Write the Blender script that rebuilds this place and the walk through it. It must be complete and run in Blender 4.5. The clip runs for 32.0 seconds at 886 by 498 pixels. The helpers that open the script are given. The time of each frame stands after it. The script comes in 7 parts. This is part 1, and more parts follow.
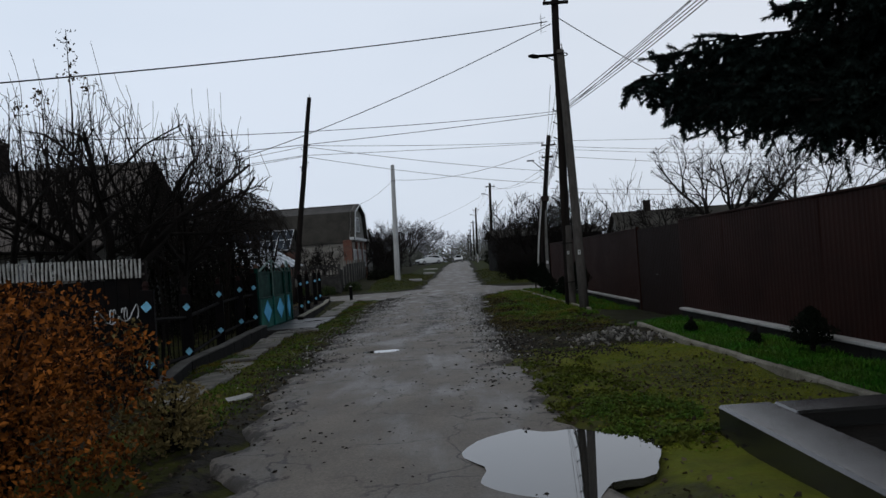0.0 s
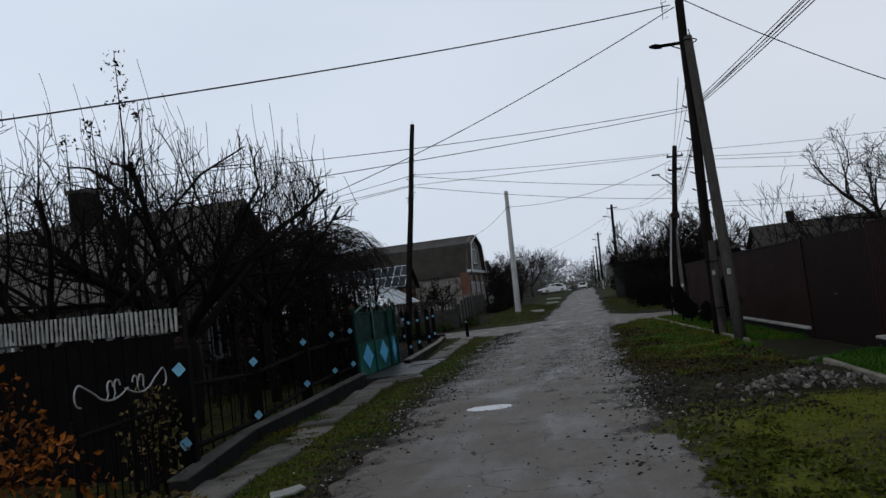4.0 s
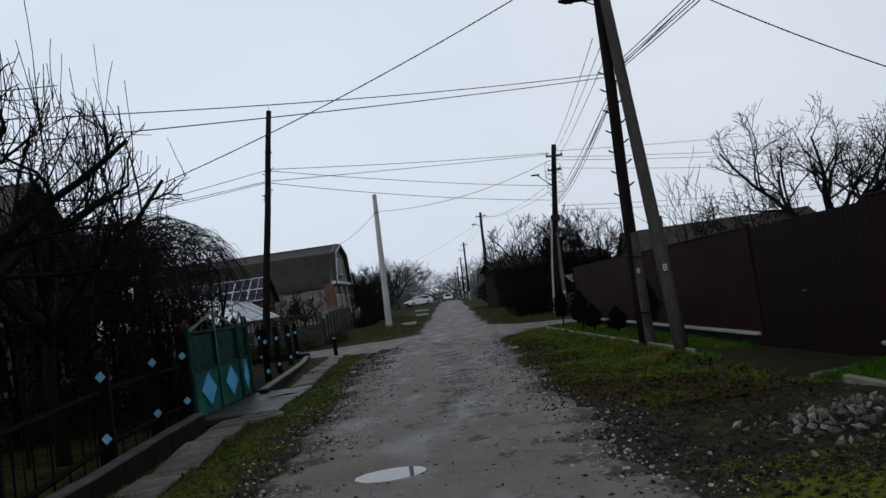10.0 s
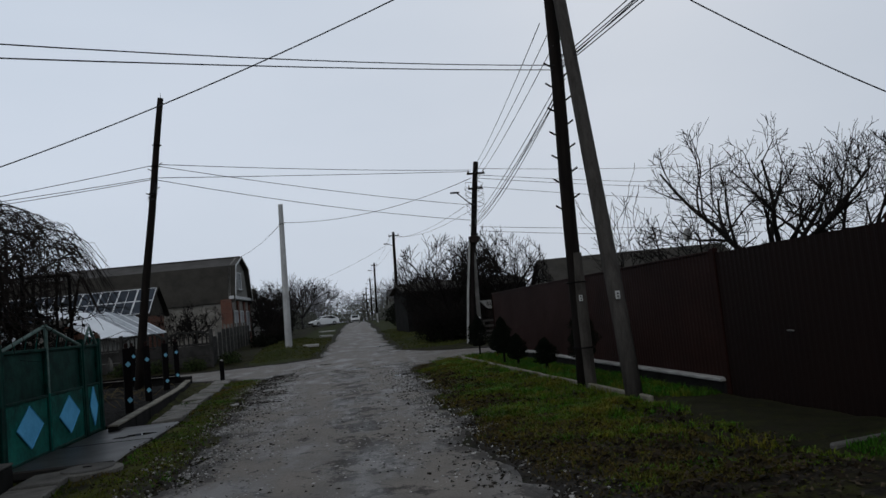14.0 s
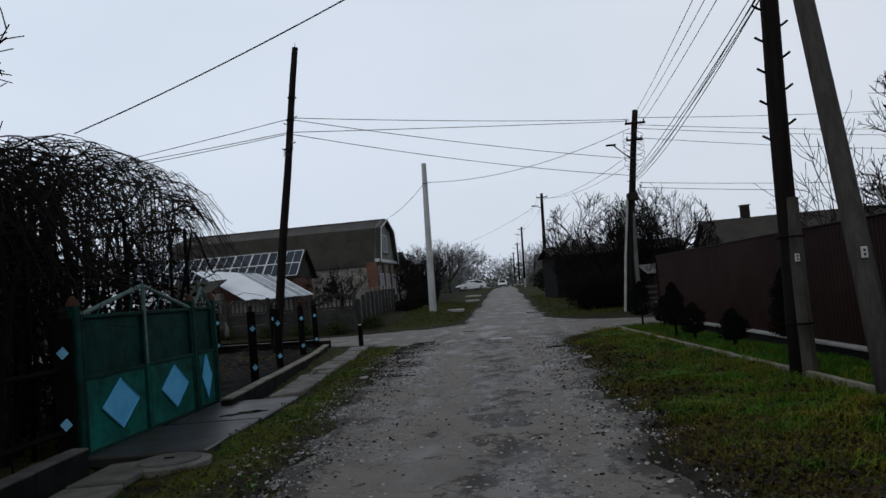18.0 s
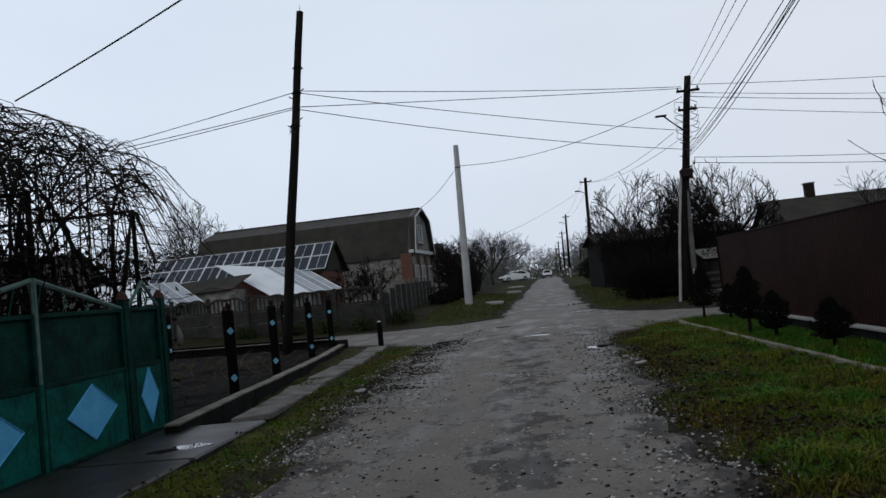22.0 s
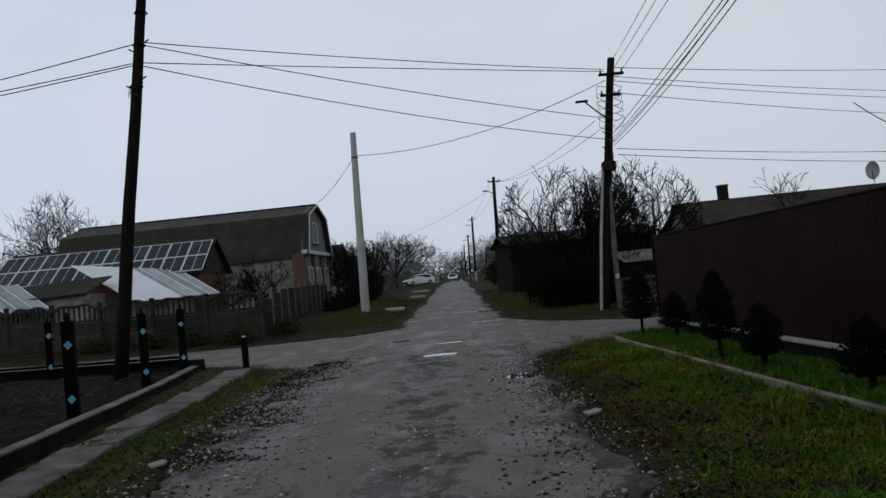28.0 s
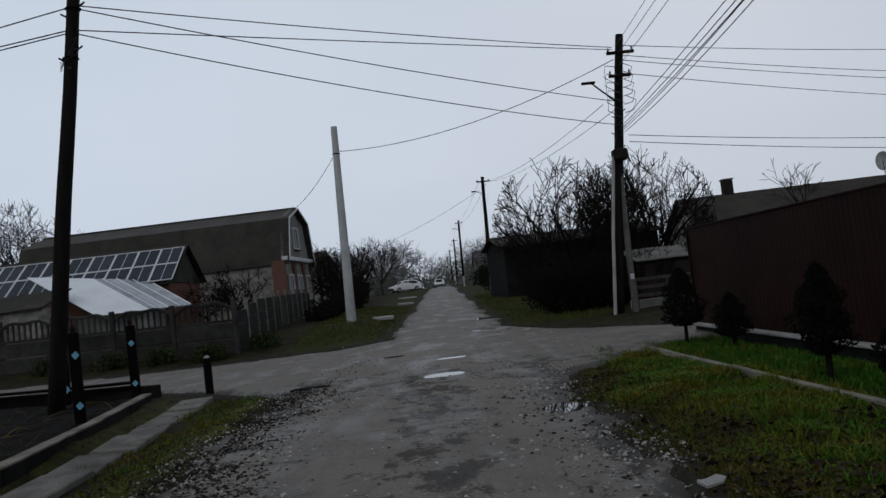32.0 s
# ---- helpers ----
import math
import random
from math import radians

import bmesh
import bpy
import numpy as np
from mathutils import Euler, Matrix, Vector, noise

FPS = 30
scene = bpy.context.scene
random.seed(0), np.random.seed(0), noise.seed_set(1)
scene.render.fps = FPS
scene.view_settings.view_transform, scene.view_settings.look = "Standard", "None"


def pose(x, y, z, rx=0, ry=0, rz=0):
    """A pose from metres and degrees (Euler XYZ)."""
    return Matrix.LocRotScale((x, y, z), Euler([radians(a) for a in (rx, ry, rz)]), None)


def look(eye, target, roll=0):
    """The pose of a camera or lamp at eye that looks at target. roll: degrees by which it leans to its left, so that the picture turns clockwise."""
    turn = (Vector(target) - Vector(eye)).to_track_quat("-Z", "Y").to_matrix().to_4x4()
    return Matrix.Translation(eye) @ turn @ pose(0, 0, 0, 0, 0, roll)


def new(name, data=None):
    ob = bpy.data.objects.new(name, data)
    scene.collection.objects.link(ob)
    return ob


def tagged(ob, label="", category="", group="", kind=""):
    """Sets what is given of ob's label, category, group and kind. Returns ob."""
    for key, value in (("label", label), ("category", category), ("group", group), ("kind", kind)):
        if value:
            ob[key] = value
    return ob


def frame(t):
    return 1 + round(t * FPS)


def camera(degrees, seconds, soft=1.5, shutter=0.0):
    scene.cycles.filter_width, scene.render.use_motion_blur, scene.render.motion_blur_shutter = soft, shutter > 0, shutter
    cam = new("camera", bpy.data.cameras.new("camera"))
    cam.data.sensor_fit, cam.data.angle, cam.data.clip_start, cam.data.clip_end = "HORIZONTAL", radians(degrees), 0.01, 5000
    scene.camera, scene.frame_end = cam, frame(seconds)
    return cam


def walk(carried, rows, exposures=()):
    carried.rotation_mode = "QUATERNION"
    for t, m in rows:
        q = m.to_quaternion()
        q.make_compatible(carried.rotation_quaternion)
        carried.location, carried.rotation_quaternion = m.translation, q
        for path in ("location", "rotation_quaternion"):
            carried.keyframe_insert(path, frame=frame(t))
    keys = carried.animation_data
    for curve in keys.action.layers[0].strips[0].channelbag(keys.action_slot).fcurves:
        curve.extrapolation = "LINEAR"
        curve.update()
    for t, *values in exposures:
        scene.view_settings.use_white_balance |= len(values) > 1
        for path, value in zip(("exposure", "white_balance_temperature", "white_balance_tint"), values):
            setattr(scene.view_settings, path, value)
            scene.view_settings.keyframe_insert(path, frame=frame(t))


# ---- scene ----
cam = camera(61.1, 32.0)
METRES, EYE, TILT, LEAN, TURN = 21.4, 1.5, 0.0, 0.0, 0.0
ROWS = [
    (0.0, 0.0, 0.0, 0.0, 0.07, 1.01, 3.92),
    (0.5, 0.006, 0.0129, -0.0006, -3.24, -0.29, 3.72),
    (1.0, 0.0114, 0.0264, 0.0011, -0.26, 2.37, 4.82),
    (1.5, 0.0096, 0.0446, 0.0017, 1.34, 2.39, 5.25),
    (2.0, 0.0096, 0.0566, 0.0002, 5.17, 2.03, 5.74),
    (2.5, 0.012, 0.0718, 0.0007, 8.29, 2.59, 6.47),
    (4.5, 0.0001, 0.1356, 0.0013, 9.58, 5.06, 6.63),
    (5.0, -0.0028, 0.1487, 0.0018, 9.19, 6.13, 6.42),
    (5.5, -0.0009, 0.1664, 0.0017, 10.68, 7.21, 6.99),
    (6.0, -0.0053, 0.1829, 0.0003, 9.14, 5.92, 6.66),
    (6.5, -0.0091, 0.196, 0.0004, 8.4, 4.11, 5.73),
    (7.0, -0.0102, 0.2148, -0.0008, 11.33, 3.95, 5.58),
    (7.5, -0.0161, 0.2275, -0.0014, 11.95, 4.77, 5.42),
    (8.0, -0.0242, 0.2389, 0.0004, 10.66, 4.21, 5.34),
    (8.5, -0.0263, 0.2538, -0.0011, 9.26, 4.38, 6.58),
    (9.0, -0.0285, 0.2699, -0.0007, 7.42, 4.87, 7.25),
    (9.5, -0.0328, 0.2856, 0.0002, 2.91, 3.65, 6.96),
    (10.0, -0.0304, 0.2999, -0.001, -1.01, 3.97, 8.07),
    (10.5, -0.0266, 0.3159, -0.0003, -3.81, 4.82, 7.92),
    (11.0, -0.0298, 0.334, 0.0018, -4.53, 5.88, 6.97),
    (11.5, -0.0316, 0.3443, 0.0024, -2.61, 7.05, 7.39),
    (12.0, -0.0295, 0.3627, 0.0016, -0.72, 7.22, 8.36),
    (12.5, -0.032, 0.3771, 0.0006, -1.21, 5.82, 7.94),
    (13.0, -0.0337, 0.3915, 0.0011, -5.38, 2.98, 7.0),
    (13.5, -0.0273, 0.4101, 0.0005, -7.98, 3.48, 7.1),
    (14.0, -0.0254, 0.4226, 0.0005, -8.07, 4.86, 5.65),
    (14.5, -0.0264, 0.4372, 0.002, -7.05, 5.26, 4.85),
    (15.0, -0.0238, 0.4479, 0.001, -2.95, 6.32, 5.84),
    (15.5, -0.0203, 0.464, 0.0016, -0.91, 5.75, 5.5),
    (17.5, -0.021, 0.5226, -0.0009, 4.59, 3.81, 5.16),
    (18.0, -0.02, 0.5385, -0.0007, 3.16, 3.25, 4.91),
    (18.5, -0.0134, 0.5574, -0.0011, 2.9, 3.73, 5.51),
    (19.0, -0.0119, 0.5735, -0.0023, 0.7, 3.82, 4.76),
    (19.5, -0.0111, 0.5881, -0.0012, 1.98, 3.85, 4.19),
    (20.0, -0.0053, 0.6046, -0.0018, 5.46, 3.21, 4.76),
    (20.5, -0.0047, 0.6203, -0.0034, 4.74, 2.45, 4.56),
    (21.0, -0.0072, 0.6357, -0.0023, 4.88, 1.91, 4.25),
    (21.5, -0.0042, 0.6553, -0.0029, 6.65, 2.52, 5.34),
    (22.0, -0.0052, 0.6696, -0.0036, 6.68, 2.97, 5.88),
    (22.5, -0.0097, 0.6841, -0.0015, 7.44, 2.69, 5.45),
    (23.0, -0.0082, 0.6986, -0.0022, 7.67, 3.88, 5.93),
    (23.5, -0.0058, 0.7141, -0.0012, 2.77, 4.12, 5.83),
    (24.0, -0.0111, 0.7303, -0.0008, 0.88, 3.13, 4.8),
    (24.5, -0.0111, 0.7428, -0.0011, 1.99, 3.86, 5.25),
    (25.0, -0.0079, 0.7597, -0.0008, 0.63, 3.62, 5.78),
    (25.5, -0.0103, 0.7758, -0.0012, -1.43, 3.16, 5.55),
    (27.5, -0.0074, 0.8339, -0.0012, -0.94, 2.16, 5.82),
    (28.0, -0.0025, 0.8515, -0.0021, -0.54, 2.5, 5.6),
    (28.5, -0.0039, 0.8647, -0.0027, -0.22, 3.26, 5.64),
    (29.0, -0.0106, 0.879, -0.0015, -0.04, 3.27, 5.5),
    (29.5, -0.0101, 0.8933, -0.0031, 0.11, 3.45, 6.41),
    (30.0, -0.0097, 0.9101, -0.0022, 0.28, 4.16, 6.78),
    (30.5, -0.0146, 0.9262, -0.0019, -0.75, 2.31, 5.57),
    (31.0, -0.0139, 0.9403, -0.0034, -1.83, 1.68, 6.2),
    (31.5, -0.0115, 0.9575, -0.0022, -1.54, 2.5, 7.21),
    (32.0, -0.0154, 0.9756, -0.0017, -1.71, 2.82, 6.77),
]
walk(cam, [(t, pose(0, 0, EYE, TILT, LEAN, TURN) @ pose(METRES * x, METRES * y, METRES * z, 90 + pitch, roll, yaw)) for t, x, y, z, yaw, pitch, roll in ROWS],
     exposures=[(0.0, 0.0), (0.5, 0.09), (1.2, 0.10), (1.9, 0.18), (2.2, 0.18), (2.9, 0.0), (5.0, -0.08), (7.0, 0.0), (10.5, 0.0), (12.5, -0.20), (14.6, -0.22), (15.5, -0.17), (17.2, -0.04), (18.6, -0.05), (19.6, -0.15), (20.6, -0.15), (22.0, 0.02), (23.4, 0.02), (24.8, -0.29), (28.0, -0.2), (29.4, -0.24), (30.2, -0.22), (30.7, -0.10), (31.1, -0.06), (31.5, -0.12), (32.0, -0.24)])

# ---- world, sun, light ----
world = bpy.data.worlds.new("overcast")
scene.world = world
world.use_nodes = True
wn, wl = world.node_tree.nodes, world.node_tree.links
wn.clear()
w_out = wn.new("ShaderNodeOutputWorld")
w_bg = wn.new("ShaderNodeBackground")
w_sky = wn.new("ShaderNodeTexSky")
w_sky.sky_type, w_sky.sun_disc = "NISHITA", False
w_sky.sun_elevation, w_sky.sun_rotation = radians(32), radians(25)
w_sky.air_density, w_sky.dust_density, w_sky.ozone_density = 1.0, 4.0, 1.0
# a closed cloud layer over the clear sky
w_co = wn.new("ShaderNodeTexCoord")
w_map = wn.new("ShaderNodeMapping")
w_map.inputs["Scale"].default_value = (1.0, 1.0, 2.6)
w_noise = wn.new("ShaderNodeTexNoise")
w_noise.inputs["Scale"].default_value, w_noise.inputs["Detail"].default_value = 1.7, 4.0
w_ramp = wn.new("ShaderNodeValToRGB")
w_ramp.color_ramp.elements[0].position, w_ramp.color_ramp.elements[0].color = 0.32, (6.0, 6.8, 7.95, 1)
w_ramp.color_ramp.elements[1].position, w_ramp.color_ramp.elements[1].color = 0.68, (6.65, 7.4, 8.55, 1)
w_mix = wn.new("ShaderNodeMix")
w_mix.data_type = "RGBA"
w_mix.inputs["Factor"].default_value = 0.97
wl.new(w_co.outputs["Generated"], w_map.inputs["Vector"])
wl.new(w_map.outputs["Vector"], w_noise.inputs["Vector"])
wl.new(w_noise.outputs["Fac"], w_ramp.inputs["Fac"])
wl.new(w_sky.outputs["Color"], w_mix.inputs["A"])
wl.new(w_ramp.outputs["Color"], w_mix.inputs["B"])
# lighter low over the horizon; dimmed overhead, unseen, to lessen light on the ground
w_sep, w_up, w_tone = wn.new("ShaderNodeSeparateXYZ"), wn.new("ShaderNodeMapRange"), wn.new("ShaderNodeMix")
w_up.interpolation_type = "SMOOTHSTEP"
w_up.inputs["From Min"].default_value, w_up.inputs["From Max"].default_value = 0.40, 1.0
w_up.inputs["To Min"].default_value, w_up.inputs["To Max"].default_value = 1.0, 0.26
w_tone.data_type, w_tone.blend_type = "RGBA", "MULTIPLY"
w_tone.inputs["Factor"].default_value = 1.0
wl.new(w_co.outputs["Generated"], w_sep.inputs[0])
wl.new(w_sep.outputs["Z"], w_up.inputs["Value"])
wl.new(w_mix.outputs["Result"], w_tone.inputs["A"])
w_side, w_both = wn.new("ShaderNodeMapRange"), wn.new("ShaderNodeMath")
w_side.inputs["From Min"].default_value, w_side.inputs["From Max"].default_value = -0.6, 0.7
w_side.inputs["To Min"].default_value, w_side.inputs["To Max"].default_value = 1.06, 0.86
w_both.operation = "MULTIPLY"
wl.new(w_sep.outputs["X"], w_side.inputs["Value"])
wl.new(w_up.outputs["Result"], w_both.inputs[0])
wl.new(w_side.outputs["Result"], w_both.inputs[1])
wl.new(w_both.outputs[0], w_tone.inputs["B"])
wl.new(w_tone.outputs["Result"], w_bg.inputs["Color"])
w_bg.inputs["Strength"].default_value = 0.104
wl.new(w_bg.outputs["Background"], w_out.inputs["Surface"])
sun = new("sun", bpy.data.lights.new("sun", "SUN"))
sun.data.energy, sun.data.angle, sun.data.color = 0.5, radians(40), (1.0, 0.97, 0.93)
sun.matrix_world = look((0, 0, 60), (25, 45, 0))
scene.view_settings.exposure = 0.0


# ---- materials ----
def mat(name, c1, c2=None, rough=0.8, metal=0.0, scale=3.0, fine=40.0, bump=0.3, spec=0.05, vary=0.0, stretch=None, island=False, depth=0.01, span=(0.52, 0.95)):
    """A surface with stains at one scale, grain at a finer one, and relief."""
    m = bpy.data.materials.new(name)
    m.use_nodes = True
    n, l = m.node_tree.nodes, m.node_tree.links
    b = n["Principled BSDF"]
    c2 = c2 or tuple(v * 0.6 for v in c1)
    geo = n.new("ShaderNodeNewGeometry")
    src = geo.outputs["Position"]
    if stretch:
        mp = n.new("ShaderNodeMapping")
        mp.inputs["Scale"].default_value = stretch
        l.new(src, mp.inputs["Vector"])
        src = mp.outputs["Vector"]
    big = n.new("ShaderNodeTexNoise")
    big.inputs["Scale"].default_value, big.inputs["Detail"].default_value, big.inputs["Roughness"].default_value = scale, 6.0, 0.62
    small = n.new("ShaderNodeTexNoise")
    small.inputs["Scale"].default_value, small.inputs["Detail"].default_value = fine, 3.0
    l.new(src, big.inputs["Vector"])
    l.new(src, small.inputs["Vector"])
    ad = n.new("ShaderNodeMath")
    ad.operation = "MULTIPLY_ADD"
    ad.inputs[1].default_value = 0.45
    l.new(small.outputs["Fac"], ad.inputs[0])
    l.new(big.outputs["Fac"], ad.inputs[2])
    rng = n.new("ShaderNodeMapRange")
    rng.inputs["From Min"].default_value, rng.inputs["From Max"].default_value = span
    l.new(ad.outputs[0], rng.inputs["Value"])
    mx = n.new("ShaderNodeMix")
    mx.data_type = "RGBA"
    mx.inputs["A"].default_value, mx.inputs["B"].default_value = (*c1, 1), (*c2, 1)
    l.new(rng.outputs["Result"], mx.inputs["Factor"])
    col = mx.outputs["Result"]
    if vary:
        hsv = n.new("ShaderNodeHueSaturation")
        vr = n.new("ShaderNodeMapRange")
        vr.inputs["To Min"].default_value, vr.inputs["To Max"].default_value = 1 - vary, 1 + vary
        if island:
            l.new(geo.outputs["Random Per Island"], vr.inputs["Value"])
        else:
            oi = n.new("ShaderNodeObjectInfo")
            l.new(oi.outputs["Random"], vr.inputs["Value"])
        l.new(vr.outputs["Result"], hsv.inputs["Value"])
        l.new(col, hsv.inputs["Color"])
        col = hsv.outputs["Color"]
    l.new(col, b.inputs["Base Color"])
    rr = n.new("ShaderNodeMapRange")
    rr.inputs["To Min"].default_value, rr.inputs["To Max"].default_value = max(0.01, rough - min(0.12, 0.5 * rough)), min(1.0, rough + min(0.12, 0.5 * rough))
    l.new(big.outputs["Fac"], rr.inputs["Value"])
    l.new(rr.outputs["Result"], b.inputs["Roughness"])
    b.inputs["Metallic"].default_value = metal
    b.inputs["Specular IOR Level"].default_value = spec
    if bump:
        bp = n.new("ShaderNodeBump")
        bp.inputs["Strength"].default_value, bp.inputs["Distance"].default_value = bump, depth
        l.new(ad.outputs[0], bp.inputs["Height"])
        l.new(bp.outputs["Normal"], b.inputs["Normal"])
    return m


def bricks(name, c1, c2, mortar, bw=0.25, bh=0.075):
    """Far brickwork, too small to tell the bricks apart singly."""
    m = mat(name, c1, c2, 0.85, scale=1.5, fine=20)
    n, l = m.node_tree.nodes, m.node_tree.links
    b = n["Principled BSDF"]
    geo = n.new("ShaderNodeNewGeometry")
    sep, com, add = n.new("ShaderNodeSeparateXYZ"), n.new("ShaderNodeCombineXYZ"), n.new("ShaderNodeMath")
    l.new(geo.outputs["Position"], sep.inputs[0])
    l.new(sep.outputs["X"], add.inputs[0])
    l.new(sep.outputs["Y"], add.inputs[1])
    l.new(add.outputs[0], com.inputs["X"])
    l.new(sep.outputs["Z"], com.inputs["Y"])
    br = n.new("ShaderNodeTexBrick")
    br.inputs["Scale"].default_value = 1.0
    br.inputs["Brick Width"].default_value, br.inputs["Row Height"].default_value, br.inputs["Mortar Size"].default_value = bw, bh, 0.008
    br.inputs["Color1"].default_value, br.inputs["Color2"].default_value, br.inputs["Mortar"].default_value = (*c1, 1), (*c2, 1), (*mortar, 1)
    l.new(com.outputs[0], br.inputs["Vector"])
    l.new(br.outputs["Color"], b.inputs["Base Color"])
    return m


def covered(name):
    """Earth, moss and grass, mixed by the cover map of the ground: red grass, green moss, blue gravel and mud."""
    m = mat(name, (0.007, 0.0058, 0.0046), (0.024, 0.0195, 0.0145), 0.9, scale=2.2, fine=26, bump=0.9, depth=0.03)
    n, l = m.node_tree.nodes, m.node_tree.links
    b = n["Principled BSDF"]
    soil = b.inputs["Base Color"].links[0].from_socket
    att = n.new("ShaderNodeVertexColor")
    att.layer_name = "cover"
    sep = n.new("ShaderNodeSeparateColor")
    l.new(att.outputs["Color"], sep.inputs["Color"])
    geo = n.new("ShaderNodeNewGeometry")

    def layer(below, amount, ca, cb, scale, soft):
        nz = n.new("ShaderNodeTexNoise")
        nz.inputs["Scale"].default_value, nz.inputs["Detail"].default_value, nz.inputs["Roughness"].default_value = scale, 8.0, 0.7
        l.new(geo.outputs["Position"], nz.inputs["Vector"])
        nc = n.new("ShaderNodeTexNoise")
        nc.inputs["Scale"].default_value, nc.inputs["Detail"].default_value = scale * 2.3, 5.0
        l.new(geo.outputs["Position"], nc.inputs["Vector"])
        sm = n.new("ShaderNodeMath")
        sm.operation = "ADD"
        l.new(amount, sm.inputs[0])
        l.new(nz.outputs["Fac"], sm.inputs[1])
        mr = n.new("ShaderNodeMapRange")
        mr.inputs["From Min"].default_value, mr.inputs["From Max"].default_value = 1.0 - soft, 1.0 + soft
        l.new(sm.outputs[0], mr.inputs["Value"])
        cm = n.new("ShaderNodeMix")
        cm.data_type = "RGBA"
        cm.inputs["A"].default_value, cm.inputs["B"].default_value = (*ca, 1), (*cb, 1)
        l.new(nc.outputs["Fac"], cm.inputs["Factor"])
        mx = n.new("ShaderNodeMix")
        mx.data_type = "RGBA"
        l.new(mr.outputs["Result"], mx.inputs["Factor"])
        l.new(below, mx.inputs["A"])
        l.new(cm.outputs["Result"], mx.inputs["B"])
        return mx.outputs["Result"]

    c = layer(soil, sep.outputs["Blue"], (0.026, 0.024, 0.022), (0.075, 0.071, 0.066), 5.0, 0.2)
    c = layer(c, sep.outputs["Green"], (0.052, 0.080, 0.007), (0.140, 0.132, 0.018), 2.6, 0.25)
    c = layer(c, sep.outputs["Red"], (0.010, 0.024, 0.003), (0.042, 0.044, 0.009), 6.0, 0.3)
    l.new(c, b.inputs["Base Color"])
    return m


def wet_asphalt(name):
    """Old asphalt with damp darker patches, a muddy broken crown and pale chippings."""
    m = mat(name, (0.106, 0.093, 0.079), (0.162, 0.143, 0.122), 0.7, scale=1.1, fine=75, bump=0.5, depth=0.008, spec=0.22, span=(0.50, 0.98))
    n, l = m.node_tree.nodes, m.node_tree.links
    b = n["Principled BSDF"]
    base = b.inputs["Base Color"].links[0].from_socket
    geo = n.new("ShaderNodeNewGeometry")
    sep = n.new("ShaderNodeSeparateXYZ")
    l.new(geo.outputs["Position"], sep.inputs[0])

    def noise(scale, detail, stretch=(1.0, 1.0, 1.0), rough=0.5):
        mp, k = n.new("ShaderNodeMapping"), n.new("ShaderNodeTexNoise")
        mp.inputs["Scale"].default_value = stretch
        k.inputs["Scale"].default_value, k.inputs["Detail"].default_value, k.inputs["Roughness"].default_value = scale, detail, rough
        l.new(geo.outputs["Position"], mp.inputs["Vector"])
        l.new(mp.outputs["Vector"], k.inputs["Vector"])
        return k.outputs["Fac"]

    def band(src, a, b, ta, tb):
        k = n.new("ShaderNodeMapRange")
        k.interpolation_type = "SMOOTHSTEP"
        k.inputs["From Min"].default_value, k.inputs["From Max"].default_value = a, b
        k.inputs["To Min"].default_value, k.inputs["To Max"].default_value = ta, tb
        l.new(src, k.inputs["Value"])
        return k.outputs["Result"]

    def calc(op, a, b):
        k = n.new("ShaderNodeMath")
        k.operation = op
        for i, v in enumerate((a, b)):
            if isinstance(v, float):
                k.inputs[i].default_value = v
            else:
                l.new(v, k.inputs[i])
        return k.outputs[0]

    def blend(fac, a, b, mode="MIX"):
        k = n.new("ShaderNodeMix")
        k.data_type, k.blend_type = "RGBA", mode
        for name_, v in (("Factor", fac), ("A", a), ("B", b)):
            if isinstance(v, (float, tuple)):
                k.inputs[name_].default_value = v
            else:
                l.new(v, k.inputs[name_])
        return k.outputs["Result"]

    # worn wheel tracks are paler; long stains run with the lane
    stain = noise(0.9, 7.0, (1.5, 0.55, 1.0), 0.62)
    tone = band(stain, 0.36, 0.64, 0.72, 1.12)
    col = blend(1.0, base, tone, "MULTIPLY")
    # mud: thickest on the crown between the wheel tracks, along the rims and before the crossing
    att = n.new("ShaderNodeVertexColor")
    att.layer_name = "edge"
    rim = n.new("ShaderNodeSeparateColor")
    l.new(att.outputs["Color"], rim.inputs["Color"])
    mud = noise(2.1, 12.0, (1.0, 0.75, 1.0), 0.76)
    crown = band(calc("ABSOLUTE", calc("ADD", sep.outputs["X"], 0.35), 0.0), 0.15, 0.75, 0.10, 0.0)
    crown = calc("MULTIPLY", crown, band(sep.outputs["Y"], 11.0, 18.0, 0.0, 1.0))
    crown = calc("MULTIPLY", crown, band(sep.outputs["Y"], 31.0, 35.0, 1.0, 0.0))
    amount = calc("ADD", calc("ADD", mud, crown), calc("MULTIPLY", rim.outputs["Red"], 0.20))
    amount = calc("ADD", amount, band(sep.outputs["Y"], 6.0, 20.0, -0.05, 0.0))
    amount = calc("ADD", amount, calc("MULTIPLY", band(sep.outputs["Y"], 29.5, 32.5, 0.0, 0.055), band(sep.outputs["Y"], 33.8, 35.5, 1.0, 0.0)))
    # less mud from the crossing on: a paler tone imitates its wet sheen
    amount = calc("ADD", amount, band(sep.outputs["Y"], 34.0, 36.0, 0.0, -0.06))
    mudf = band(amount, 0.575, 0.635, 0.0, 0.88)
    col = blend(mudf, col, (0.030, 0.026, 0.022, 1))
    # fine stone of the surface and single pale chippings
    agg = n.new("ShaderNodeTexVoronoi")
    agg.inputs["Scale"].default_value = 75
    l.new(geo.outputs["Position"], agg.inputs["Vector"])
    aggv = n.new("ShaderNodeSeparateColor")
    l.new(agg.outputs["Color"], aggv.inputs["Color"])
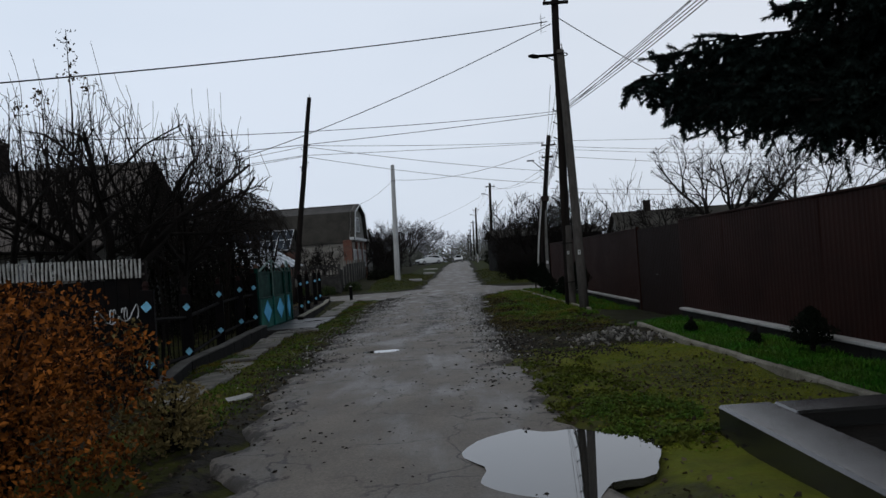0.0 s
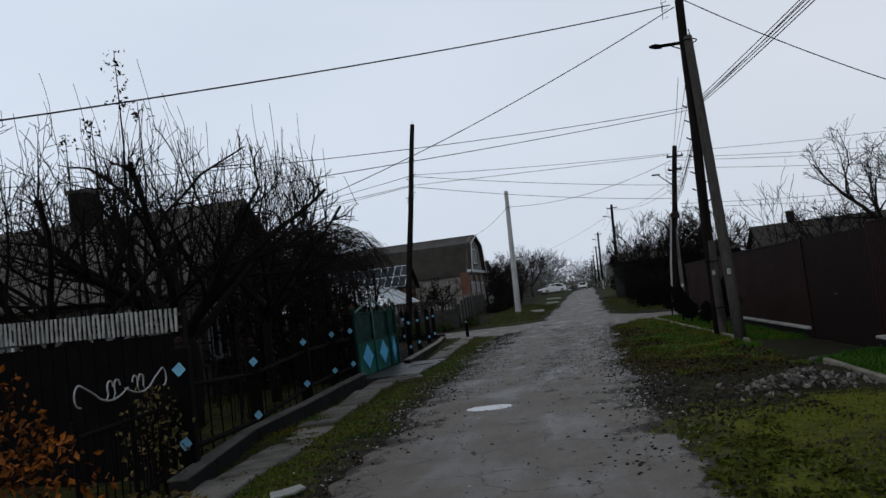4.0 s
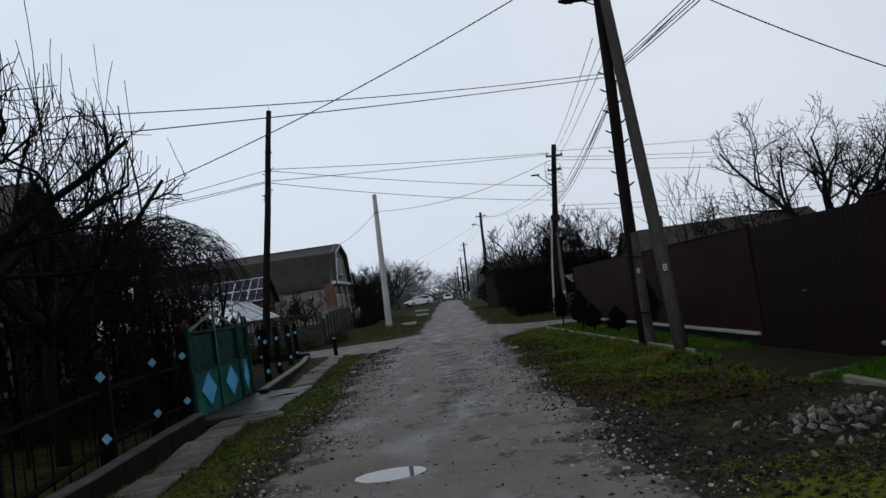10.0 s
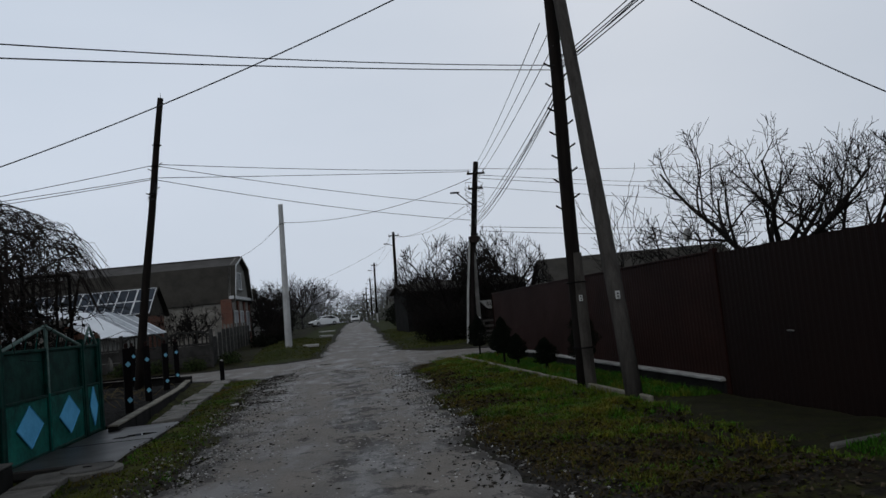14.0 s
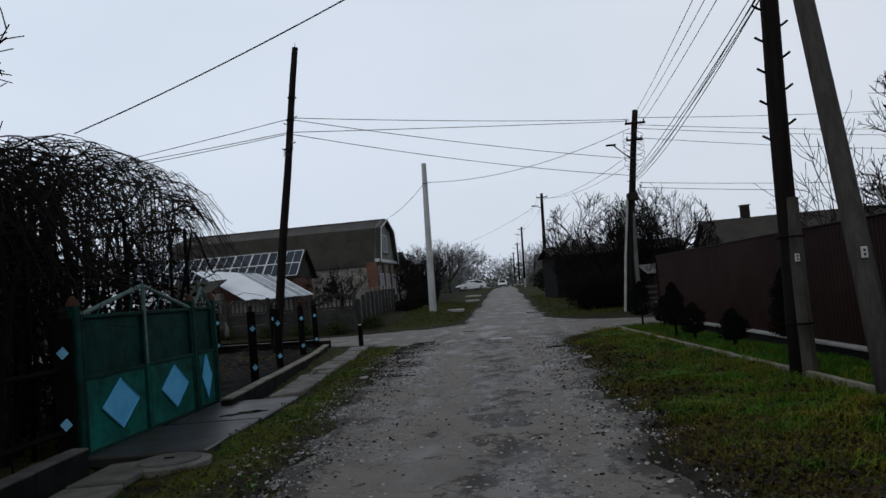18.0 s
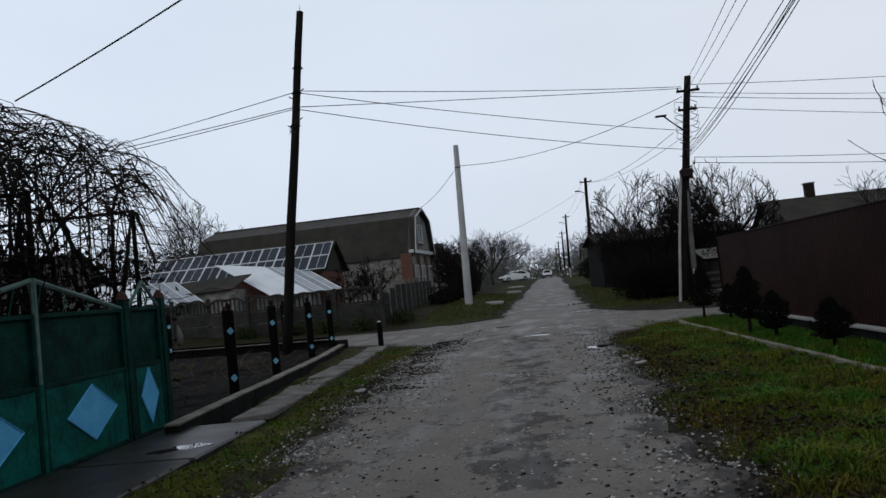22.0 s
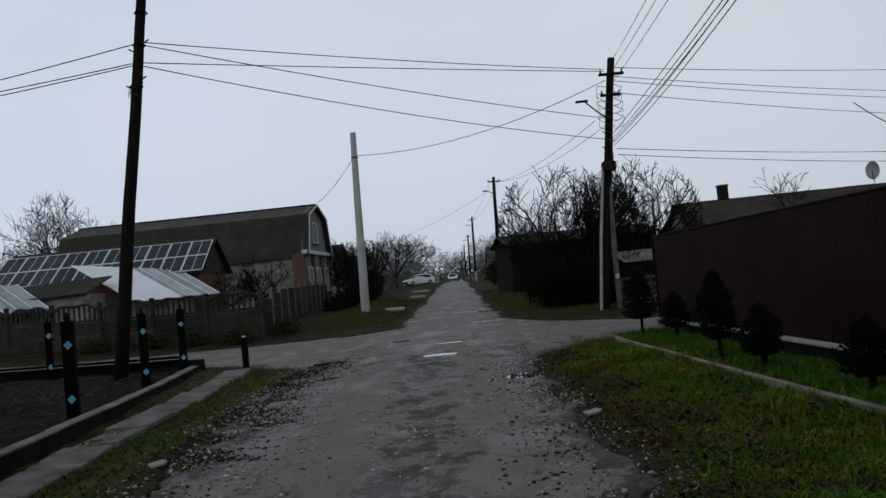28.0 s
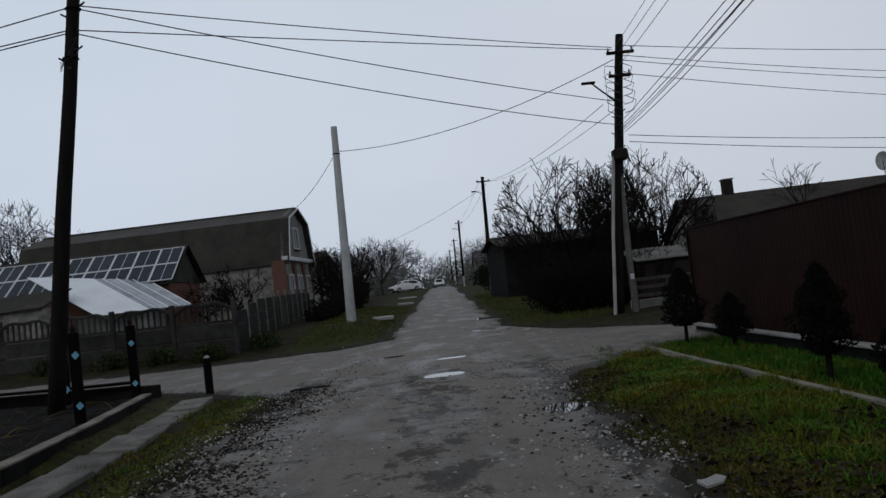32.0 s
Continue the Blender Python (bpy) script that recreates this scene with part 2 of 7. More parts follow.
    col = blend(1.0, col, band(aggv.outputs["Red"], 0.0, 1.0, 0.84, 1.14), "MULTIPLY")
    vor = n.new("ShaderNodeTexVoronoi")
    vor.inputs["Scale"].default_value = 30
    l.new(geo.outputs["Position"], vor.inputs["Vector"])
    chip = calc("MULTIPLY", band(vor.outputs["Distance"], 0.10, 0.17, 1.0, 0.0), band(noise(3.0, 3.0), 0.58, 0.68, 0.0, 0.5))
    col = blend(chip, col, (0.26, 0.25, 0.235, 1))
    # thin cracks
    crk = n.new("ShaderNodeTexVoronoi")
    crk.feature = "DISTANCE_TO_EDGE"
    crk.inputs["Scale"].default_value = 0.9
    warp = n.new("ShaderNodeTexNoise")
    warp.inputs["Scale"].default_value, warp.inputs["Detail"].default_value = 3.0, 6.0
    l.new(geo.outputs["Position"], warp.inputs["Vector"])
    wv = n.new("ShaderNodeVectorMath")
    wv.operation = "MULTIPLY_ADD"
    wv.inputs[1].default_value = (0.5, 0.5, 0.0)
    l.new(warp.outputs["Color"], wv.inputs[0])
    l.new(geo.outputs["Position"], wv.inputs[2])
    l.new(wv.outputs[0], crk.inputs["Vector"])
    crack = calc("MULTIPLY", band(crk.outputs["Distance"], 0.004, 0.014, 0.8, 0.0), band(stain, 0.45, 0.60, 1.0, 0.0))
    col = blend(crack, col, (0.016, 0.014, 0.012, 1))
    l.new(col, b.inputs["Base Color"])
    # damp sheen in the darker patches
    l.new(calc("ADD", band(stain, 0.36, 0.58, 0.42, 0.74), calc("MULTIPLY", mudf, 0.10)), b.inputs["Roughness"])
    return m


M = {
    "ground": covered("verge_ground"),
    "asphalt": wet_asphalt("old_wet_asphalt"),
    "water": mat("puddle_water", (0.02, 0.019, 0.017), (0.03, 0.028, 0.024), 0.02, scale=1.0, bump=0.0, spec=1.0),
    "concrete": mat("grey_concrete", (0.125, 0.120, 0.112), (0.060, 0.058, 0.054), 0.85, scale=2.5, fine=60),
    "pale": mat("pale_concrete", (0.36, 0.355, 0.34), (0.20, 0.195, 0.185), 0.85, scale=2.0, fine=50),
    # kerb tops: light from above put into the colour
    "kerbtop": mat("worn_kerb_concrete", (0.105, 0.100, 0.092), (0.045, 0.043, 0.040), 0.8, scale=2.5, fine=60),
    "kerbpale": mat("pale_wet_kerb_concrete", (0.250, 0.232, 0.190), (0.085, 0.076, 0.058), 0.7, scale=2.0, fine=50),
    "stubgrey": mat("old_brown_grey_concrete", (0.070, 0.063, 0.055), (0.030, 0.027, 0.024), 0.85, scale=4, fine=40, stretch=(2, 2, 0.5)),
    "bedwall": mat("wet_bed_wall_concrete", (0.020, 0.0195, 0.019), (0.008, 0.008, 0.0075), 0.22, scale=2, fine=40, spec=0.7, bump=0.15),
    "fenceconcrete": mat("grey_cast_fence_concrete", (0.044, 0.042, 0.039), (0.017, 0.016, 0.015), 0.85, scale=2.2, fine=40, vary=0.25),
    "boardconcrete": mat("stained_board_concrete", (0.022, 0.021, 0.019), (0.060, 0.056, 0.050), 0.85, scale=0.8, fine=25, vary=0.3, span=(0.70, 0.90)),
    "oldslate": mat("old_cottage_slate", (0.120, 0.104, 0.092), (0.062, 0.055, 0.050), 0.85, scale=1.5, fine=18, vary=0.12),
    "bedblade": mat("lush_bed_grass", (0.016, 0.100, 0.006), (0.050, 0.085, 0.010), 0.6, scale=1.3, fine=8, bump=0, vary=0.45, island=True),
    "mosspatch": mat("dull_moss", (0.030, 0.050, 0.005), (0.068, 0.066, 0.012), 0.75, scale=1.2, fine=15, bump=0, vary=0.4, island=True),
    "slab": mat("wet_paving_concrete", (0.180, 0.170, 0.152), (0.060, 0.056, 0.050), 0.7, scale=3.0, fine=50, vary=0.25),
    # also the body of capped kerbs, whose shaded face is in this colour
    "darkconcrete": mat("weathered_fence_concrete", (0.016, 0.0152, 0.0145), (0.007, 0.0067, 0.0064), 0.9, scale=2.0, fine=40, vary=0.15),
    "wetconcrete": mat("wet_dark_concrete", (0.036, 0.033, 0.030), (0.015, 0.014, 0.013), 0.42, scale=1.6, fine=40, bump=0.25, spec=0.2),
    "tarred": mat("tarred_pole_wood", (0.006, 0.005, 0.0045), (0.016, 0.013, 0.011), 0.85, scale=3, fine=30, stretch=(4, 4, 0.35), bump=0.5),
    "greywood": mat("grey_weathered_wood", (0.066, 0.060, 0.054), (0.032, 0.029, 0.026), 0.85, scale=4, fine=30, stretch=(4, 4, 0.3), bump=0.5),
    "brown": mat("brown_sheet_metal", (0.0200, 0.0072, 0.0052), (0.011, 0.0044, 0.0034), 0.6, scale=0.8, fine=12, bump=0.05, vary=0.05),
    "darkbrown": mat("dark_brown_gate_metal", (0.0085, 0.0048, 0.0042), (0.012, 0.0062, 0.005), 0.6, scale=0.8, fine=12, bump=0.05),
    "green": mat("weathered_green_paint", (0.005, 0.125, 0.098), (0.003, 0.022, 0.019), 0.45, scale=2.4, fine=18, bump=0.2),
    "darkgreen": mat("dark_green_paint", (0.003, 0.042, 0.032), (0.002, 0.010, 0.008), 0.6, scale=4, fine=25, bump=0.1),
    "palegreen": mat("faded_silver_green_paint", (0.14, 0.20, 0.18), (0.05, 0.10, 0.085), 0.5, scale=6, fine=30, bump=0.1),
    "blue": mat("light_blue_paint", (0.12, 0.44, 0.70), (0.08, 0.33, 0.56), 0.5, scale=4, fine=30, bump=0.05),
    "paleblue": mat("faded_blue_paint", (0.22, 0.50, 0.66), (0.14, 0.36, 0.50), 0.55, scale=6, fine=40, bump=0.05, vary=0.15),
    "iron": mat("black_iron", (0.0035, 0.0035, 0.004), (0.008, 0.0065, 0.006), 0.75, scale=5, fine=60, bump=0.15, spec=0.02),
    "silver": mat("silver_painted_iron", (0.42, 0.42, 0.42), (0.26, 0.26, 0.25), 0.45, scale=8, bump=0.05),
    "whitewood": mat("flaking_white_paint", (0.38, 0.38, 0.36), (0.17, 0.165, 0.15), 0.7, scale=9, fine=60, vary=0.15),
    "bark": mat("wet_dark_bark", (0.006, 0.0052, 0.0045), (0.016, 0.0135, 0.012), 0.85, scale=6, fine=60, stretch=(1, 1, 0.4)),
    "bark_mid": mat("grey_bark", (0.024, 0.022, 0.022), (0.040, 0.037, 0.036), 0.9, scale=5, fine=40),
    # distance haze put into the twig colour
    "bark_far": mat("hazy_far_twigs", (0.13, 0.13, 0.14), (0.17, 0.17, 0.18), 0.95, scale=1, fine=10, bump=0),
    "vine": mat("vine_canes", (0.007, 0.0055, 0.005), (0.020, 0.0155, 0.0125), 0.85, scale=6, fine=40),
    "needle": mat("spruce_needles", (0.007, 0.012, 0.011), (0.015, 0.024, 0.020), 0.7, scale=5, fine=40, bump=0, vary=0.35, island=True),
    "thuja": mat("dark_thuja_foliage", (0.003, 0.005, 0.003), (0.007, 0.010, 0.006), 0.8, scale=5, fine=40, bump=0, vary=0.35, island=True),
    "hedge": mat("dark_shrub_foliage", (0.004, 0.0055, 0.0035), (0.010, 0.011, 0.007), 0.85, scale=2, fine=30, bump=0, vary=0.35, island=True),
    "orange": mat("orange_autumn_leaves", (0.250, 0.080, 0.013), (0.040, 0.015, 0.006), 0.7, scale=3.5, fine=22, bump=0, vary=0.85, span=(0.58, 0.88), island=True),
    "straw": mat("withered_yellow_leaves", (0.16, 0.12, 0.045), (0.09, 0.07, 0.03), 0.8, scale=3, fine=40, bump=0, vary=0.4, island=True),
    "blade": mat("grass_blades", (0.030, 0.072, 0.005), (0.100, 0.068, 0.010), 0.6, scale=0.9, fine=6, bump=0, vary=0.40, island=True, span=(0.62, 0.84)),
    "moss": mat("moss_and_low_weeds", (0.070, 0.110, 0.007), (0.155, 0.145, 0.018), 0.75, scale=0.9, fine=10, bump=0, vary=0.2, span=(0.60, 0.86), island=True),
    "wetleaf": mat("black_wet_leaves", (0.012, 0.009, 0.006), (0.030, 0.022, 0.013), 0.6, scale=2, fine=20, bump=0, vary=0.6, island=True),
    "lawnblade": mat("verge_grass_blades", (0.032, 0.106, 0.007), (0.110, 0.094, 0.012), 0.6, scale=1.1, fine=7, bump=0, vary=0.40, island=True, span=(0.60, 0.88)),
    "clod": mat("wet_mud_clods", (0.036, 0.031, 0.026), (0.014, 0.012, 0.010), 0.75, scale=4, fine=40, vary=0.5, island=True),
    "weedgreen": mat("low_green_weeds", (0.036, 0.080, 0.010), (0.070, 0.080, 0.016), 0.7, scale=3, fine=15, bump=0, vary=0.5, island=True),
    "hedgeweed": mat("dark_green_weeds", (0.016, 0.032, 0.009), (0.036, 0.042, 0.016), 0.75, scale=3, fine=15, bump=0, vary=0.5, island=True),
    "litter": mat("rotting_leaves", (0.030, 0.024, 0.017), (0.075, 0.058, 0.036), 0.75, scale=2, fine=20, bump=0, vary=0.6, island=True),
    "stone": mat("limestone_chippings", (0.36, 0.35, 0.335), (0.15, 0.146, 0.136), 0.85, scale=6, fine=60, vary=0.6, island=True),
    "rubble": mat("dirty_rubble_stone", (0.20, 0.19, 0.172), (0.06, 0.056, 0.05), 0.85, scale=5, fine=50, vary=0.7),
    "polewhite": mat("pale_concrete_pole", (0.42, 0.42, 0.41), (0.27, 0.27, 0.265), 0.8, scale=1.5, fine=40),
    "withered": mat("withered_grass_blades", (0.085, 0.066, 0.016), (0.030, 0.022, 0.008), 0.75, scale=1.0, fine=8, bump=0, vary=0.5, island=True),
    "dullgrass": mat("dull_far_grass", (0.030, 0.050, 0.010), (0.080, 0.068, 0.022), 0.7, scale=0.5, fine=5, bump=0, vary=0.45, island=True),
    "soil": mat("black_wet_soil", (0.0045, 0.004, 0.0035), (0.013, 0.011, 0.009), 0.9, scale=3, fine=30, bump=0.8, depth=0.04),
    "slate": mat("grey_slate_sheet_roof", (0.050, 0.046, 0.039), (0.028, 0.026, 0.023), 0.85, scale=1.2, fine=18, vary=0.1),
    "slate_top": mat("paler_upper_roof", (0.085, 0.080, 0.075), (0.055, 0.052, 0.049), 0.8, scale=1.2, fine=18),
    "whitewall": bricks("worn_whitewashed_stone", (0.25, 0.235, 0.21), (0.13, 0.12, 0.105), (0.17, 0.16, 0.145), 0.36, 0.18),
    "redbrick": bricks("red_brick", (0.150, 0.056, 0.036), (0.095, 0.040, 0.028), (0.13, 0.115, 0.10)),
    "oldwall": mat("stained_old_plaster", (0.15, 0.14, 0.125), (0.065, 0.061, 0.055), 0.9, scale=1.5, fine=30),
    "plaster": mat("dirty_plaster", (0.22, 0.215, 0.20), (0.13, 0.125, 0.115), 0.9, scale=1.5, fine=30),
    "trim": mat("white_trim_board", (0.55, 0.56, 0.56), (0.40, 0.40, 0.40), 0.6, scale=3, fine=30, bump=0.05),
    "zinc": mat("new_zinc_roof_sheet", (0.74, 0.77, 0.80), (0.64, 0.67, 0.70), 0.40, metal=0.0, scale=1.0, fine=10, bump=0.03),
    "zincdull": mat("weathered_zinc_sheet", (0.40, 0.43, 0.46), (0.25, 0.27, 0.29), 0.45, scale=1.5, fine=10, bump=0.03, vary=0.25),
    "solar": mat("solar_cell_glass", (0.020, 0.026, 0.036), (0.030, 0.037, 0.048), 0.22, scale=2, fine=10, bump=0.0, spec=0.22, vary=0.25),
    "alu": mat("aluminium_frame", (0.60, 0.61, 0.62), (0.48, 0.49, 0.50), 0.5, metal=0.0, scale=4, bump=0.0),
    "glass": mat("dark_window_glass", (0.012, 0.014, 0.016), (0.02, 0.022, 0.024), 0.08, scale=1, bump=0.0, spec=0.6),
    "carwhite": mat("white_car_paint", (0.62, 0.63, 0.63), (0.55, 0.56, 0.56), 0.25, scale=1, bump=0.0, spec=0.5),
    "rubber": mat("black_rubber", (0.012, 0.012, 0.012), (0.02, 0.02, 0.02), 0.85, scale=6),
    "rim": mat("grey_wheel_rim", (0.30, 0.30, 0.31), (0.22, 0.22, 0.22), 0.4, metal=0.6, scale=5, bump=0),
    "redlamp": mat("red_tail_lamp", (0.25, 0.012, 0.010), (0.18, 0.01, 0.01), 0.3, scale=5, bump=0),
    "cable": mat("cable_sheath", (0.035, 0.036, 0.040), (0.06, 0.06, 0.065), 0.6, scale=3, bump=0),
    "porcelain": mat("brown_insulator", (0.05, 0.03, 0.02), (0.08, 0.05, 0.035), 0.3, scale=6, bump=0),
    "soot": mat("sooty_brick", (0.014, 0.011, 0.010), (0.028, 0.021, 0.018), 0.9, scale=4),
    "rustball": mat("rusty_red_cap", (0.020, 0.010, 0.009), (0.012, 0.007, 0.006), 0.8, scale=8),
    "sign": mat("enamel_number_plate", (0.50, 0.50, 0.48), (0.36, 0.36, 0.35), 0.5, scale=10, bump=0),
    "rust": mat("rusty_shed_iron", (0.055, 0.028, 0.020), (0.085, 0.050, 0.035), 0.8, scale=2, fine=25),
    # pale foliage for the farthest hedges, with the haze in its colour
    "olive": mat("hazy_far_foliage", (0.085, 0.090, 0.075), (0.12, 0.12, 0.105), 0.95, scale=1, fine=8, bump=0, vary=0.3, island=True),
}


# ---- shapes ----
class Shape:
    """Points and faces of one mesh."""

    def __init__(self):
        self.v, self.f = [], []

    def add(self, pts, faces):
        k = len(self.v)
        self.v.extend([tuple(p) for p in pts])
        self.f.extend([tuple(i + k for i in q) for q in faces])
        return self

    def box(self, c, s, rz=0.0, b=None, m=None):
        """A block with chamfered edges."""
        hx, hy, hz = s[0] / 2, s[1] / 2, s[2] / 2
        if b is None:
            b = 0.12 * min(s)
        b = min(b, 0.45 * min(s))
        pts, idx = [], {}
        for sx in (-1, 1):
            for sy in (-1, 1):
                for sz in (-1, 1):
                    for a in range(3):
                        h = [hx - b, hy - b, hz - b]
                        h[a] += b
                        idx[sx, sy, sz, a] = len(pts)
                        pts.append((sx * h[0], sy * h[1], sz * h[2]))
        fs = []
        for a in range(3):
            o = [i for i in range(3) if i != a]
            for sgn in (-1, 1):
                q = []
                for u, w in ((-1, -1), (1, -1), (1, 1), (-1, 1)):
                    k = [0, 0, 0]
                    k[a], k[o[0]], k[o[1]] = sgn, u, w
                    q.append(idx[(*k, a)])
                fs.append(q if (sgn > 0) != (a == 1) else q[::-1])
            for u in (-1, 1):
                for w in (-1, 1):
                    k1, k2 = [0, 0, 0], [0, 0, 0]
                    k1[a], k2[a] = -1, 1
                    k1[o[0]] = k2[o[0]] = u
                    k1[o[1]] = k2[o[1]] = w
                    q = [idx[(*k1, o[0])], idx[(*k2, o[0])], idx[(*k2, o[1])], idx[(*k1, o[1])]]
                    fs.append(q if (u * w > 0) != (a == 1) else q[::-1])
        for sx in (-1, 1):
            for sy in (-1, 1):
                for sz in (-1, 1):
                    q = [idx[sx, sy, sz, a] for a in range(3)]
                    fs.append(q if sx * sy * sz > 0 else q[::-1])
        if m is None:
            m = pose(*c, 0, 0, rz)
        else:
            m = m @ pose(*c, 0, 0, rz)
        return self.add([m @ Vector(p) for p in pts], fs)

    def tube(self, path, radii, sides=6, caps=True):
        path = [Vector(p) for p in path]
        if not hasattr(radii, "__len__"):
            radii = [radii] * len(path)
        k, rings = len(self.v), len(path)
        for i, p in enumerate(path):
            d = path[min(i + 1, rings - 1)] - path[max(i - 1, 0)]
            d = d.normalized() if d.length > 1e-9 else Vector((0, 0, 1))
            a = Vector((0, 0, 1)) if abs(d.z) < 0.9 else Vector((1, 0, 0))
            u = d.cross(a).normalized()
            w = d.cross(u)
            r = radii[i]
            for j in range(sides):
                t = math.tau * j / sides
                self.v.append(tuple(p + (u * math.cos(t) + w * math.sin(t)) * r))
        for i in range(rings - 1):
            for j in range(sides):
                j2 = (j + 1) % sides
                self.f.append((k + i * sides + j, k + i * sides + j2, k + (i + 1) * sides + j2, k + (i + 1) * sides + j))
        if caps:
            self.f.append(tuple(k + j for j in range(sides))[::-1])
            self.f.append(tuple(k + (rings - 1) * sides + j for j in range(sides)))
        return self

    def prism(self, poly, z0, z1, m=None):
        """A flat outline pulled up from z0 to z1."""
        n = len(poly)
        m = m or Matrix()
        pts = [m @ Vector((x, y, z0)) for x, y in poly] + [m @ Vector((x, y, z1)) for x, y in poly]
        fs = [tuple(range(n))[::-1], tuple(range(n, 2 * n))]
        fs += [(i, (i + 1) % n, n + (i + 1) % n, n + i) for i in range(n)]
        return self.add(pts, fs)

    def slab(self, corners, thick):
        """A sheet through four corners, with thickness below it."""
        c = [Vector(p) for p in corners]
        nrm = (c[1] - c[0]).cross(c[3] - c[0]).normalized() * thick
        return self.add(c + [p - nrm for p in c], [(0, 1, 2, 3), (7, 6, 5, 4), (0, 4, 5, 1), (1, 5, 6, 2), (2, 6, 7, 3), (3, 7, 4, 0)])

    def made(self, name, material, parent=None, label="", smooth=False):
        me = bpy.data.meshes.new(name)
        me.from_pydata(self.v, [], self.f)
        me.materials.append(material)
        if smooth:
            me.polygons.foreach_set("use_smooth", [True] * len(me.polygons))
        me.update()
        ob = new(name, me)
        if parent:
            ob.parent = parent
        if label:
            ob["label"] = label
        return ob


def thing(name, m, label, category, group="", kind=""):
    ob = new(name)
    ob.matrix_basis = m
    ob.empty_display_size = 0.2
    return tagged(ob, label, category, group, kind)


def piece(name, like, parent, m):
    """One more object on a mesh that is there already."""
    ob = new(name, like.data)
    ob.parent = parent
    ob.matrix_basis = m
    return ob


def lerp(x, table):
    xs, ys = zip(*table)
    return float(np.interp(x, xs, ys))


def sag(a, b, drop, n=14):
    a, b = Vector(a), Vector(b)
    return [a.lerp(b, i / n) - Vector((0, 0, drop * 4 * (i / n) * (1 - i / n))) for i in range(n + 1)]


def grain2(x, y, size, seed):
    """Smooth value noise over arrays, 0 to 1."""
    r = np.random.RandomState(seed)
    g = r.rand(64, 64)
    u, w = np.asarray(x) / size, np.asarray(y) / size
    i, j = np.floor(u).astype(int), np.floor(w).astype(int)
    a, b = u - i, w - j
    a, b = a * a * (3 - 2 * a), b * b * (3 - 2 * b)
    i0, i1, j0, j1 = i % 64, (i + 1) % 64, j % 64, (j + 1) % 64
    return (g[i0, j0] * (1 - a) + g[i1, j0] * a) * (1 - b) + (g[i0, j1] * (1 - a) + g[i1, j1] * a) * b


# ---- the ground plan ----
ROAD_L = [(-60, -1.8), (5, -1.85), (9, -2.2), (16, -2.4), (25, -2.65), (32, -2.75), (35, -2.6), (40, -1.9), (43, -1.5), (60, -0.95), (110, 0.45), (200, 3.0), (420, 9.2)]
ROAD_R = [(-60, 0.9), (7, 0.88), (12, 0.95), (20, 0.97), (28, 1.28), (31.5, 1.5), (36, 1.9), (43, 2.1), (60, 2.45), (110, 3.85), (200, 6.4), (420, 12.6)]
CROSS_N = [(-90, 62), (-12, 38.8), (-6.7, 37.1), (-4.7, 35.4), (-2.7, 33.0), (1.4, 31.4), (3.2, 33.2), (4.4, 34.2), (12, 32.6), (90, 12)]
CROSS_F = [(-90, 68), (-12.4, 43.0), (-8.7, 42.4), (-2.8, 42.5), (-1.5, 44.2), (2.1, 44.2), (3.2, 40.6), (4.9, 37.9), (12, 35.8), (90, 15)]
RISE = [(-200, 0), (44, 0), (52, 0.12), (62, 0.30), (75, 0.48), (90, 0.75), (111, 1.05), (155, 1.25), (300, 1.36), (3000, 1.38)]

# standing water: middle and half widths
PUDDLES = [(0.74, 5.58, 0.67, 0.94), (-1.20, 13.35, 0.42, 0.36), (-0.12, 33.45, 0.42, 0.36), (1.05, 29.1, 0.22, 0.30), (1.35, 43.8, 0.50, 0.60), (0.1, 36.2, 0.36, 0.30), (1.7, 49.5, 0.4, 1.0)]


def step(a, b, x):
    t = np.clip((np.asarray(x, float) - a) / (b - a), 0, 1)
    return t * t * (3 - 2 * t)


def height(x, y):
    """The lie of the land."""
    x, y = np.asarray(x, float), np.asarray(y, float)
    z = np.interp(y, *zip(*RISE))
    z = z + 0.36 * step(-1.9, -3.2, x) * step(43.5, 49, y) * (1 - step(56, 80, y))
    z = z - 0.10 * step(3.8, 5.0, x) * step(15, 17, y) * (1 - step(33, 35, y)) * (1 - step(6, 9, x))
    z = z - 0.14 * step(-4.05, -4.3, x) * step(-4.9, -4.5, x) * step(8, 11, y) * (1 - step(31, 33, y))
    return z


def top(x, y):
    return float(height(x, y))


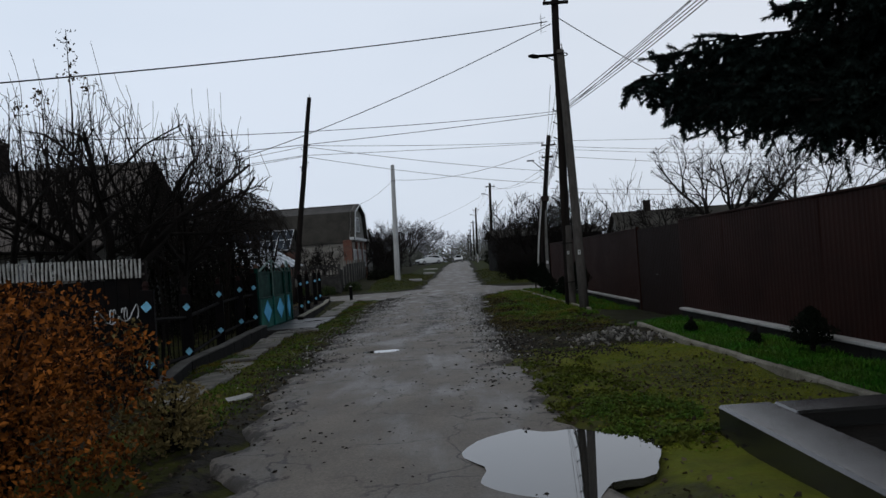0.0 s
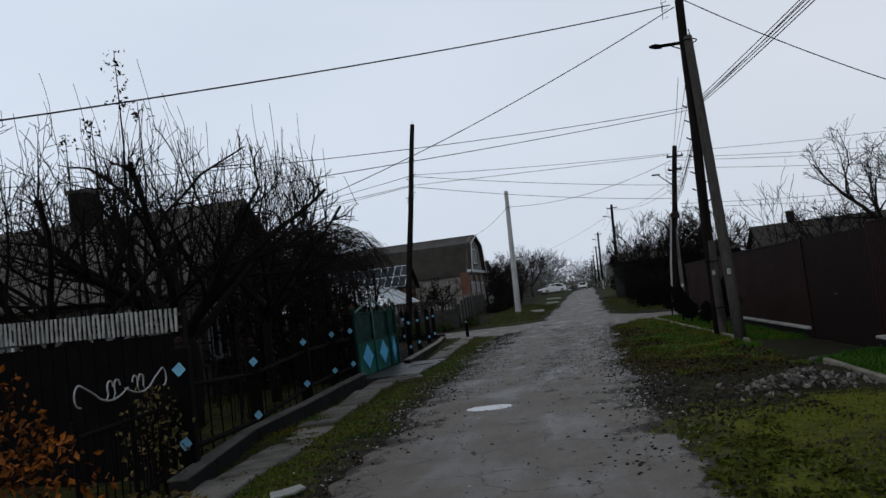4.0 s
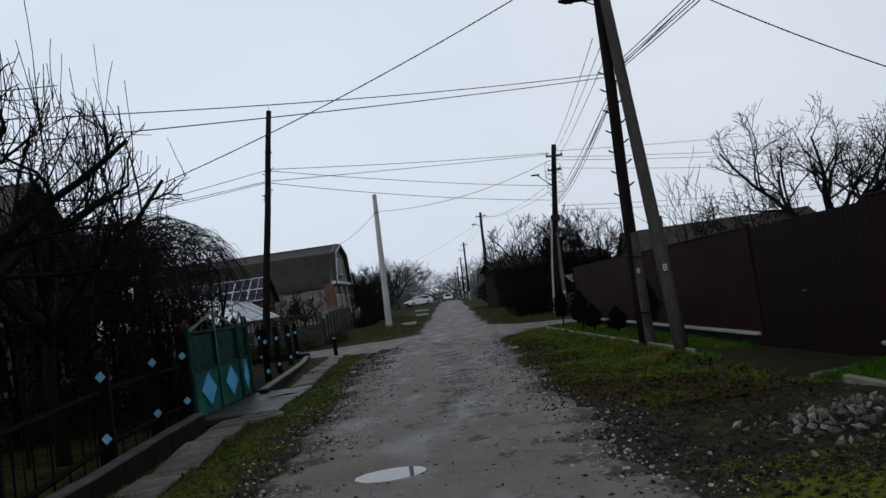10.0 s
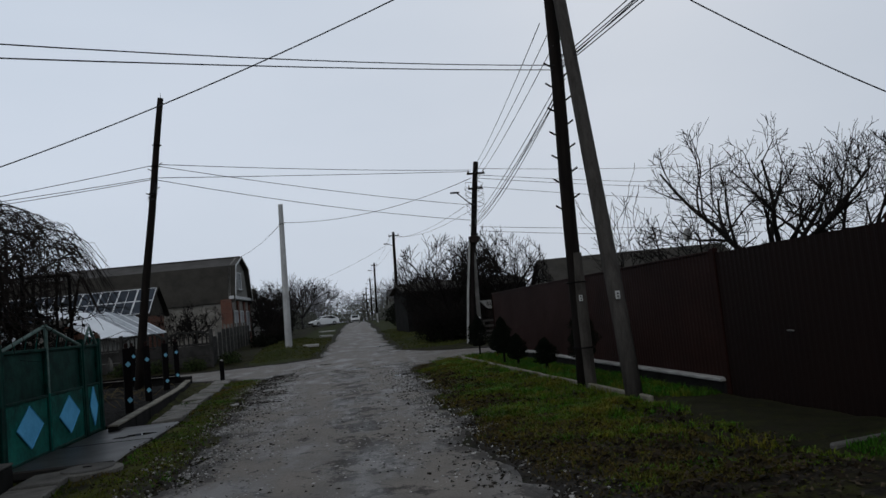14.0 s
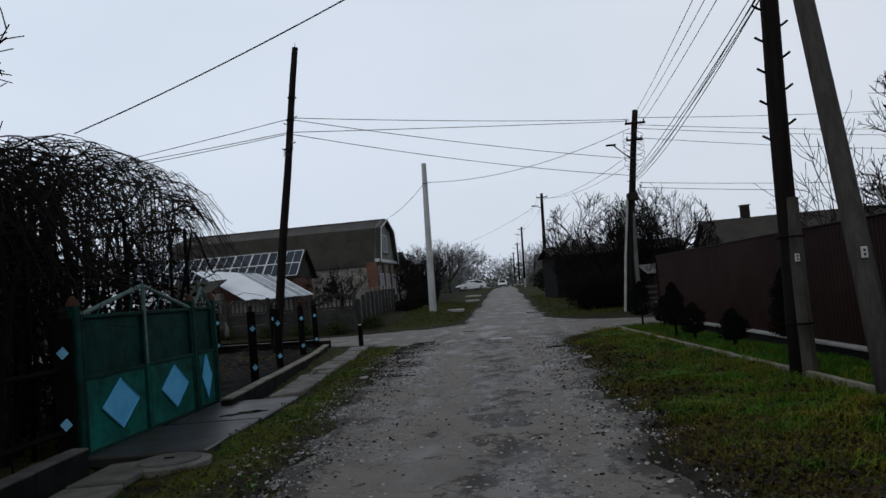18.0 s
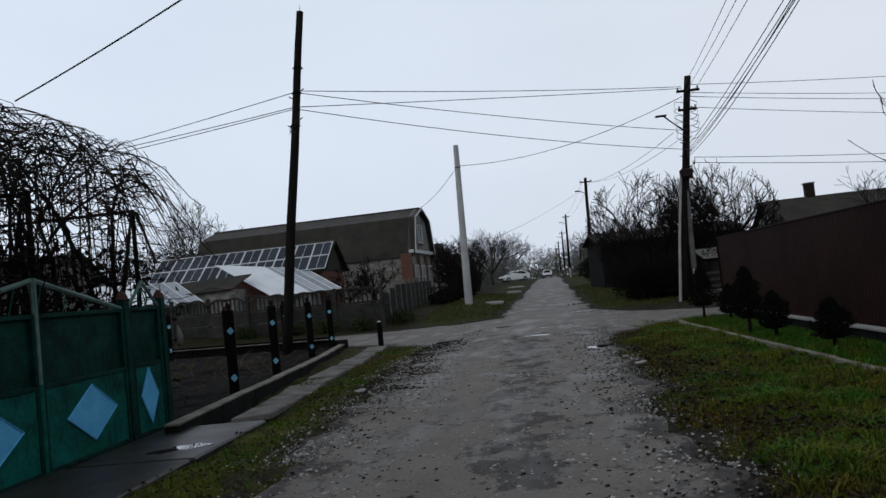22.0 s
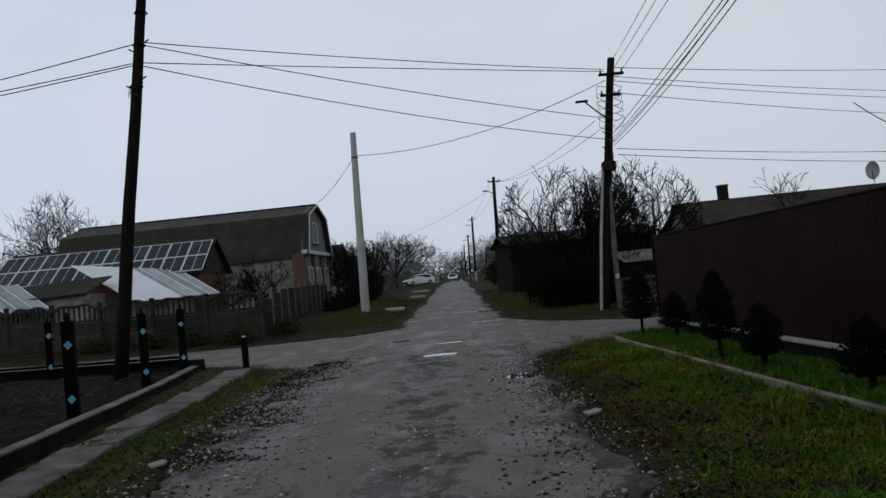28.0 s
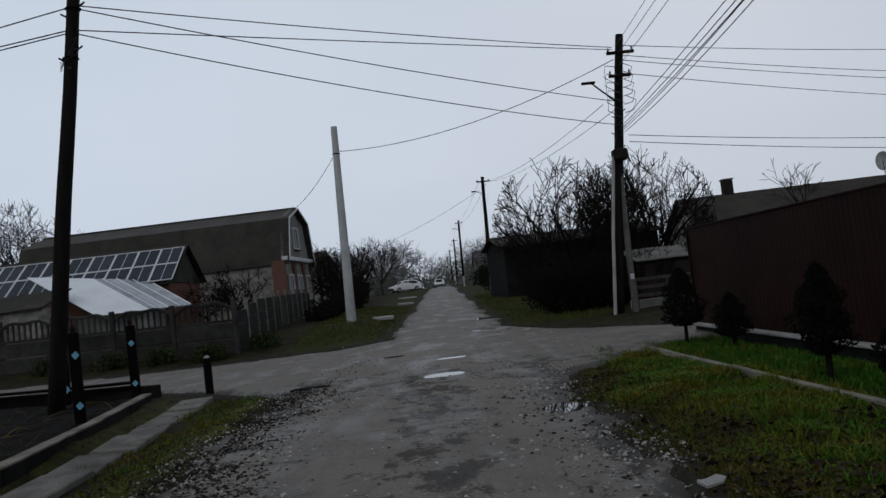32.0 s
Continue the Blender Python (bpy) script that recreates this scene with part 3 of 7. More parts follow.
# ---- ground, roads, water ----
def verge(gx, gy):
    """The uneven ground beside the lanes, and how far each place lies off them."""
    gz = height(gx, gy)
    rl, rr = np.interp(gy, *zip(*ROAD_L)), np.interp(gy, *zip(*ROAD_R))
    cn, cf = np.interp(gx, *zip(*CROSS_N)), np.interp(gx, *zip(*CROSS_F))
    off_main = np.maximum(rl - gx, gx - rr)
    off_cross = np.maximum(cn - gy, gy - cf)
    off = np.minimum(off_main, off_cross)
    rough = (grain2(gx, gy, 0.9, 3) - 0.5) * 0.07 + (grain2(gx, gy, 0.31, 4) - 0.5) * 0.045
    gz = gz + rough * step(0.0, 0.5, off) + 0.02 * step(0.05, 0.4, off)
    gz = np.where(off < 0, gz - 0.05, gz)
    px, py, rx, ry = PUDDLES[0]
    gz = gz - 0.10 * (1 - step(0.75, 1.45, np.hypot((gx - px) / rx, (gy - py) / ry)))
    dug = (gy > 23.7) & (gy < 35.4 - 0.27 * (gx + 6.0)) & (gx > -13.6) & (gx < np.interp(gy, [23.9, 27, 31, 35.4, 37.0], [-4.6, -4.83, -5.13, -5.68, -6.98]))
    gz = np.where(dug, gz - 0.16, gz)
    return gz, off_main, off_cross


def ground():
    def axis(parts):
        out = []
        for a, b, s in parts:
            out.extend(np.arange(a, b, s))
        return np.array(out + [parts[-1][1]])

    xs = axis([(-1500, -300, 300), (-300, -60, 40), (-60, -16, 4), (-16, -8, 0.8), (-8, 7, 0.13), (7, 14, 0.8), (14, 60, 4), (60, 300, 40), (300, 1500, 300)])
    ys = axis([(-300, -40, 52), (-40, -4, 4), (-4, 48, 0.17), (48, 70, 0.6), (70, 160, 4), (160, 400, 24), (400, 2400, 250)])
    gx, gy = np.meshgrid(xs, ys)
    gz, off_main, off_cross = verge(gx, gy)
    off = np.minimum(off_main, off_cross)
    n1, n2 = grain2(gx, gy, 1.6, 7), grain2(gx, gy, 0.5, 8)
    wob = (n1 - 0.5) * 0.8 + (n2 - 0.5) * 0.5
    grass, moss, mud = np.full(gx.shape, 0.30), np.full(gx.shape, 0.25), np.full(gx.shape, 0.05)
    right = (gx > 0.5) & (gy < 36)
    near = right & (gy < 11.6 + wob)
    moss = np.where(near & (gx < 3.6), 0.72, moss)
    grass = np.where(near & (gx < 3.6), 0.25, grass)
    rub = right & (gy >= 11.6 + wob) & (gy < 15 + wob) & (gx < 3.7)
    grass, moss, mud = np.where(rub, 0.20, grass), np.where(rub, 0.26, moss), np.where(rub, 0.30, mud)
    bare = right & (gx > 2.4) & (gx < 4.9) & (gy > 15.0 + wob) & (gy < 19.3 + wob)
    grass, moss = np.where(bare, 0.16, grass), np.where(bare, 0.10, moss)
    grey = np.exp(-(((gx - 2.7) / 0.7) ** 2 + ((gy - 8.6) / 1.6) ** 2))
    moss, mud = moss - 0.34 * grey * right, mud + 0.42 * grey * right
    mid = right & (gy >= 15 + wob) & (gy < 20 + wob) & (gx < 5)
    grass, moss = np.where(mid, 0.34, grass), np.where(mid, 0.20, moss)
    lawn = right & (gy >= 20 + wob)
    grass, moss = np.where(lawn, 0.52, grass), np.where(lawn, 0.34, moss)
    bed = right & (gx > 3.6) & ((gy < 15) | (gy > 19.5))
    grass = np.where(bed, 0.8, grass)
    left = (gx < 0) & (gy < 34)
    strip = left & (gx > -3.45)
    moss, grass, mud = np.where(strip, 0.40 + 0.14 * step(-2.5, -2.9, gx), moss), np.where(strip, 0.30 + 0.14 * step(-2.6, -3.1, gx), grass), np.where(strip, 0.1, mud)
    yard = left & (gx < -4.2)
    moss, grass, mud = np.where(yard, 0.34, moss), np.where(yard, 0.34, grass), np.where(yard, 0.0, mud)
    over = (gy > 43.5) & (off_main < 3.2)
    grass = np.where(over, 0.66, grass)
    edge = (off > -0.1) & (off < 0.45 + 0.5 * wob)
    mud = np.where(edge, 0.42, mud)
    grass, moss = np.where(edge, grass * 0.5, grass), np.where(edge, moss * 0.62, moss)
    ny, nx = gx.shape
    me = bpy.data.meshes.new("ground")
    idx = np.arange(ny * nx).reshape(ny, nx)
    quads = np.stack([idx[:-1, :-1], idx[:-1, 1:], idx[1:, 1:], idx[1:, :-1]], -1).reshape(-1, 4)
    me.from_pydata(np.stack([gx, gy, gz], -1).reshape(-1, 3).tolist(), [], quads.tolist())
    att = me.color_attributes.new("cover", "FLOAT_COLOR", "POINT")
    att.data.foreach_set("color", np.stack([grass, moss, mud, np.ones(gx.shape)], -1).reshape(-1).astype(np.float32))
    me.polygons.foreach_set("use_smooth", [True] * len(me.polygons))
    me.materials.append(M["ground"])
    tagged(new("ground", me), "muddy verge ground with moss, grass and leaf litter", "ground", kind="structure")


def edge_of(s, table, seed):
    """A ragged edge line along s."""
    s = np.asarray(s, float)
    e = np.interp(s, *zip(*table))
    return e + 0.42 * (grain2(s, s * 0 + 3.0 + seed, 0.9, seed) - 0.5) + 0.34 * (grain2(s, s * 0 + 9.0, 0.31, seed + 1) - 0.5)


def road_z(x, y, lift):
    """The worn surface of the lanes, with hollows where water stands."""
    z = height(x, y) + lift
    z = z + 0.022 * (grain2(x, y, 1.3, 31) - 0.5) + 0.009 * (grain2(x, y, 0.42, 32) - 0.5) + 0.002 * (grain2(x, y, 0.17, 33) - 0.5)
    for px, py, rx, ry in PUDDLES:
        d = np.hypot((x - px) / rx, (y - py) / ry)
        z = z - 0.042 * (1 - step(0.45, 1.5, d))
    return z


def ribbon(name, label, along, left, right, lift, cells, flip=False):
    """A worn carriageway between two edges, thinning out into the verge."""
    s = np.array(along, float)
    a, b = edge_of(s, left, 21), edge_of(s, right, 23)
    t = np.linspace(0, 1, cells + 1)
    g = a[:, None] + (b - a)[:, None] * t[None, :]
    ss = np.repeat(s[:, None], cells + 1, 1)
    x, y = (g, ss) if not flip else (ss, g)
    z = road_z(x, y, lift) + 0.018 * np.sin(math.pi * t)[None, :]
    z[:, 0] -= 0.05
    z[:, -1] -= 0.05
    idx = np.arange(z.size).reshape(z.shape)
    q = np.stack([idx[:-1, :-1], idx[:-1, 1:], idx[1:, 1:], idx[1:, :-1]], -1).reshape(-1, 4)
    if flip:
        q = q[:, ::-1]
    sh = Shape()
    sh.v, sh.f = np.stack([x, y, z], -1).reshape(-1, 3).tolist(), q.tolist()
    ob = sh.made(name, M["asphalt"], smooth=True)
    wide = np.abs(b - a)[:, None]
    rim = np.clip(1.0 - np.minimum(t, 1 - t)[None, :] * wide / 0.75, 0, 1) ** 1.3
    att = ob.data.color_attributes.new("edge", "FLOAT_COLOR", "POINT")
    att.data.foreach_set("color", np.stack([rim, rim, rim, np.ones(rim.shape)], -1).reshape(-1).astype(np.float32))
    return tagged(ob, label, "road", kind="structure")


ground()
ALONG = [-60, -40, -20, -10] + [-4 + 0.11 * i for i in range(455)] + [46.1 + 0.25 * i for i in range(55)] + [60 + 3 * i for i in range(40)] + [190, 220, 260, 320, 420]
ribbon("road", "narrow worn asphalt lane, wet and muddy", ALONG, ROAD_L, ROAD_R, 0.012, 34)
ACROSS = [-90, -70, -50, -35, -25, -18] + [-13 + 0.2 * i for i in range(135)] + [15, 20, 30, 45, 70, 90]
ribbon("cross_road", "worn asphalt side lane that crosses the first", ACROSS, CROSS_N, CROSS_F, 0.004, 30, flip=True)


def puddle(x, y, rx, ry, down=0.020, reach=1.45):
    """A level sheet of water; the hollow's own rim gives it its outline."""
    pts = [(x + reach * rx * (1 + 0.14 * math.sin(3.1 * q + x) + 0.08 * math.sin(7 * q)) * math.cos(q), y + reach * ry * (1 + 0.14 * math.sin(3.1 * q + x) + 0.08 * math.sin(7 * q)) * math.sin(q)) for q in [math.tau * i / 40 for i in range(40)]]
    z = float(height(x, y)) + 0.012 - down
    sh = Shape()
    sh.prism(pts, z - 0.05, z)
    tagged(sh.made("puddle", M["water"]), "still rain puddle that mirrors the grey sky", "puddle", group="puddles on the lane")


for k, p in enumerate(PUDDLES):
    puddle(*p, down=0.006 if k == 0 else 0.014, reach=1.05 if k == 0 else 1.2)


# ---- poles and wires ----
def spike(sh, p, d, r=0.017):
    """A hooked iron peg with its insulator's stem."""
    p, d = Vector(p), Vector(d)
    sh.tube([p, p + d * 0.6, p + d + Vector((0, 0, 0.05))], r, 5)


def insulator(parent, p):
    sh = Shape()
    x, y, z = p
    sh.tube([(x, y, z), (x, y, z + 0.03), (x, y, z + 0.05), (x, y, z + 0.09), (x, y, z + 0.11)], [0.018, 0.035, 0.022, 0.032, 0.012], 8)
    sh.made("insulator", M["porcelain"], parent)


def pole(label, base, tip, r0, r1, material, pegs=(), arms=(), caps=True):
    """A line pole. arms: (height, half width), pegs: heights."""
    o = Vector(base)
    root = thing("utility_pole", pose(*base), label, "utility pole")
    d = Vector(tip) - o
    sh = Shape()
    n = 10
    path = [d * (i / n) + Vector((0.010 * math.sin(i * 1.3), 0.008 * math.cos(i * 0.9), 0)) * (i > 0) for i in range(n + 1)]
    path[0] -= Vector((0, 0, 0.25))
    sh.tube(path, [r0 + (r1 - r0) * i / n for i in range(n + 1)], 12)
    sh.made("post", material, root, smooth=True)
    for k, h in enumerate(pegs):
        t = h / d.z
        for s in (-1, 1):
            pg = Shape()
            p = d * t + Vector((0, 0, 0.09 * s))
            spike(pg, p, (0.22 * s, 0, 0.02))
            pg.made("peg", M["iron"], root)
    for h, half in arms:
        t = h / d.z
        c = d * t
        ar = Shape()
        ar.box((c.x, c.y - 0.12, c.z), (2 * half, 0.07, 0.09))
        ar.made("crossarm", M["tarred"], root)
        for s in (-0.85, 0.85):
            insulator(root, (c.x + s * half, c.y - 0.12, c.z + 0.05))
    return root, d


# hanging lines of the crossing: heights at both ends, sag
WIRES_DP = [(7.27, 7.97, 0.08), (7.22, 6.31, 0.12), (6.82, 7.9, 0.02), (6.77, 5.6, 0.18)]
WIRES_R = [(8.05, 32.66, 55.0, 9.35), (7.75, 32.44, 55.0, 7.9), (7.6, 32.37, 55.0, 7.49), (7.2, 32.2, 55.0, 6.56), (5.3, 31.8, 55.0, 5.27), (5.1, 31.7, 55.0, 4.67)]


def wire(a, b, drop, r=0.011):
    sh = Shape()
    sh.tube([p - Vector(a) for p in sag(a, b, drop, 18)], r, 5)
    ob = sh.made("overhead_wire", M["cable"], smooth=True)
    ob.matrix_basis = pose(*a)
    tagged(ob, "thin dark overhead wire strung between poles", "wire", group="overhead wires")


# the strutted pole beside the brown fence
NB, NT = (3.50, 21.45, 0.0), (3.66, 21.25, 9.0)
np_, nd = pole("tarred timber line pole on a concrete stub with climbing pegs", NB, NT, 0.130, 0.10, M["tarred"],
               pegs=[3.16, 3.62, 4.04, 4.45, 4.87, 5.30, 5.66], arms=[(8.62, 0.36)])
sh = Shape()
sh.tube([(0.07, -0.16, -0.25), (0.07, -0.15, 1.0), (0.08, -0.13, 2.3)], [0.10, 0.098, 0.088], 8)
sh.made("concrete_stub", M["stubgrey"], np_, "grey concrete stub strapped to the pole")
for hz in (0.7, 1.8):
    sh = Shape()
    sh.tube([(0.035 + 0.165 * math.cos(a), -0.08 + 0.225 * math.sin(a), hz) for a in [math.tau * i / 16 for i in range(17)]], 0.012, 4)
    sh.made("wire_strap", M["iron"], np_)
sh = Shape()
sh.box((-0.28, -0.12, 7.18), (0.62, 0.10, 0.06)).tube([(0.06, -0.12, 7.02), (-0.24, -0.12, 7.17)], 0.015, 5)
sh.tube([(-0.70, -0.12, 7.20), (-0.56, -0.12, 7.19), (-0.40, -0.12, 7.16)], [0.03, 0.07, 0.05], 8)
sh.made("lamp_bracket", M["iron"], np_)
for q in range(3):
    Shape().tube([(0.16, -0.05, 7.0 + 0.1 * q), (0.30, -0.08, 7.05 + 0.12 * q), (0.28, -0.08, 7.3 + 0.1 * q), (0.16, -0.05, 7.25 + 0.1 * q)], 0.012, 4).made("wire_loop", M["cable"], np_)
    Shape().tube([(-0.14, -0.05, 7.9 + 0.2 * q), (-0.28, -0.06, 7.85 + 0.2 * q), (-0.24, -0.06, 8.2 + 0.1 * q)], 0.008, 4).made("wire_loop", M["cable"], np_)
sh = Shape()
sh.box((0.02, -0.27, 1.53), (0.06, 0.012, 0.10), b=0.004)
npl = sh.made("number_plate", M["sign"], np_, "small pale number plate")
for dz in (0.022, -0.022):
    Shape().box((0.02, -0.278, 1.53 + dz), (0.022, 0.006, 0.026), b=0.002).made("mark", M["iron"], npl)
strut = thing("pole_strut", pose(3.53, 19.30, 0), "grey leaning concrete strut that props the line pole", "pole strut")
sh = Shape()
SD = Vector((0.17, 1.87, 7.25))
sh.tube([SD * t - Vector((0, 0, 0.25 if t == 0 else 0)) for t in (0, 0.15, 0.3, 0.45, 0.6, 0.75, 0.9, 1.0)], [0.125, 0.124, 0.122, 0.119, 0.115, 0.111, 0.107, 0.104], 9)
sh.made("beam", M["greywood"], strut, smooth=True)
sh = Shape()
sh.box((0.0, 0.235, 1.52), (0.07, 0.012, 0.12), b=0.004)
npl = sh.made("number_plate", M["sign"], strut, "small pale number plate")
for dz in (0.022, -0.022):
    Shape().box((0.0, 0.227, 1.52 + dz), (0.022, 0.006, 0.026), b=0.002).made("mark", M["iron"], npl)
sh = Shape()
sh.tube([SD * 0.985 + Vector((0.2 * math.cos(a), 0.2 * math.sin(a) + 0.05, 0)) for a in [math.tau * i / 12 for i in range(13)]], 0.016, 4)
sh.made("clamp", M["iron"], strut)

# the dark pole of the left corner
dp_, dd = pole("slim dark timber line pole that leans to the lane", (-6.95, 34.36, 0.0), (-5.66, 34.36, 9.47), 0.15, 0.095, M["tarred"], pegs=[6.35, 7.15])
for hz, hx in ((6.3, 0), (7.2, 0), (7.9, 0)):
    sh = Shape()
    c = dd * (hz / dd.z)
    sh.tube([c + Vector((0.13 * math.cos(a), 0.13 * math.sin(a), 0)) for a in [math.tau * i / 12 for i in range(13)]], 0.018, 4)
    sh.made("clamp", M["iron"], dp_)
sh = Shape()
sh.tube([dd, dd + Vector((0.01, 0, 0.18))], [0.012, 0.008], 5)
sh.made("tip_pin", M["silver"], dp_)
c = dd * 0.665
for q in range(4):
    Shape().tube([c + Vector((0.08, -0.1, 0.1 * q)), c + Vector((0.2, -0.12, 0.1 * q + 0.05)), c + Vector((-0.15, -0.12, -0.1 - 0.05 * q)), c + Vector((0.05, -0.1, -0.2))], 0.007, 4).made("wire_loop", M["cable"], dp_)

# the corner pole over the crossing
PB, PT = (5.38, 43.0, -0.06), (6.50, 43.0, 8.35)
pp_, pd = pole("dark timber line pole with two crossarms and a lamp arm", PB, PT, 0.17, 0.12, M["tarred"], pegs=[4.9, 5.5, 6.0], arms=[(7.85, 0.42), (7.15, 0.34)])
sh = Shape()
sh.tube([(-0.17, -0.25, -0.2), (0.10, -0.22, 2.4), (0.42, -0.18, 4.75)], [0.055, 0.05, 0.045], 7)
sh.made("pale_strut", M["pale"], pp_, "thin pale concrete post beside the pole")
sh = Shape()
sh.tube([(0.52, -0.1, -0.2), (0.52, -0.1, 1.5), (0.60, -0.05, 4.6)], [0.10, 0.095, 0.08], 8)
sh.made("grey_strut", M["concrete"], pp_, "grey concrete stub behind the pole")
sh = Shape()
sh.box((0.50, -0.25, 1.15), (0.12, 0.015, 0.16), b=0.004)
sh.made("number_plate", M["sign"], pp_, "small white number plate")
sh = Shape()
sh.box((0.63, -0.14, 4.78), (0.44, 0.36, 0.34), b=0.05)
sh.made("fuse_box", M["soot"], pp_, "dark rusty fuse box on the pole")
sh = Shape()
sh.tube([(0.75, -0.15, 6.35), (0.3, -0.18, 6.75), (0.05, -0.2, 6.98)], 0.025, 6).box((-0.05, -0.2, 7.0), (0.42, 0.12, 0.07), b=0.02, m=pose(0, 0, 0))
sh.made("lamp_arm", M["iron"], pp_)
for q in range(5):
    a0 = Vector((0.85, -0.2, 7.4 - 0.25 * q))
    Shape().tube([a0, a0 + Vector((-0.35, -0.05, 0.05)), a0 + Vector((-0.42, -0.05, -0.3)), a0 + Vector((0, 0, -0.55))], 0.012, 4).made("wire_loop", M["cable"], pp_)
    Shape().tube([a0 + Vector((0.2, 0, 0.1)), a0 + Vector((0.45, -0.05, -0.05)), a0 + Vector((0.35, -0.05, -0.35)), a0 + Vector((0.1, 0, -0.4))], 0.012, 4).made("wire_loop", M["cable"], pp_)

# the bare concrete pole past the crossing
wp_ = thing("concrete_pole", pose(-3.20, 50.8, top(-3.2, 50.8)), "pale tapered concrete pole on the grassy bank", "utility pole")
sh = Shape()
sh.tube([(0, 0, -0.3), (0.05, 0, 2.5), (0.10, 0, 5.2), (0.16, 0, 7.85)], [0.20, 0.175, 0.15, 0.125], 8)
sh.made("post", M["polewhite"], wp_)
sh = Shape()
sh.tube([(0.14 + 0.15 * math.cos(a), 0.15 * math.sin(a), 6.75) for a in [math.tau * i / 12 for i in range(13)]], 0.02, 4)
sh.made("clamp", M["iron"], wp_)

# the row of poles that runs away down the lane
FAR = [(4.95, 77.0, 8.75, 0.3), (5.30, 118.0, 8.6, 0.25), (6.4, 156.0, 8.4, 0.2), (7.2, 196.0, 8.4, 0.2), (8.0, 236.0, 8.4, 0.2), (9.0, 276.0, 8.4, 0.2)]
for k, (fx, fy, fh, lean) in enumerate(FAR):
    zb = top(fx, fy)
    q_, qd = pole("dark timber line pole with a crossarm, far down the lane", (fx, fy, zb), (fx + lean, fy, zb + fh), 0.17, 0.12, M["tarred"], arms=[(fh - 0.35, 0.5)])
    q_["group"] = "line poles down the lane"
    sh = Shape()
    sh.tube([(0.02, -0.2, -0.2), (0.03, -0.2, 1.3)], 0.14, 7)
    sh.made("concrete_stub", M["pale"] if k < 2 else M["concrete"], q_, "pale concrete stub at the foot")
    sh = Shape()
    sh.tube([(lean * 0.85, -0.1, fh * 0.85), (lean * 0.85 - 0.6, -0.1, fh * 0.88)], 0.03, 5)
    sh.box((lean * 0.85 - 0.75, -0.1, fh * 0.88), (0.36, 0.14, 0.09))
    sh.made("lamp_arm", M["iron"], q_)

# wires: strutted pole
wire((3.40, 21.25, 8.13), (-13.5, 6.6, 3.37), 0.29, 0.014)
wire((3.50, 21.20, 8.05), (-8.05, 25.5, 5.14), 0.27, 0.013)
wire((3.74, 21.30, 8.22), (12.5, 19.9, 2.83), 0.40, 0.013)
wire((3.52, 21.2, 5.55), (-11.6, 12.6, 4.34), 0.27, 0.008)
wire((3.54, 21.3, 5.5), (-15.2, 7.5, 2.64), 0.24, 0.008)
for k, (x1, h1, h2, sg_) in enumerate([(3.25, 6.30, 8.04, 0.14), (3.40, 6.15, 7.75, 0.14), (3.45, 5.9, 7.40, 0.15), (3.50, 5.40, 5.65, 0.16), (3.52, 5.30, 5.52, 0.20), (3.46, 5.15, 5.45, 0.22), (3.52, 5.35, 5.38, 0.28), (3.50, 5.22, 5.30, 0.32)]):
    wire((x1 + (0.10 if k < 3 else 0.17), 21.2, h1), (6.35 if k < 3 else 6.12, 42.9, h2), sg_, 0.008 if k < 3 else 0.009)
for k, (h1, x2, z2, sg_) in enumerate([(5.50, 5.0, 5.42, 0.55), (5.56, 5.5, 5.75, 0.52), (5.60, 6.2, 6.2, 0.46), (5.66, 7.2, 6.9, 0.38), (5.52, 9.3, 8.3, 0.20), (8.68, 5.4, 8.6, 0.4), (8.68, 6.2, 8.6, 0.4)]):
    wire((3.66, 21.2, h1), (x2, -14.0, z2), sg_, 0.009 if k < 4 else 0.008)
# dark pole to the corner pole, and on to the sides
for h1, h2, s in WIRES_DP:
    wire((-6.95 + 1.29 * h1 / 9.47, 34.36, h1), (6.2, 42.9, h2), s, 0.012)
for h1, z2, s in ((7.24, 5.5, 0.25), (6.83, 6.55, 0.35), (6.78, 6.2, 0.35)):
    wire((-6.03, 34.36, h1), (-30.0, 38.0, z2), s, 0.012)
for h1, x2, y2, z2 in WIRES_R:
    wire((6.4, 43.0, h1), (x2, y2, z2), 0.25, 0.012)
wire((6.2, 42.9, 7.6), (-3.05, 50.8, 7.3), 0.55, 0.013)
wire((-3.05, 50.8, 7.3), (-7.2, 65.0, 6.95), 0.25, 0.013)
prev = (6.1, 43.0, 6.3)
for k, (fx, fy, fh, lean) in enumerate(FAR[:4]):
    zb = top(fx, fy)
    for s in (-0.35, 0.3):
        wire((prev[0] + s, prev[1], prev[2]), (fx + lean + s, fy, zb + fh - 0.4), 0.5, 0.010)
    prev = (fx + lean, fy, zb + fh - 0.4)
wire((4.9, 77.0, 8.3), (-6.5, 88, 5.0), 0.5, 0.012)


# ---- fences, gates and kerbs ----
def along(path, step_len):
    """Points every step_len along a line on the ground, with the way it runs there."""
    out, rest = [], 0.0
    for (x0, y0), (x1, y1) in zip(path, path[1:]):
        ln = math.hypot(x1 - x0, y1 - y0)
        s = rest
        while s < ln:
            t = s / ln
            out.append((x0 + (x1 - x0) * t, y0 + (y1 - y0) * t, math.degrees(math.atan2(y1 - y0, x1 - x0))))
            s += step_len
        rest = s - ln
    return out


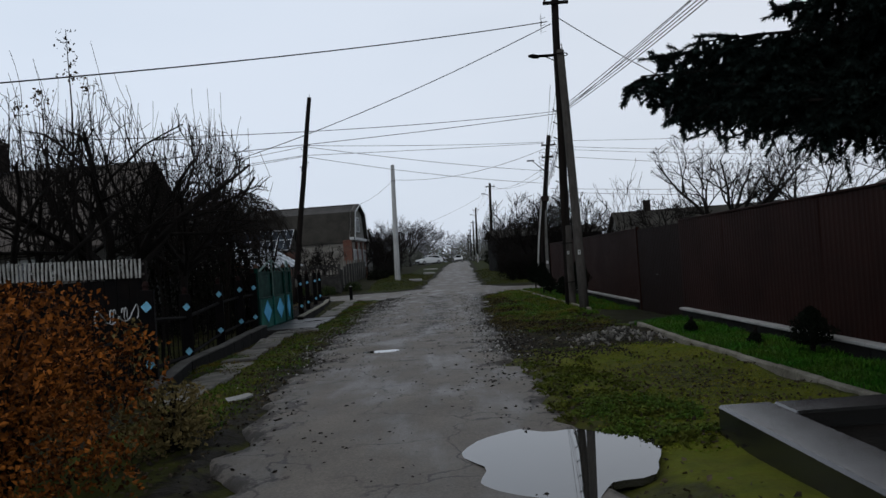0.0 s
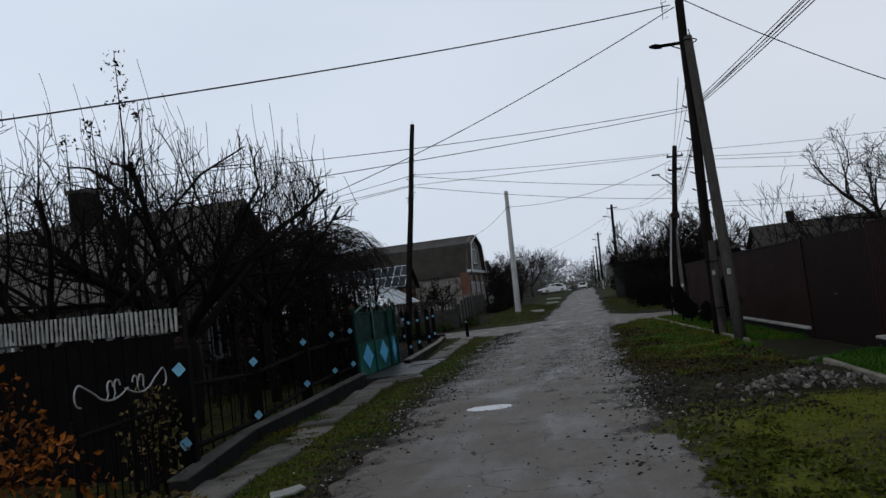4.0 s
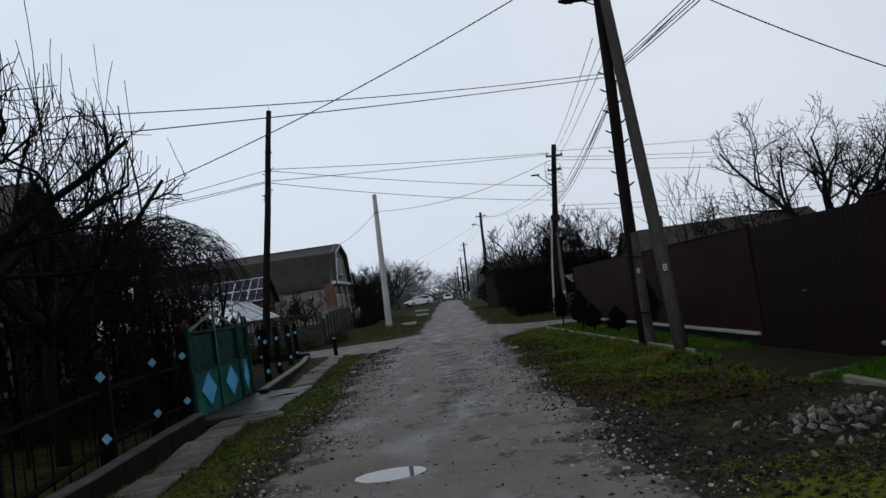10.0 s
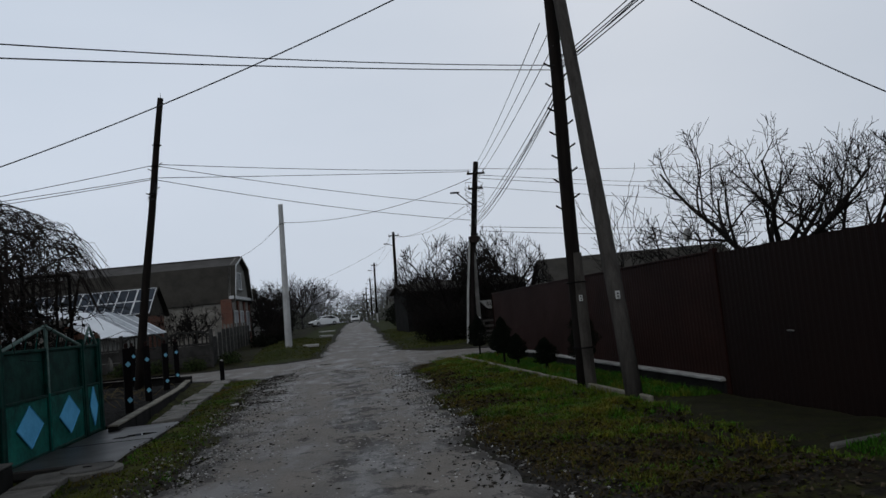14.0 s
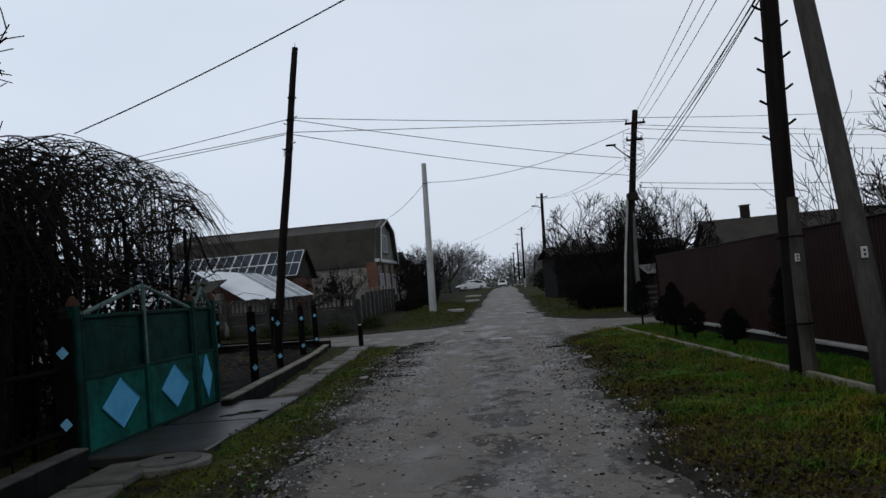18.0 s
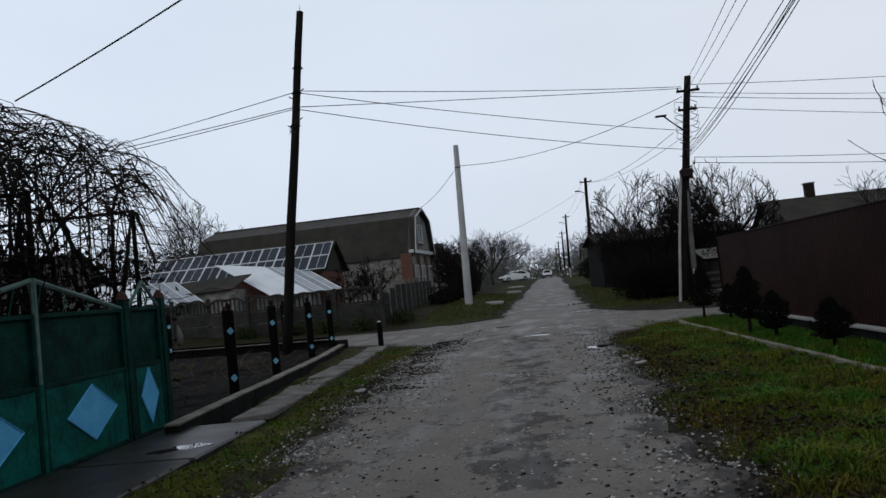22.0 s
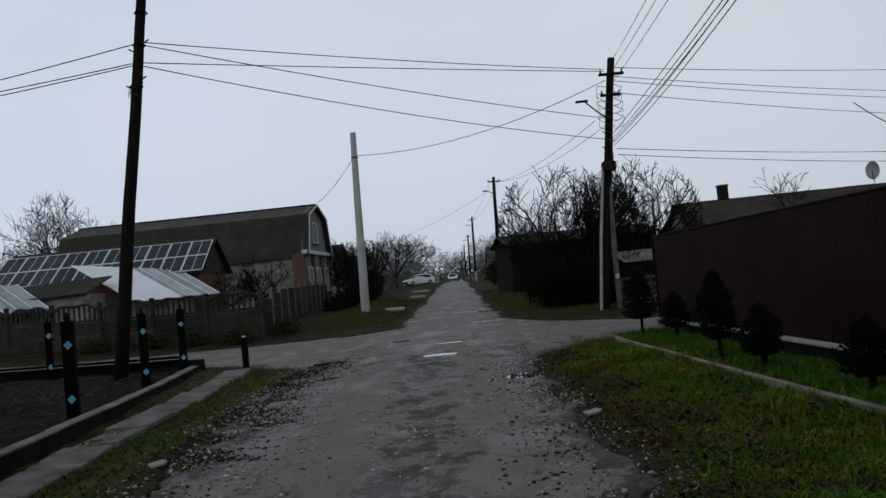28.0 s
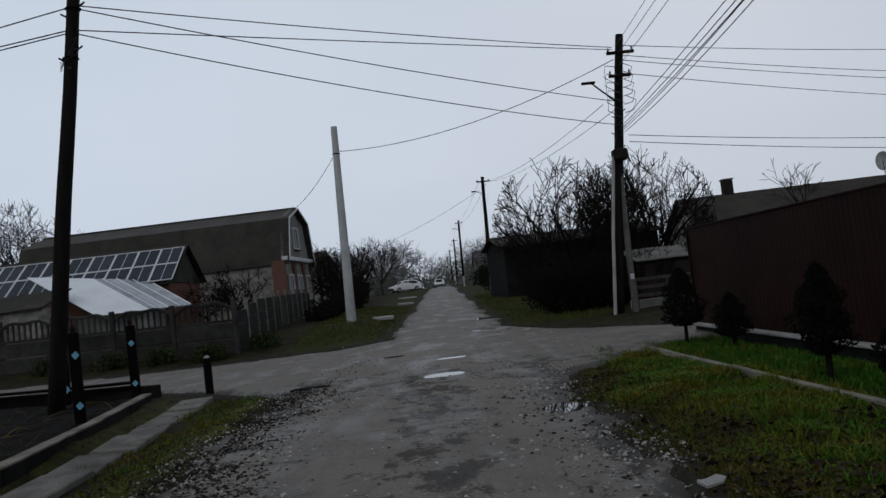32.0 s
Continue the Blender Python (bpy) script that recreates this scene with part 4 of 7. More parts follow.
def kerb(label, path, length, w, h, material, z=0.0, seed=1, gap=0.012, cap=None):
    """A run of kerb stones, each a piece."""
    root = thing("kerb", pose(path[0][0], path[0][1], 0), label, "kerb", kind="structure")
    r = random.Random(seed)
    base = Shape().box((0, 0, 0), (length - gap, w, h), b=0.018).made("kerb_stone", material, root)
    pts = along(path, length)
    # added lid: lit top over shaded face, put in as pale over dark
    lid = Shape().box((0, 0, h / 2 + 0.012), (length - gap, w + 0.012, 0.03), b=0.008).made("kerb_cap", cap, root, "kerb top paled as if lit from above") if cap else None
    for k, (x, y, a) in enumerate(pts):
        m = pose(x - path[0][0], y - path[0][1], lerp(y, RISE) + z + h / 2 - 0.10 + r.uniform(-0.005, 0.005), r.uniform(-1.5, 1.5), r.uniform(-0.25, 0.25), a + r.uniform(-0.4, 0.4))
        if k == 0:
            base.matrix_basis = m
        else:
            piece("kerb_stone", base, root, m)
        if lid and k == 0:
            lid.matrix_basis = m
        elif lid:
            piece("kerb_cap", lid, root, m)
    return root


def rhombus(parent, m, hw, hh, name="rhombus", material=None):
    """A raised diamond plate with a turned-up rim."""
    sh = Shape()
    sh.prism([(-hw, 0), (0, -hh), (hw, 0), (0, hh)], 0, 0.012, m)
    for a, b in (((-hw, 0), (0, -hh)), ((0, -hh), (hw, 0)), ((hw, 0), (0, hh)), ((0, hh), (-hw, 0))):
        w = min(0.018, hw * 0.2)
        sh.tube([m @ Vector((*a, 0.014)), m @ Vector((*b, 0.014))], w * 0.5, 4)
    return sh.made(name, material or M["blue"], parent)


def iron_post(x, y, h=1.42, squares=(1.10, 0.36), base=0.12, turn=0.0, w=0.14, ds=0.085, group="fence posts with blue squares"):
    """A dark iron fence post with small diamond plates and a ball on its head."""
    root = thing("fence_post", pose(x, y, top(x, y), 0, 0, turn), "black iron fence post with small pale blue diamond plates", "fence post", group)
    sh = Shape()
    sh.box((0, 0, h / 2 - 0.1), (w, w, h + 0.2), b=0.012)
    sh.made("shaft", M["iron"], root)
    sh = Shape()
    sh.tube([(0, 0, h), (0, 0, h + 0.02), (0, 0, h + 0.06), (0, 0, h + 0.10), (0, 0, h + 0.12)], [0.045, 0.035, 0.048, 0.036, 0.01], 10)
    sh.made("finial", M["rustball"], root, "small rust-red cap")
    for q in squares:
        rhombus(root, pose(0.012, -w / 2 - 0.004, q, 90, 6, 0), ds, ds * 1.12, "diamond_plate", M["paleblue"])
    return root


def iron_fence(posts, rails, bar_gap, h, label):
    """Rails and thin uprights between posts."""
    root = thing("iron_fence", pose(*posts[0], 0), label, "fence")
    ox, oy = posts[0]
    for (x0, y0), (x1, y1) in zip(posts, posts[1:]):
        for z in rails:
            sh = Shape()
            sh.tube([(x0 - ox, y0 - oy, top(x0, y0) + z), (x1 - ox, y1 - oy, top(x1, y1) + z)], 0.035 if h < 1 else 0.034, 6)
            sh.made("rail", M["iron"], root)
        n = max(2, int(math.hypot(x1 - x0, y1 - y0) / bar_gap))
        for i in range(1, n):
            t = i / n
            x, y = x0 + (x1 - x0) * t, y0 + (y1 - y0) * t
            sh = Shape()
            sh.tube([(x - ox, y - oy, top(x, y) + 0.1), (x - ox, y - oy, top(x, y) + h)], 0.010, 5)
            sh.made("bar", M["iron"], root)
    return root


# near garden front
LEFT_POSTS = [(-3.95, 9.9), (-4.45, 12.8), (-4.78, 15.8), (-4.92, 17.85), (-4.95, 19.35)]
for k, (x, y) in enumerate(LEFT_POSTS):
    iron_post(x, y, 1.40 if k < 4 else 1.55, squares=(1.18, 0.43), turn=14 + 9 * (k % 2), w=0.20 if k == 0 else 0.18, ds=0.062 if k == 0 else 0.056)
iron_fence(LEFT_POSTS, (0.35, 1.0), 0.42, 1.15, "low black iron garden fence with thin uprights")
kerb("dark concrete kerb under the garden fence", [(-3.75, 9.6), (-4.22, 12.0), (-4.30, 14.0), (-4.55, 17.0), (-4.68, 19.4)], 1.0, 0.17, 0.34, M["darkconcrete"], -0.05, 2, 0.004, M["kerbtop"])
LOW_POSTS = [(-4.95, 23.6), (-5.08, 26.2), (-5.34, 29.0), (-5.66, 32.5), (-5.95, 35.5)]
for k, (x, y) in enumerate(LOW_POSTS):
    iron_post(x, y, 1.42, (1.08, 0.32), turn=12 + 10 * (k % 2), w=0.16, ds=0.052)
SIDE_POSTS = [(-7.45, 35.9), (-9.6, 36.7), (-11.8, 37.4), (-14.0, 38.2)]
for x, y in SIDE_POSTS:
    iron_post(x, y, 1.42, (1.08, 0.32), turn=30, w=0.16, ds=0.06)
iron_fence([LOW_POSTS[-1]] + SIDE_POSTS, (0.25, 0.33), 3.0, 0.3, "low dark iron rail fence along the side lane")
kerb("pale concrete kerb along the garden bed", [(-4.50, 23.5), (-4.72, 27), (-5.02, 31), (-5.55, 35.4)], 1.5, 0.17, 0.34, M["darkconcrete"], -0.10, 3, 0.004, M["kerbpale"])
kerb("dark kerb along the side lane", [(-6.2, 35.7), (-14.0, 38.6)], 1.5, 0.16, 0.34, M["darkconcrete"], 0.0, 9)
stub = thing("short_post", pose(-4.42, 35.0, 0), "short dark iron post at the lane corner", "post")
Shape().tube([(0, 0, -0.1), (0.0, 0.0, 0.62), (0, 0, 0.66)], [0.075, 0.075, 0.055], 10).made("shaft", M["iron"], stub)
Shape().tube([(0, 0, 0.66), (0, 0, 0.70)], [0.055, 0.03], 10).made("cap", M["pale"], stub, "pale cap")

# scrolled wicket gate beside the orange bush
wick = thing("wicket_gate", pose(-3.62, 7.7, 0), "black iron wicket gate with silver scrollwork on top", "gate")
GD = Vector((-0.16, 1.0, 0)).normalized()


def on_gate(s, z):
    return GD * s + Vector((0, 0, z))


for s in (0.0, 1.0, 2.0):
    Shape().tube([on_gate(s, -0.05), on_gate(s, 0.98)], 0.025, 6).made("upright", M["iron"], wick)
for z in (0.2, 0.85):
    Shape().tube([on_gate(0, z), on_gate(2.0, z)], 0.02, 6).made("rail", M["iron"], wick)
for i in range(1, 14):
    Shape().tube([on_gate(i * 0.143, 0.2), on_gate(i * 0.143, 0.85)], 0.008, 4).made("bar", M["iron"], wick)


def curl(cs, cz, r0, turns, a0, sgn=1):
    return [on_gate(cs + r0 * (1 - 0.55 * i / 18) * math.cos(a0 + sgn * turns * math.tau * i / 18), cz + r0 * (1 - 0.55 * i / 18) * math.sin(a0 + sgn * turns * math.tau * i / 18)) for i in range(19)]


for s0, sg in ((1.28, 1), (0.62, -1)):
    bar = [(0.48, 0.09), (0.30, 0.02), (0.16, -0.05), (0.05, -0.075), (-0.06, -0.08), (-0.2, -0.06), (-0.36, -0.01)]
    Shape().tube([on_gate(s0 + sg * u, 1.14 + w) for u, w in bar], 0.0075, 5).made("scroll_bar", M["silver"], wick, "silver scroll")
    Shape().tube([on_gate(s0 + sg * (0.50 + 0.085 * math.sin(q)), 1.15 + 0.085 * math.cos(q)) for q in [-0.4 + 0.24 * i for i in range(16)]], 0.0075, 5).made("scroll", M["silver"], wick, "silver scroll")
    for u in (-0.02, -0.15):
        Shape().tube([on_gate(s0 + sg * (u + 0.055 * math.cos(q)), 1.165 + 0.055 * math.sin(q)) for q in [-0.2 + 0.30 * i for i in range(12)]], 0.0075, 5).made("scroll", M["silver"], wick, "silver scroll")
        Shape().tube([on_gate(s0 + sg * (u + 0.055), 1.155), on_gate(s0 + sg * (u + 0.045), 1.11), on_gate(s0 + sg * (u + 0.09), 1.066)], 0.007, 5).made("scroll_stem", M["silver"], wick, "silver scroll")

# white slatted screen on top of the dark yard wall
pk = thing("slatted_screen", pose(-4.15, 10.25, 0), "row of flaking white slats on a dark timber yard screen", "fence")
for z in (1.62, 1.76):
    Shape().box((-1.3, 0.02, z), (2.7, 0.02, 0.03)).made("rail", M["greywood"], pk)
first = None
for i in range(46):
    m = pose(-0.058 * i, 0, 1.70 + 0.0016 * i, 0, random.Random(i).uniform(-3, 3), 0)
    if first is None:
        first = Shape().box((0, 0, 0), (0.030, 0.014, 0.26), b=0.003).made("slat", M["whitewood"], pk)
        first.matrix_basis = m
    else:
        piece("slat", first, pk, m)
for i in range(16):
    Shape().box((-0.09 - 0.172 * i, 0.05, 0.78), (0.165, 0.025, 1.56), b=0.004).made("board", M["iron"], pk)
for x in (0.0, -1.35, -2.7):
    Shape().box((x, 0.11, 0.85), (0.09, 0.09, 1.9)).made("post", M["tarred"], pk)


# green sheet-iron gates with blue diamonds
def leaf(parent, y0, y1, peak, dia, hw, hh, lean=1):
    """One leaf in the plane x = 0: lower sheet, darker upper sheet, frame, diamond."""
    lf = Shape().box((0, (y0 + y1) / 2, 0.46), (0.012, y1 - y0 - 0.05, 0.82), b=0.003).made("lower_sheet", M["green"], parent, "weathered green lower sheet")
    Shape().box((-0.03, (y0 + y1) / 2, 1.20), (0.012, y1 - y0 - 0.05, 0.68), b=0.003).made("upper_sheet", M["darkgreen"], parent, "dark green upper sheet")
    for y in (y0 + 0.025, y1 - 0.025):
        Shape().box((0, y, 0.80), (0.045, 0.05, 1.55), b=0.006).made("stile", M["darkgreen"], parent)
    for z in (0.06, 0.87, 1.55):
        Shape().box((0.003, (y0 + y1) / 2, z), (0.040, y1 - y0 - 0.10, 0.045), b=0.006).made("frame_rail", M["darkgreen"], parent)
    rhombus(lf, pose(0.008, dia, 0.50, 90, 0, 90), hw, hh)


gg = thing("double_gate", pose(-4.85, 0, 0), "weathered green sheet-iron double gate with light blue diamonds", "gate")
leaf(gg, 19.5, 21.02, 1.9, 20.30, 0.45, 0.29)
leaf(gg, 21.06, 22.58, 1.9, 21.86, 0.45, 0.29)
for y0, y1, z0, z1 in ((19.52, 21.04, 1.57, 1.90), (21.04, 22.56, 1.90, 1.57)):
    Shape().tube([(0, y0, z0), (0, y1, z1)], 0.026, 6).made("truss_bar", M["palegreen"], gg, "faded silvery truss bar")
Shape().tube([(0.01, 21.04, 0.05), (0.01, 21.04, 0.90)], 0.03, 6).made("middle_stile", M["green"], gg)
Shape().tube([(0.01, 21.04, 0.90), (0.01, 21.04, 1.92)], 0.028, 6).made("middle_stile", M["palegreen"], gg, "faded upper stile")
for k in range(6):
    y = 19.9 + 0.4 * k
    zt = 1.57 + 0.33 * (1 - abs(y - 21.04) / 1.52)
    Shape().tube([(-0.01, y, 1.57), (-0.01, y + 0.1, zt)], 0.007, 4).made("truss_rod", M["green"], gg)
wg = thing("green_wicket", pose(-4.85, 0, 0), "narrow green sheet-iron wicket with one blue diamond", "gate")
leaf(wg, 22.72, 23.44, 1.9, 23.05, 0.20, 0.33)
for y0, y1, z0, z1 in ((22.72, 23.08, 1.57, 1.88), (23.08, 23.44, 1.88, 1.57)):
    Shape().tube([(0, y0, z0), (0, y1, z1)], 0.022, 6).made("truss_bar", M["palegreen"], wg)
Shape().tube([(0, 23.08 + 0.10 * math.cos(a), 1.67 + 0.10 * math.sin(a)) for a in [math.tau * i / 14 for i in range(15)]], 0.010, 5).made("ring", M["green"], wg)
for y in (19.42, 22.65, 23.52):
    gp = thing("gate_post", pose(-4.87, y, 0), "dark green square iron gate post", "gate post", "gate posts")
    Shape().box((0, 0, 0.80), (0.11, 0.11, 1.75), b=0.01).made("shaft", M["darkgreen"], gp)
    Shape().tube([(0, 0, 1.67), (0, 0, 1.72), (0, 0, 1.78)], [0.075, 0.06, 0.02], 8).made("cap", M["rust"], gp)
bag = thing("plastic_bag", pose(-4.70, 23.62, 1.18), "pale grey plastic bag tied to the gate post", "bag")
Shape().tube([(0, 0, 0.12), (0.01, 0, 0.08), (0.02, 0.01, -0.02), (0.02, 0, -0.12), (0, 0, -0.16)], [0.008, 0.026, 0.042, 0.046, 0.018], 9).made("sack", M["slab"], bag, smooth=True)


# brown profiled sheet fence
def profiled(w, h, pitch=0.118, depth=0.0035):
    """One ribbed sheet in the plane x = 0, from y = 0 to w."""
    sh = Shape()
    n = int(w / pitch)
    p = w / n
    ys = []
    for i in range(n):
        ys += [(i * p, 0), (i * p + p * 0.45, 0), (i * p + p * 0.55, depth), (i * p + p * 0.9, depth)]
    ys.append((w, 0))
    k = len(ys)
    for y, x in ys:
        sh.v += [(-x, y, 0), (-x, y, h), (-x + 0.003, y, 0), (-x + 0.003, y, h)]
    for i in range(k - 1):
        a, b = 4 * i, 4 * i + 4
        sh.f += [(a, a + 1, b + 1, b), (a + 2, b + 2, b + 3, a + 3), (a + 1, a + 3, b + 3, b + 1), (a, b, b + 2, a + 2)]
    return sh


def sheet_fence(x, y0, y1, z0, z1, label, plinth):
    root = thing("sheet_fence", pose(x, y0, 0), label, "fence")
    n = max(1, round((y1 - y0) / 1.15))
    w = (y1 - y0) / n
    base = profiled(w + 0.03, z1 - z0).made("sheet", M["brown"], root)
    base.matrix_basis = pose(0, 0, z0)
    r = random.Random(int(y0 * 10))
    for i in range(1, n):
        piece("sheet", base, root, pose(r.uniform(-0.004, 0.004), i * w, z0 + r.uniform(-0.006, 0.006), 0, r.uniform(-0.3, 0.3), 0))
    for i in range(0, n + 1, 2):
        Shape().box((0.05, i * w, (z0 + z1) / 2 - 0.1), (0.06, 0.06, z1 - z0 + 0.15)).made("post", M["darkbrown"], root)
    for z in (z0 + 0.3, z1 - 0.3):
        Shape().box((0.03, (y1 - y0) / 2, z), (0.02, y1 - y0, 0.04)).made("rail", M["darkbrown"], root)
    Shape().box((-0.002, (y1 - y0) / 2, z1 + 0.006), (0.05, y1 - y0, 0.03), b=0.005).made("capping", M["brown"], root)
    if plinth:
        pl = thing("plinth", pose(x, y0, 0), "pale concrete plinth under the brown fence", "plinth", kind="structure")
        m = max(1, round((y1 - y0) / 2.3))
        pw = (y1 - y0) / m
        for i in range(m):
            # dark blocks below, a thin paler strip on top
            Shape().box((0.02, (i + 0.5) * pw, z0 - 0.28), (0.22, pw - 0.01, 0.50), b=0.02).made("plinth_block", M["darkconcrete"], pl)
            Shape().box((-0.02, (i + 0.5) * pw, z0 - 0.005), (0.26, pw - 0.01, 0.05), b=0.012).made("plinth_cap", M["pale"], pl, "paler top strip of the plinth")
    return root


sheet_fence(5.06, 19.45, 35.6, 0.14, 2.02, "tall brown profiled sheet-metal fence on a concrete plinth", True)
sheet_fence(5.00, -12.0, 15.75, 0.20, 2.04, "tall brown profiled sheet-metal fence beside the grass bed", True)
sg = thing("sheet_gate", pose(5.02, 15.8, 0), "dark brown sheet-metal yard gate, closed", "gate")
gsh = profiled(1.82, 2.16)
g1 = gsh.made("gate_leaf", M["darkbrown"], sg)
g1.matrix_basis = pose(0.0, 0.02, -0.17)
g2 = piece("gate_leaf", g1, sg, pose(0.0, 1.84, -0.17))
for y in (0.0, 3.63):
    Shape().box((0.01, y, 0.92), (0.08, 0.14, 2.3)).made("gate_post", M["brown"], sg, "brown gate post")
Shape().box((-0.03, 1.90, 0.87), (0.03, 0.14, 0.025), b=0.008).made("handle", M["concrete"], sg, "small dull steel handle")
side = sheet_fence(5.06, 35.62, 35.62 + 14, 0.14, 2.0, "brown sheet-metal fence along the side lane", True)
side.matrix_basis = pose(5.06, 35.66, 0, 0, 0, -103)
for ob in list(bpy.data.objects):
    if ob.name.startswith("plinth") and ob.parent is None and abs(ob.matrix_basis.translation.y - 35.62) < 0.01:
        ob.matrix_basis = pose(5.06, 35.66, 0, 0, 0, -103)

# kerbs and the raised bed of the right verge
kerb("pale concrete kerb along the grass bed", [(3.72, 6.0), (3.60, 11.6), (3.68, 14.9)], 1.0, 0.09, 0.24, M["kerbpale"], -0.045, 4, 0.004)
kerb("pale concrete kerb at the end of the bed", [(4.15, 15.35), (4.9, 15.5)], 1.0, 0.08, 0.20, M["concrete"], -0.07, 6)
kerb("pale narrow kerb in the grass", [(3.58, 19.4), (3.42, 24.5), (3.30, 29), (3.22, 33.2)], 1.0, 0.062, 0.23, M["kerbpale"], -0.018, 5, 0.004)
bedwall = thing("raised_bed", pose(2.06, 5.9, 0), "low wet concrete wall round a dark earth bed", "raised bed")
Shape().box((0.21, -2.6, 0.06), (0.42, 5.2, 0.36), b=0.02).made("wall", M["bedwall"], bedwall)
Shape().box((1.68, -0.20, 0.06), (2.50, 0.40, 0.358), b=0.02).made("wall", M["bedwall"], bedwall)
Shape().box((1.68, -2.82, 0.0), (2.50, 4.80, 0.22), b=0.02).made("earth", M["soil"], bedwall, "black wet earth")

# stepping slabs of the left footpath
walk_ = thing("footpath", pose(-3.8, 9.0, 0), "row of worn wet concrete paving slabs, partly sunk", "footpath", kind="structure")
sl = Shape().box((0, 0, 0), (0.52, 1.0, 0.08), b=0.014).made("paving_slab", M["slab"], walk_)
first = True
for y0, y1, xa, xb, sd in ((9.2, 19.0, -3.35, -4.05, 1), (23.9, 33.4, -3.82, -4.22, 2)):
    r = random.Random(sd)
    y = y0
    while y < y1:
        t = (y - y0) / (y1 - y0)
        x = xa + (xb - xa) * t + r.uniform(-0.05, 0.05)
        m = pose(x + 3.8, y - 9.0, top(x, y) + 0.024 + r.uniform(-0.016, 0.012), r.uniform(-1.6, 1.6), r.uniform(-3, 3), r.uniform(-4, 4) + 3)
        if first:
            sl.matrix_basis, first = m, False
        else:
            piece("paving_slab", sl, walk_, m)
        y += r.uniform(1.005, 1.06)
apron = thing("gate_apron", pose(-4.1, 21.2, 0), "cracked wet concrete apron before the green gate", "pavement", kind="structure")
for k, (px, py, sx, sy) in enumerate(((-0.05, -0.95, 1.35, 1.9), (0.0, 1.0, 1.30, 1.95))):
    Shape().box((px, py, 0.0), (sx, sy, 0.12), b=0.02).made("concrete_field", M["wetconcrete"], apron)
Shape().prism([(0.34 + 0.20 * (1 + 0.25 * math.sin(3 * q)) * math.cos(q), 0.62 + 0.13 * (1 + 0.2 * math.cos(4 * q)) * math.sin(q)) for q in [math.tau * i / 22 for i in range(22)]], 0.05, 0.0635).made("water_film", M["water"], apron, "thin rain water in a hollow")
Shape().prism([(0.10 + 0.14 * (1 + 0.3 * math.sin(2 * q)) * math.cos(q), 0.46 + 0.10 * (1 + 0.3 * math.cos(5 * q)) * math.sin(q)) for q in [math.tau * i / 20 for i in range(20)]], 0.05, 0.0645).made("broken_patch", M["soil"], apron, "broken-out hole full of mud")
for k, (bx, by, sx, sy) in enumerate(((-2.35, 55.2, 1.3, 0.8), (-1.5, 74, 1.0, 0.9), (-1.6, 88, 1.4, 1.0))):
    fs = Shape().box((0, 0, 0), (sx, sy, 0.14), b=0.02).made("concrete_plate", M["pale"])
    fs.matrix_basis = pose(bx, by, top(bx, by) + 0.06, 2, 1, 12 * k)
    tagged(fs, "flat pale concrete plate lying in the grass", "concrete plate", "plates on the far verge")
mh = thing("manhole_cover", pose(-3.66, 18.85, top(-3.66, 18.85) + 0.05), "round grey concrete manhole ring and lid by the path", "manhole")
Shape().tube([(0, 0, -0.1), (0, 0, 0.0), (0, 0, 0.012)], [0.40, 0.40, 0.37], 28).made("ring", M["slab"], mh)
Shape().tube([(0, 0, 0.0), (0, 0, 0.026), (0, 0, 0.034)], [0.30, 0.30, 0.28], 28).made("lid", M["concrete"], mh)
Shape().tube([(-0.05, 0, 0.036), (0.05, 0, 0.036)], 0.012, 5).made("grip", M["iron"], mh)
# dug garden bed behind the low rail fence
gx_, gy_ = np.meshgrid(np.linspace(-13.5, -4.75, 74), np.linspace(23.9, 37.0, 92))
edge_x = np.interp(gy_, [23.9, 27, 31, 35.4, 37.0], [-4.62, -4.85, -5.15, -5.7, -7.0])
gx_ = -13.5 + (gx_ + 13.5) * (edge_x + 13.5) / 8.75
gz_ = height(gx_, gy_) + 0.05 + 0.09 * (grain2(gx_, gy_, 0.45, 91) - 0.5) + 0.06 * (grain2(gx_, gy_, 0.18, 92) - 0.5)
bs = Shape()
bs.v = np.stack([gx_, gy_, gz_], -1).reshape(-1, 3).tolist()
ii = np.arange(gx_.size).reshape(gx_.shape)
keep_q = (gy_[:-1, :-1] < 35.2 - 0.27 * (gx_[:-1, :-1] + 6.0)).reshape(-1)
bs.f = np.stack([ii[:-1, :-1], ii[:-1, 1:], ii[1:, 1:], ii[1:, :-1]], -1).reshape(-1, 4)[keep_q].tolist()
tagged(bs.made("garden_bed", M["soil"]), "freshly dug black garden soil behind the rail fence", "soil", kind="structure")
# dead stalks and leaves on the dug soil
rb = np.random.RandomState(17)
stalk = Shape()
for k in range(260):
    x, y = rb.uniform(-12.5, -5.6), rb.uniform(24.4, 34.2)
    z = float(height(x, y)) + 0.04
    a, ln = rb.rand() * 6.283, rb.uniform(0.12, 0.5)
    stalk.tube([(x, y, z), (x + 0.5 * ln * math.cos(a), y + 0.5 * ln * math.sin(a), z + 0.6 * ln * rb.rand()), (x + ln * math.cos(a), y + ln * math.sin(a), z + 0.8 * ln * rb.rand())], [0.006, 0.005, 0.003], 3, caps=False)
tagged(stalk.made("dead_stalks", M["straw"]), "dry pale stalks left lying on the dug bed", "stalks", kind="stuff")


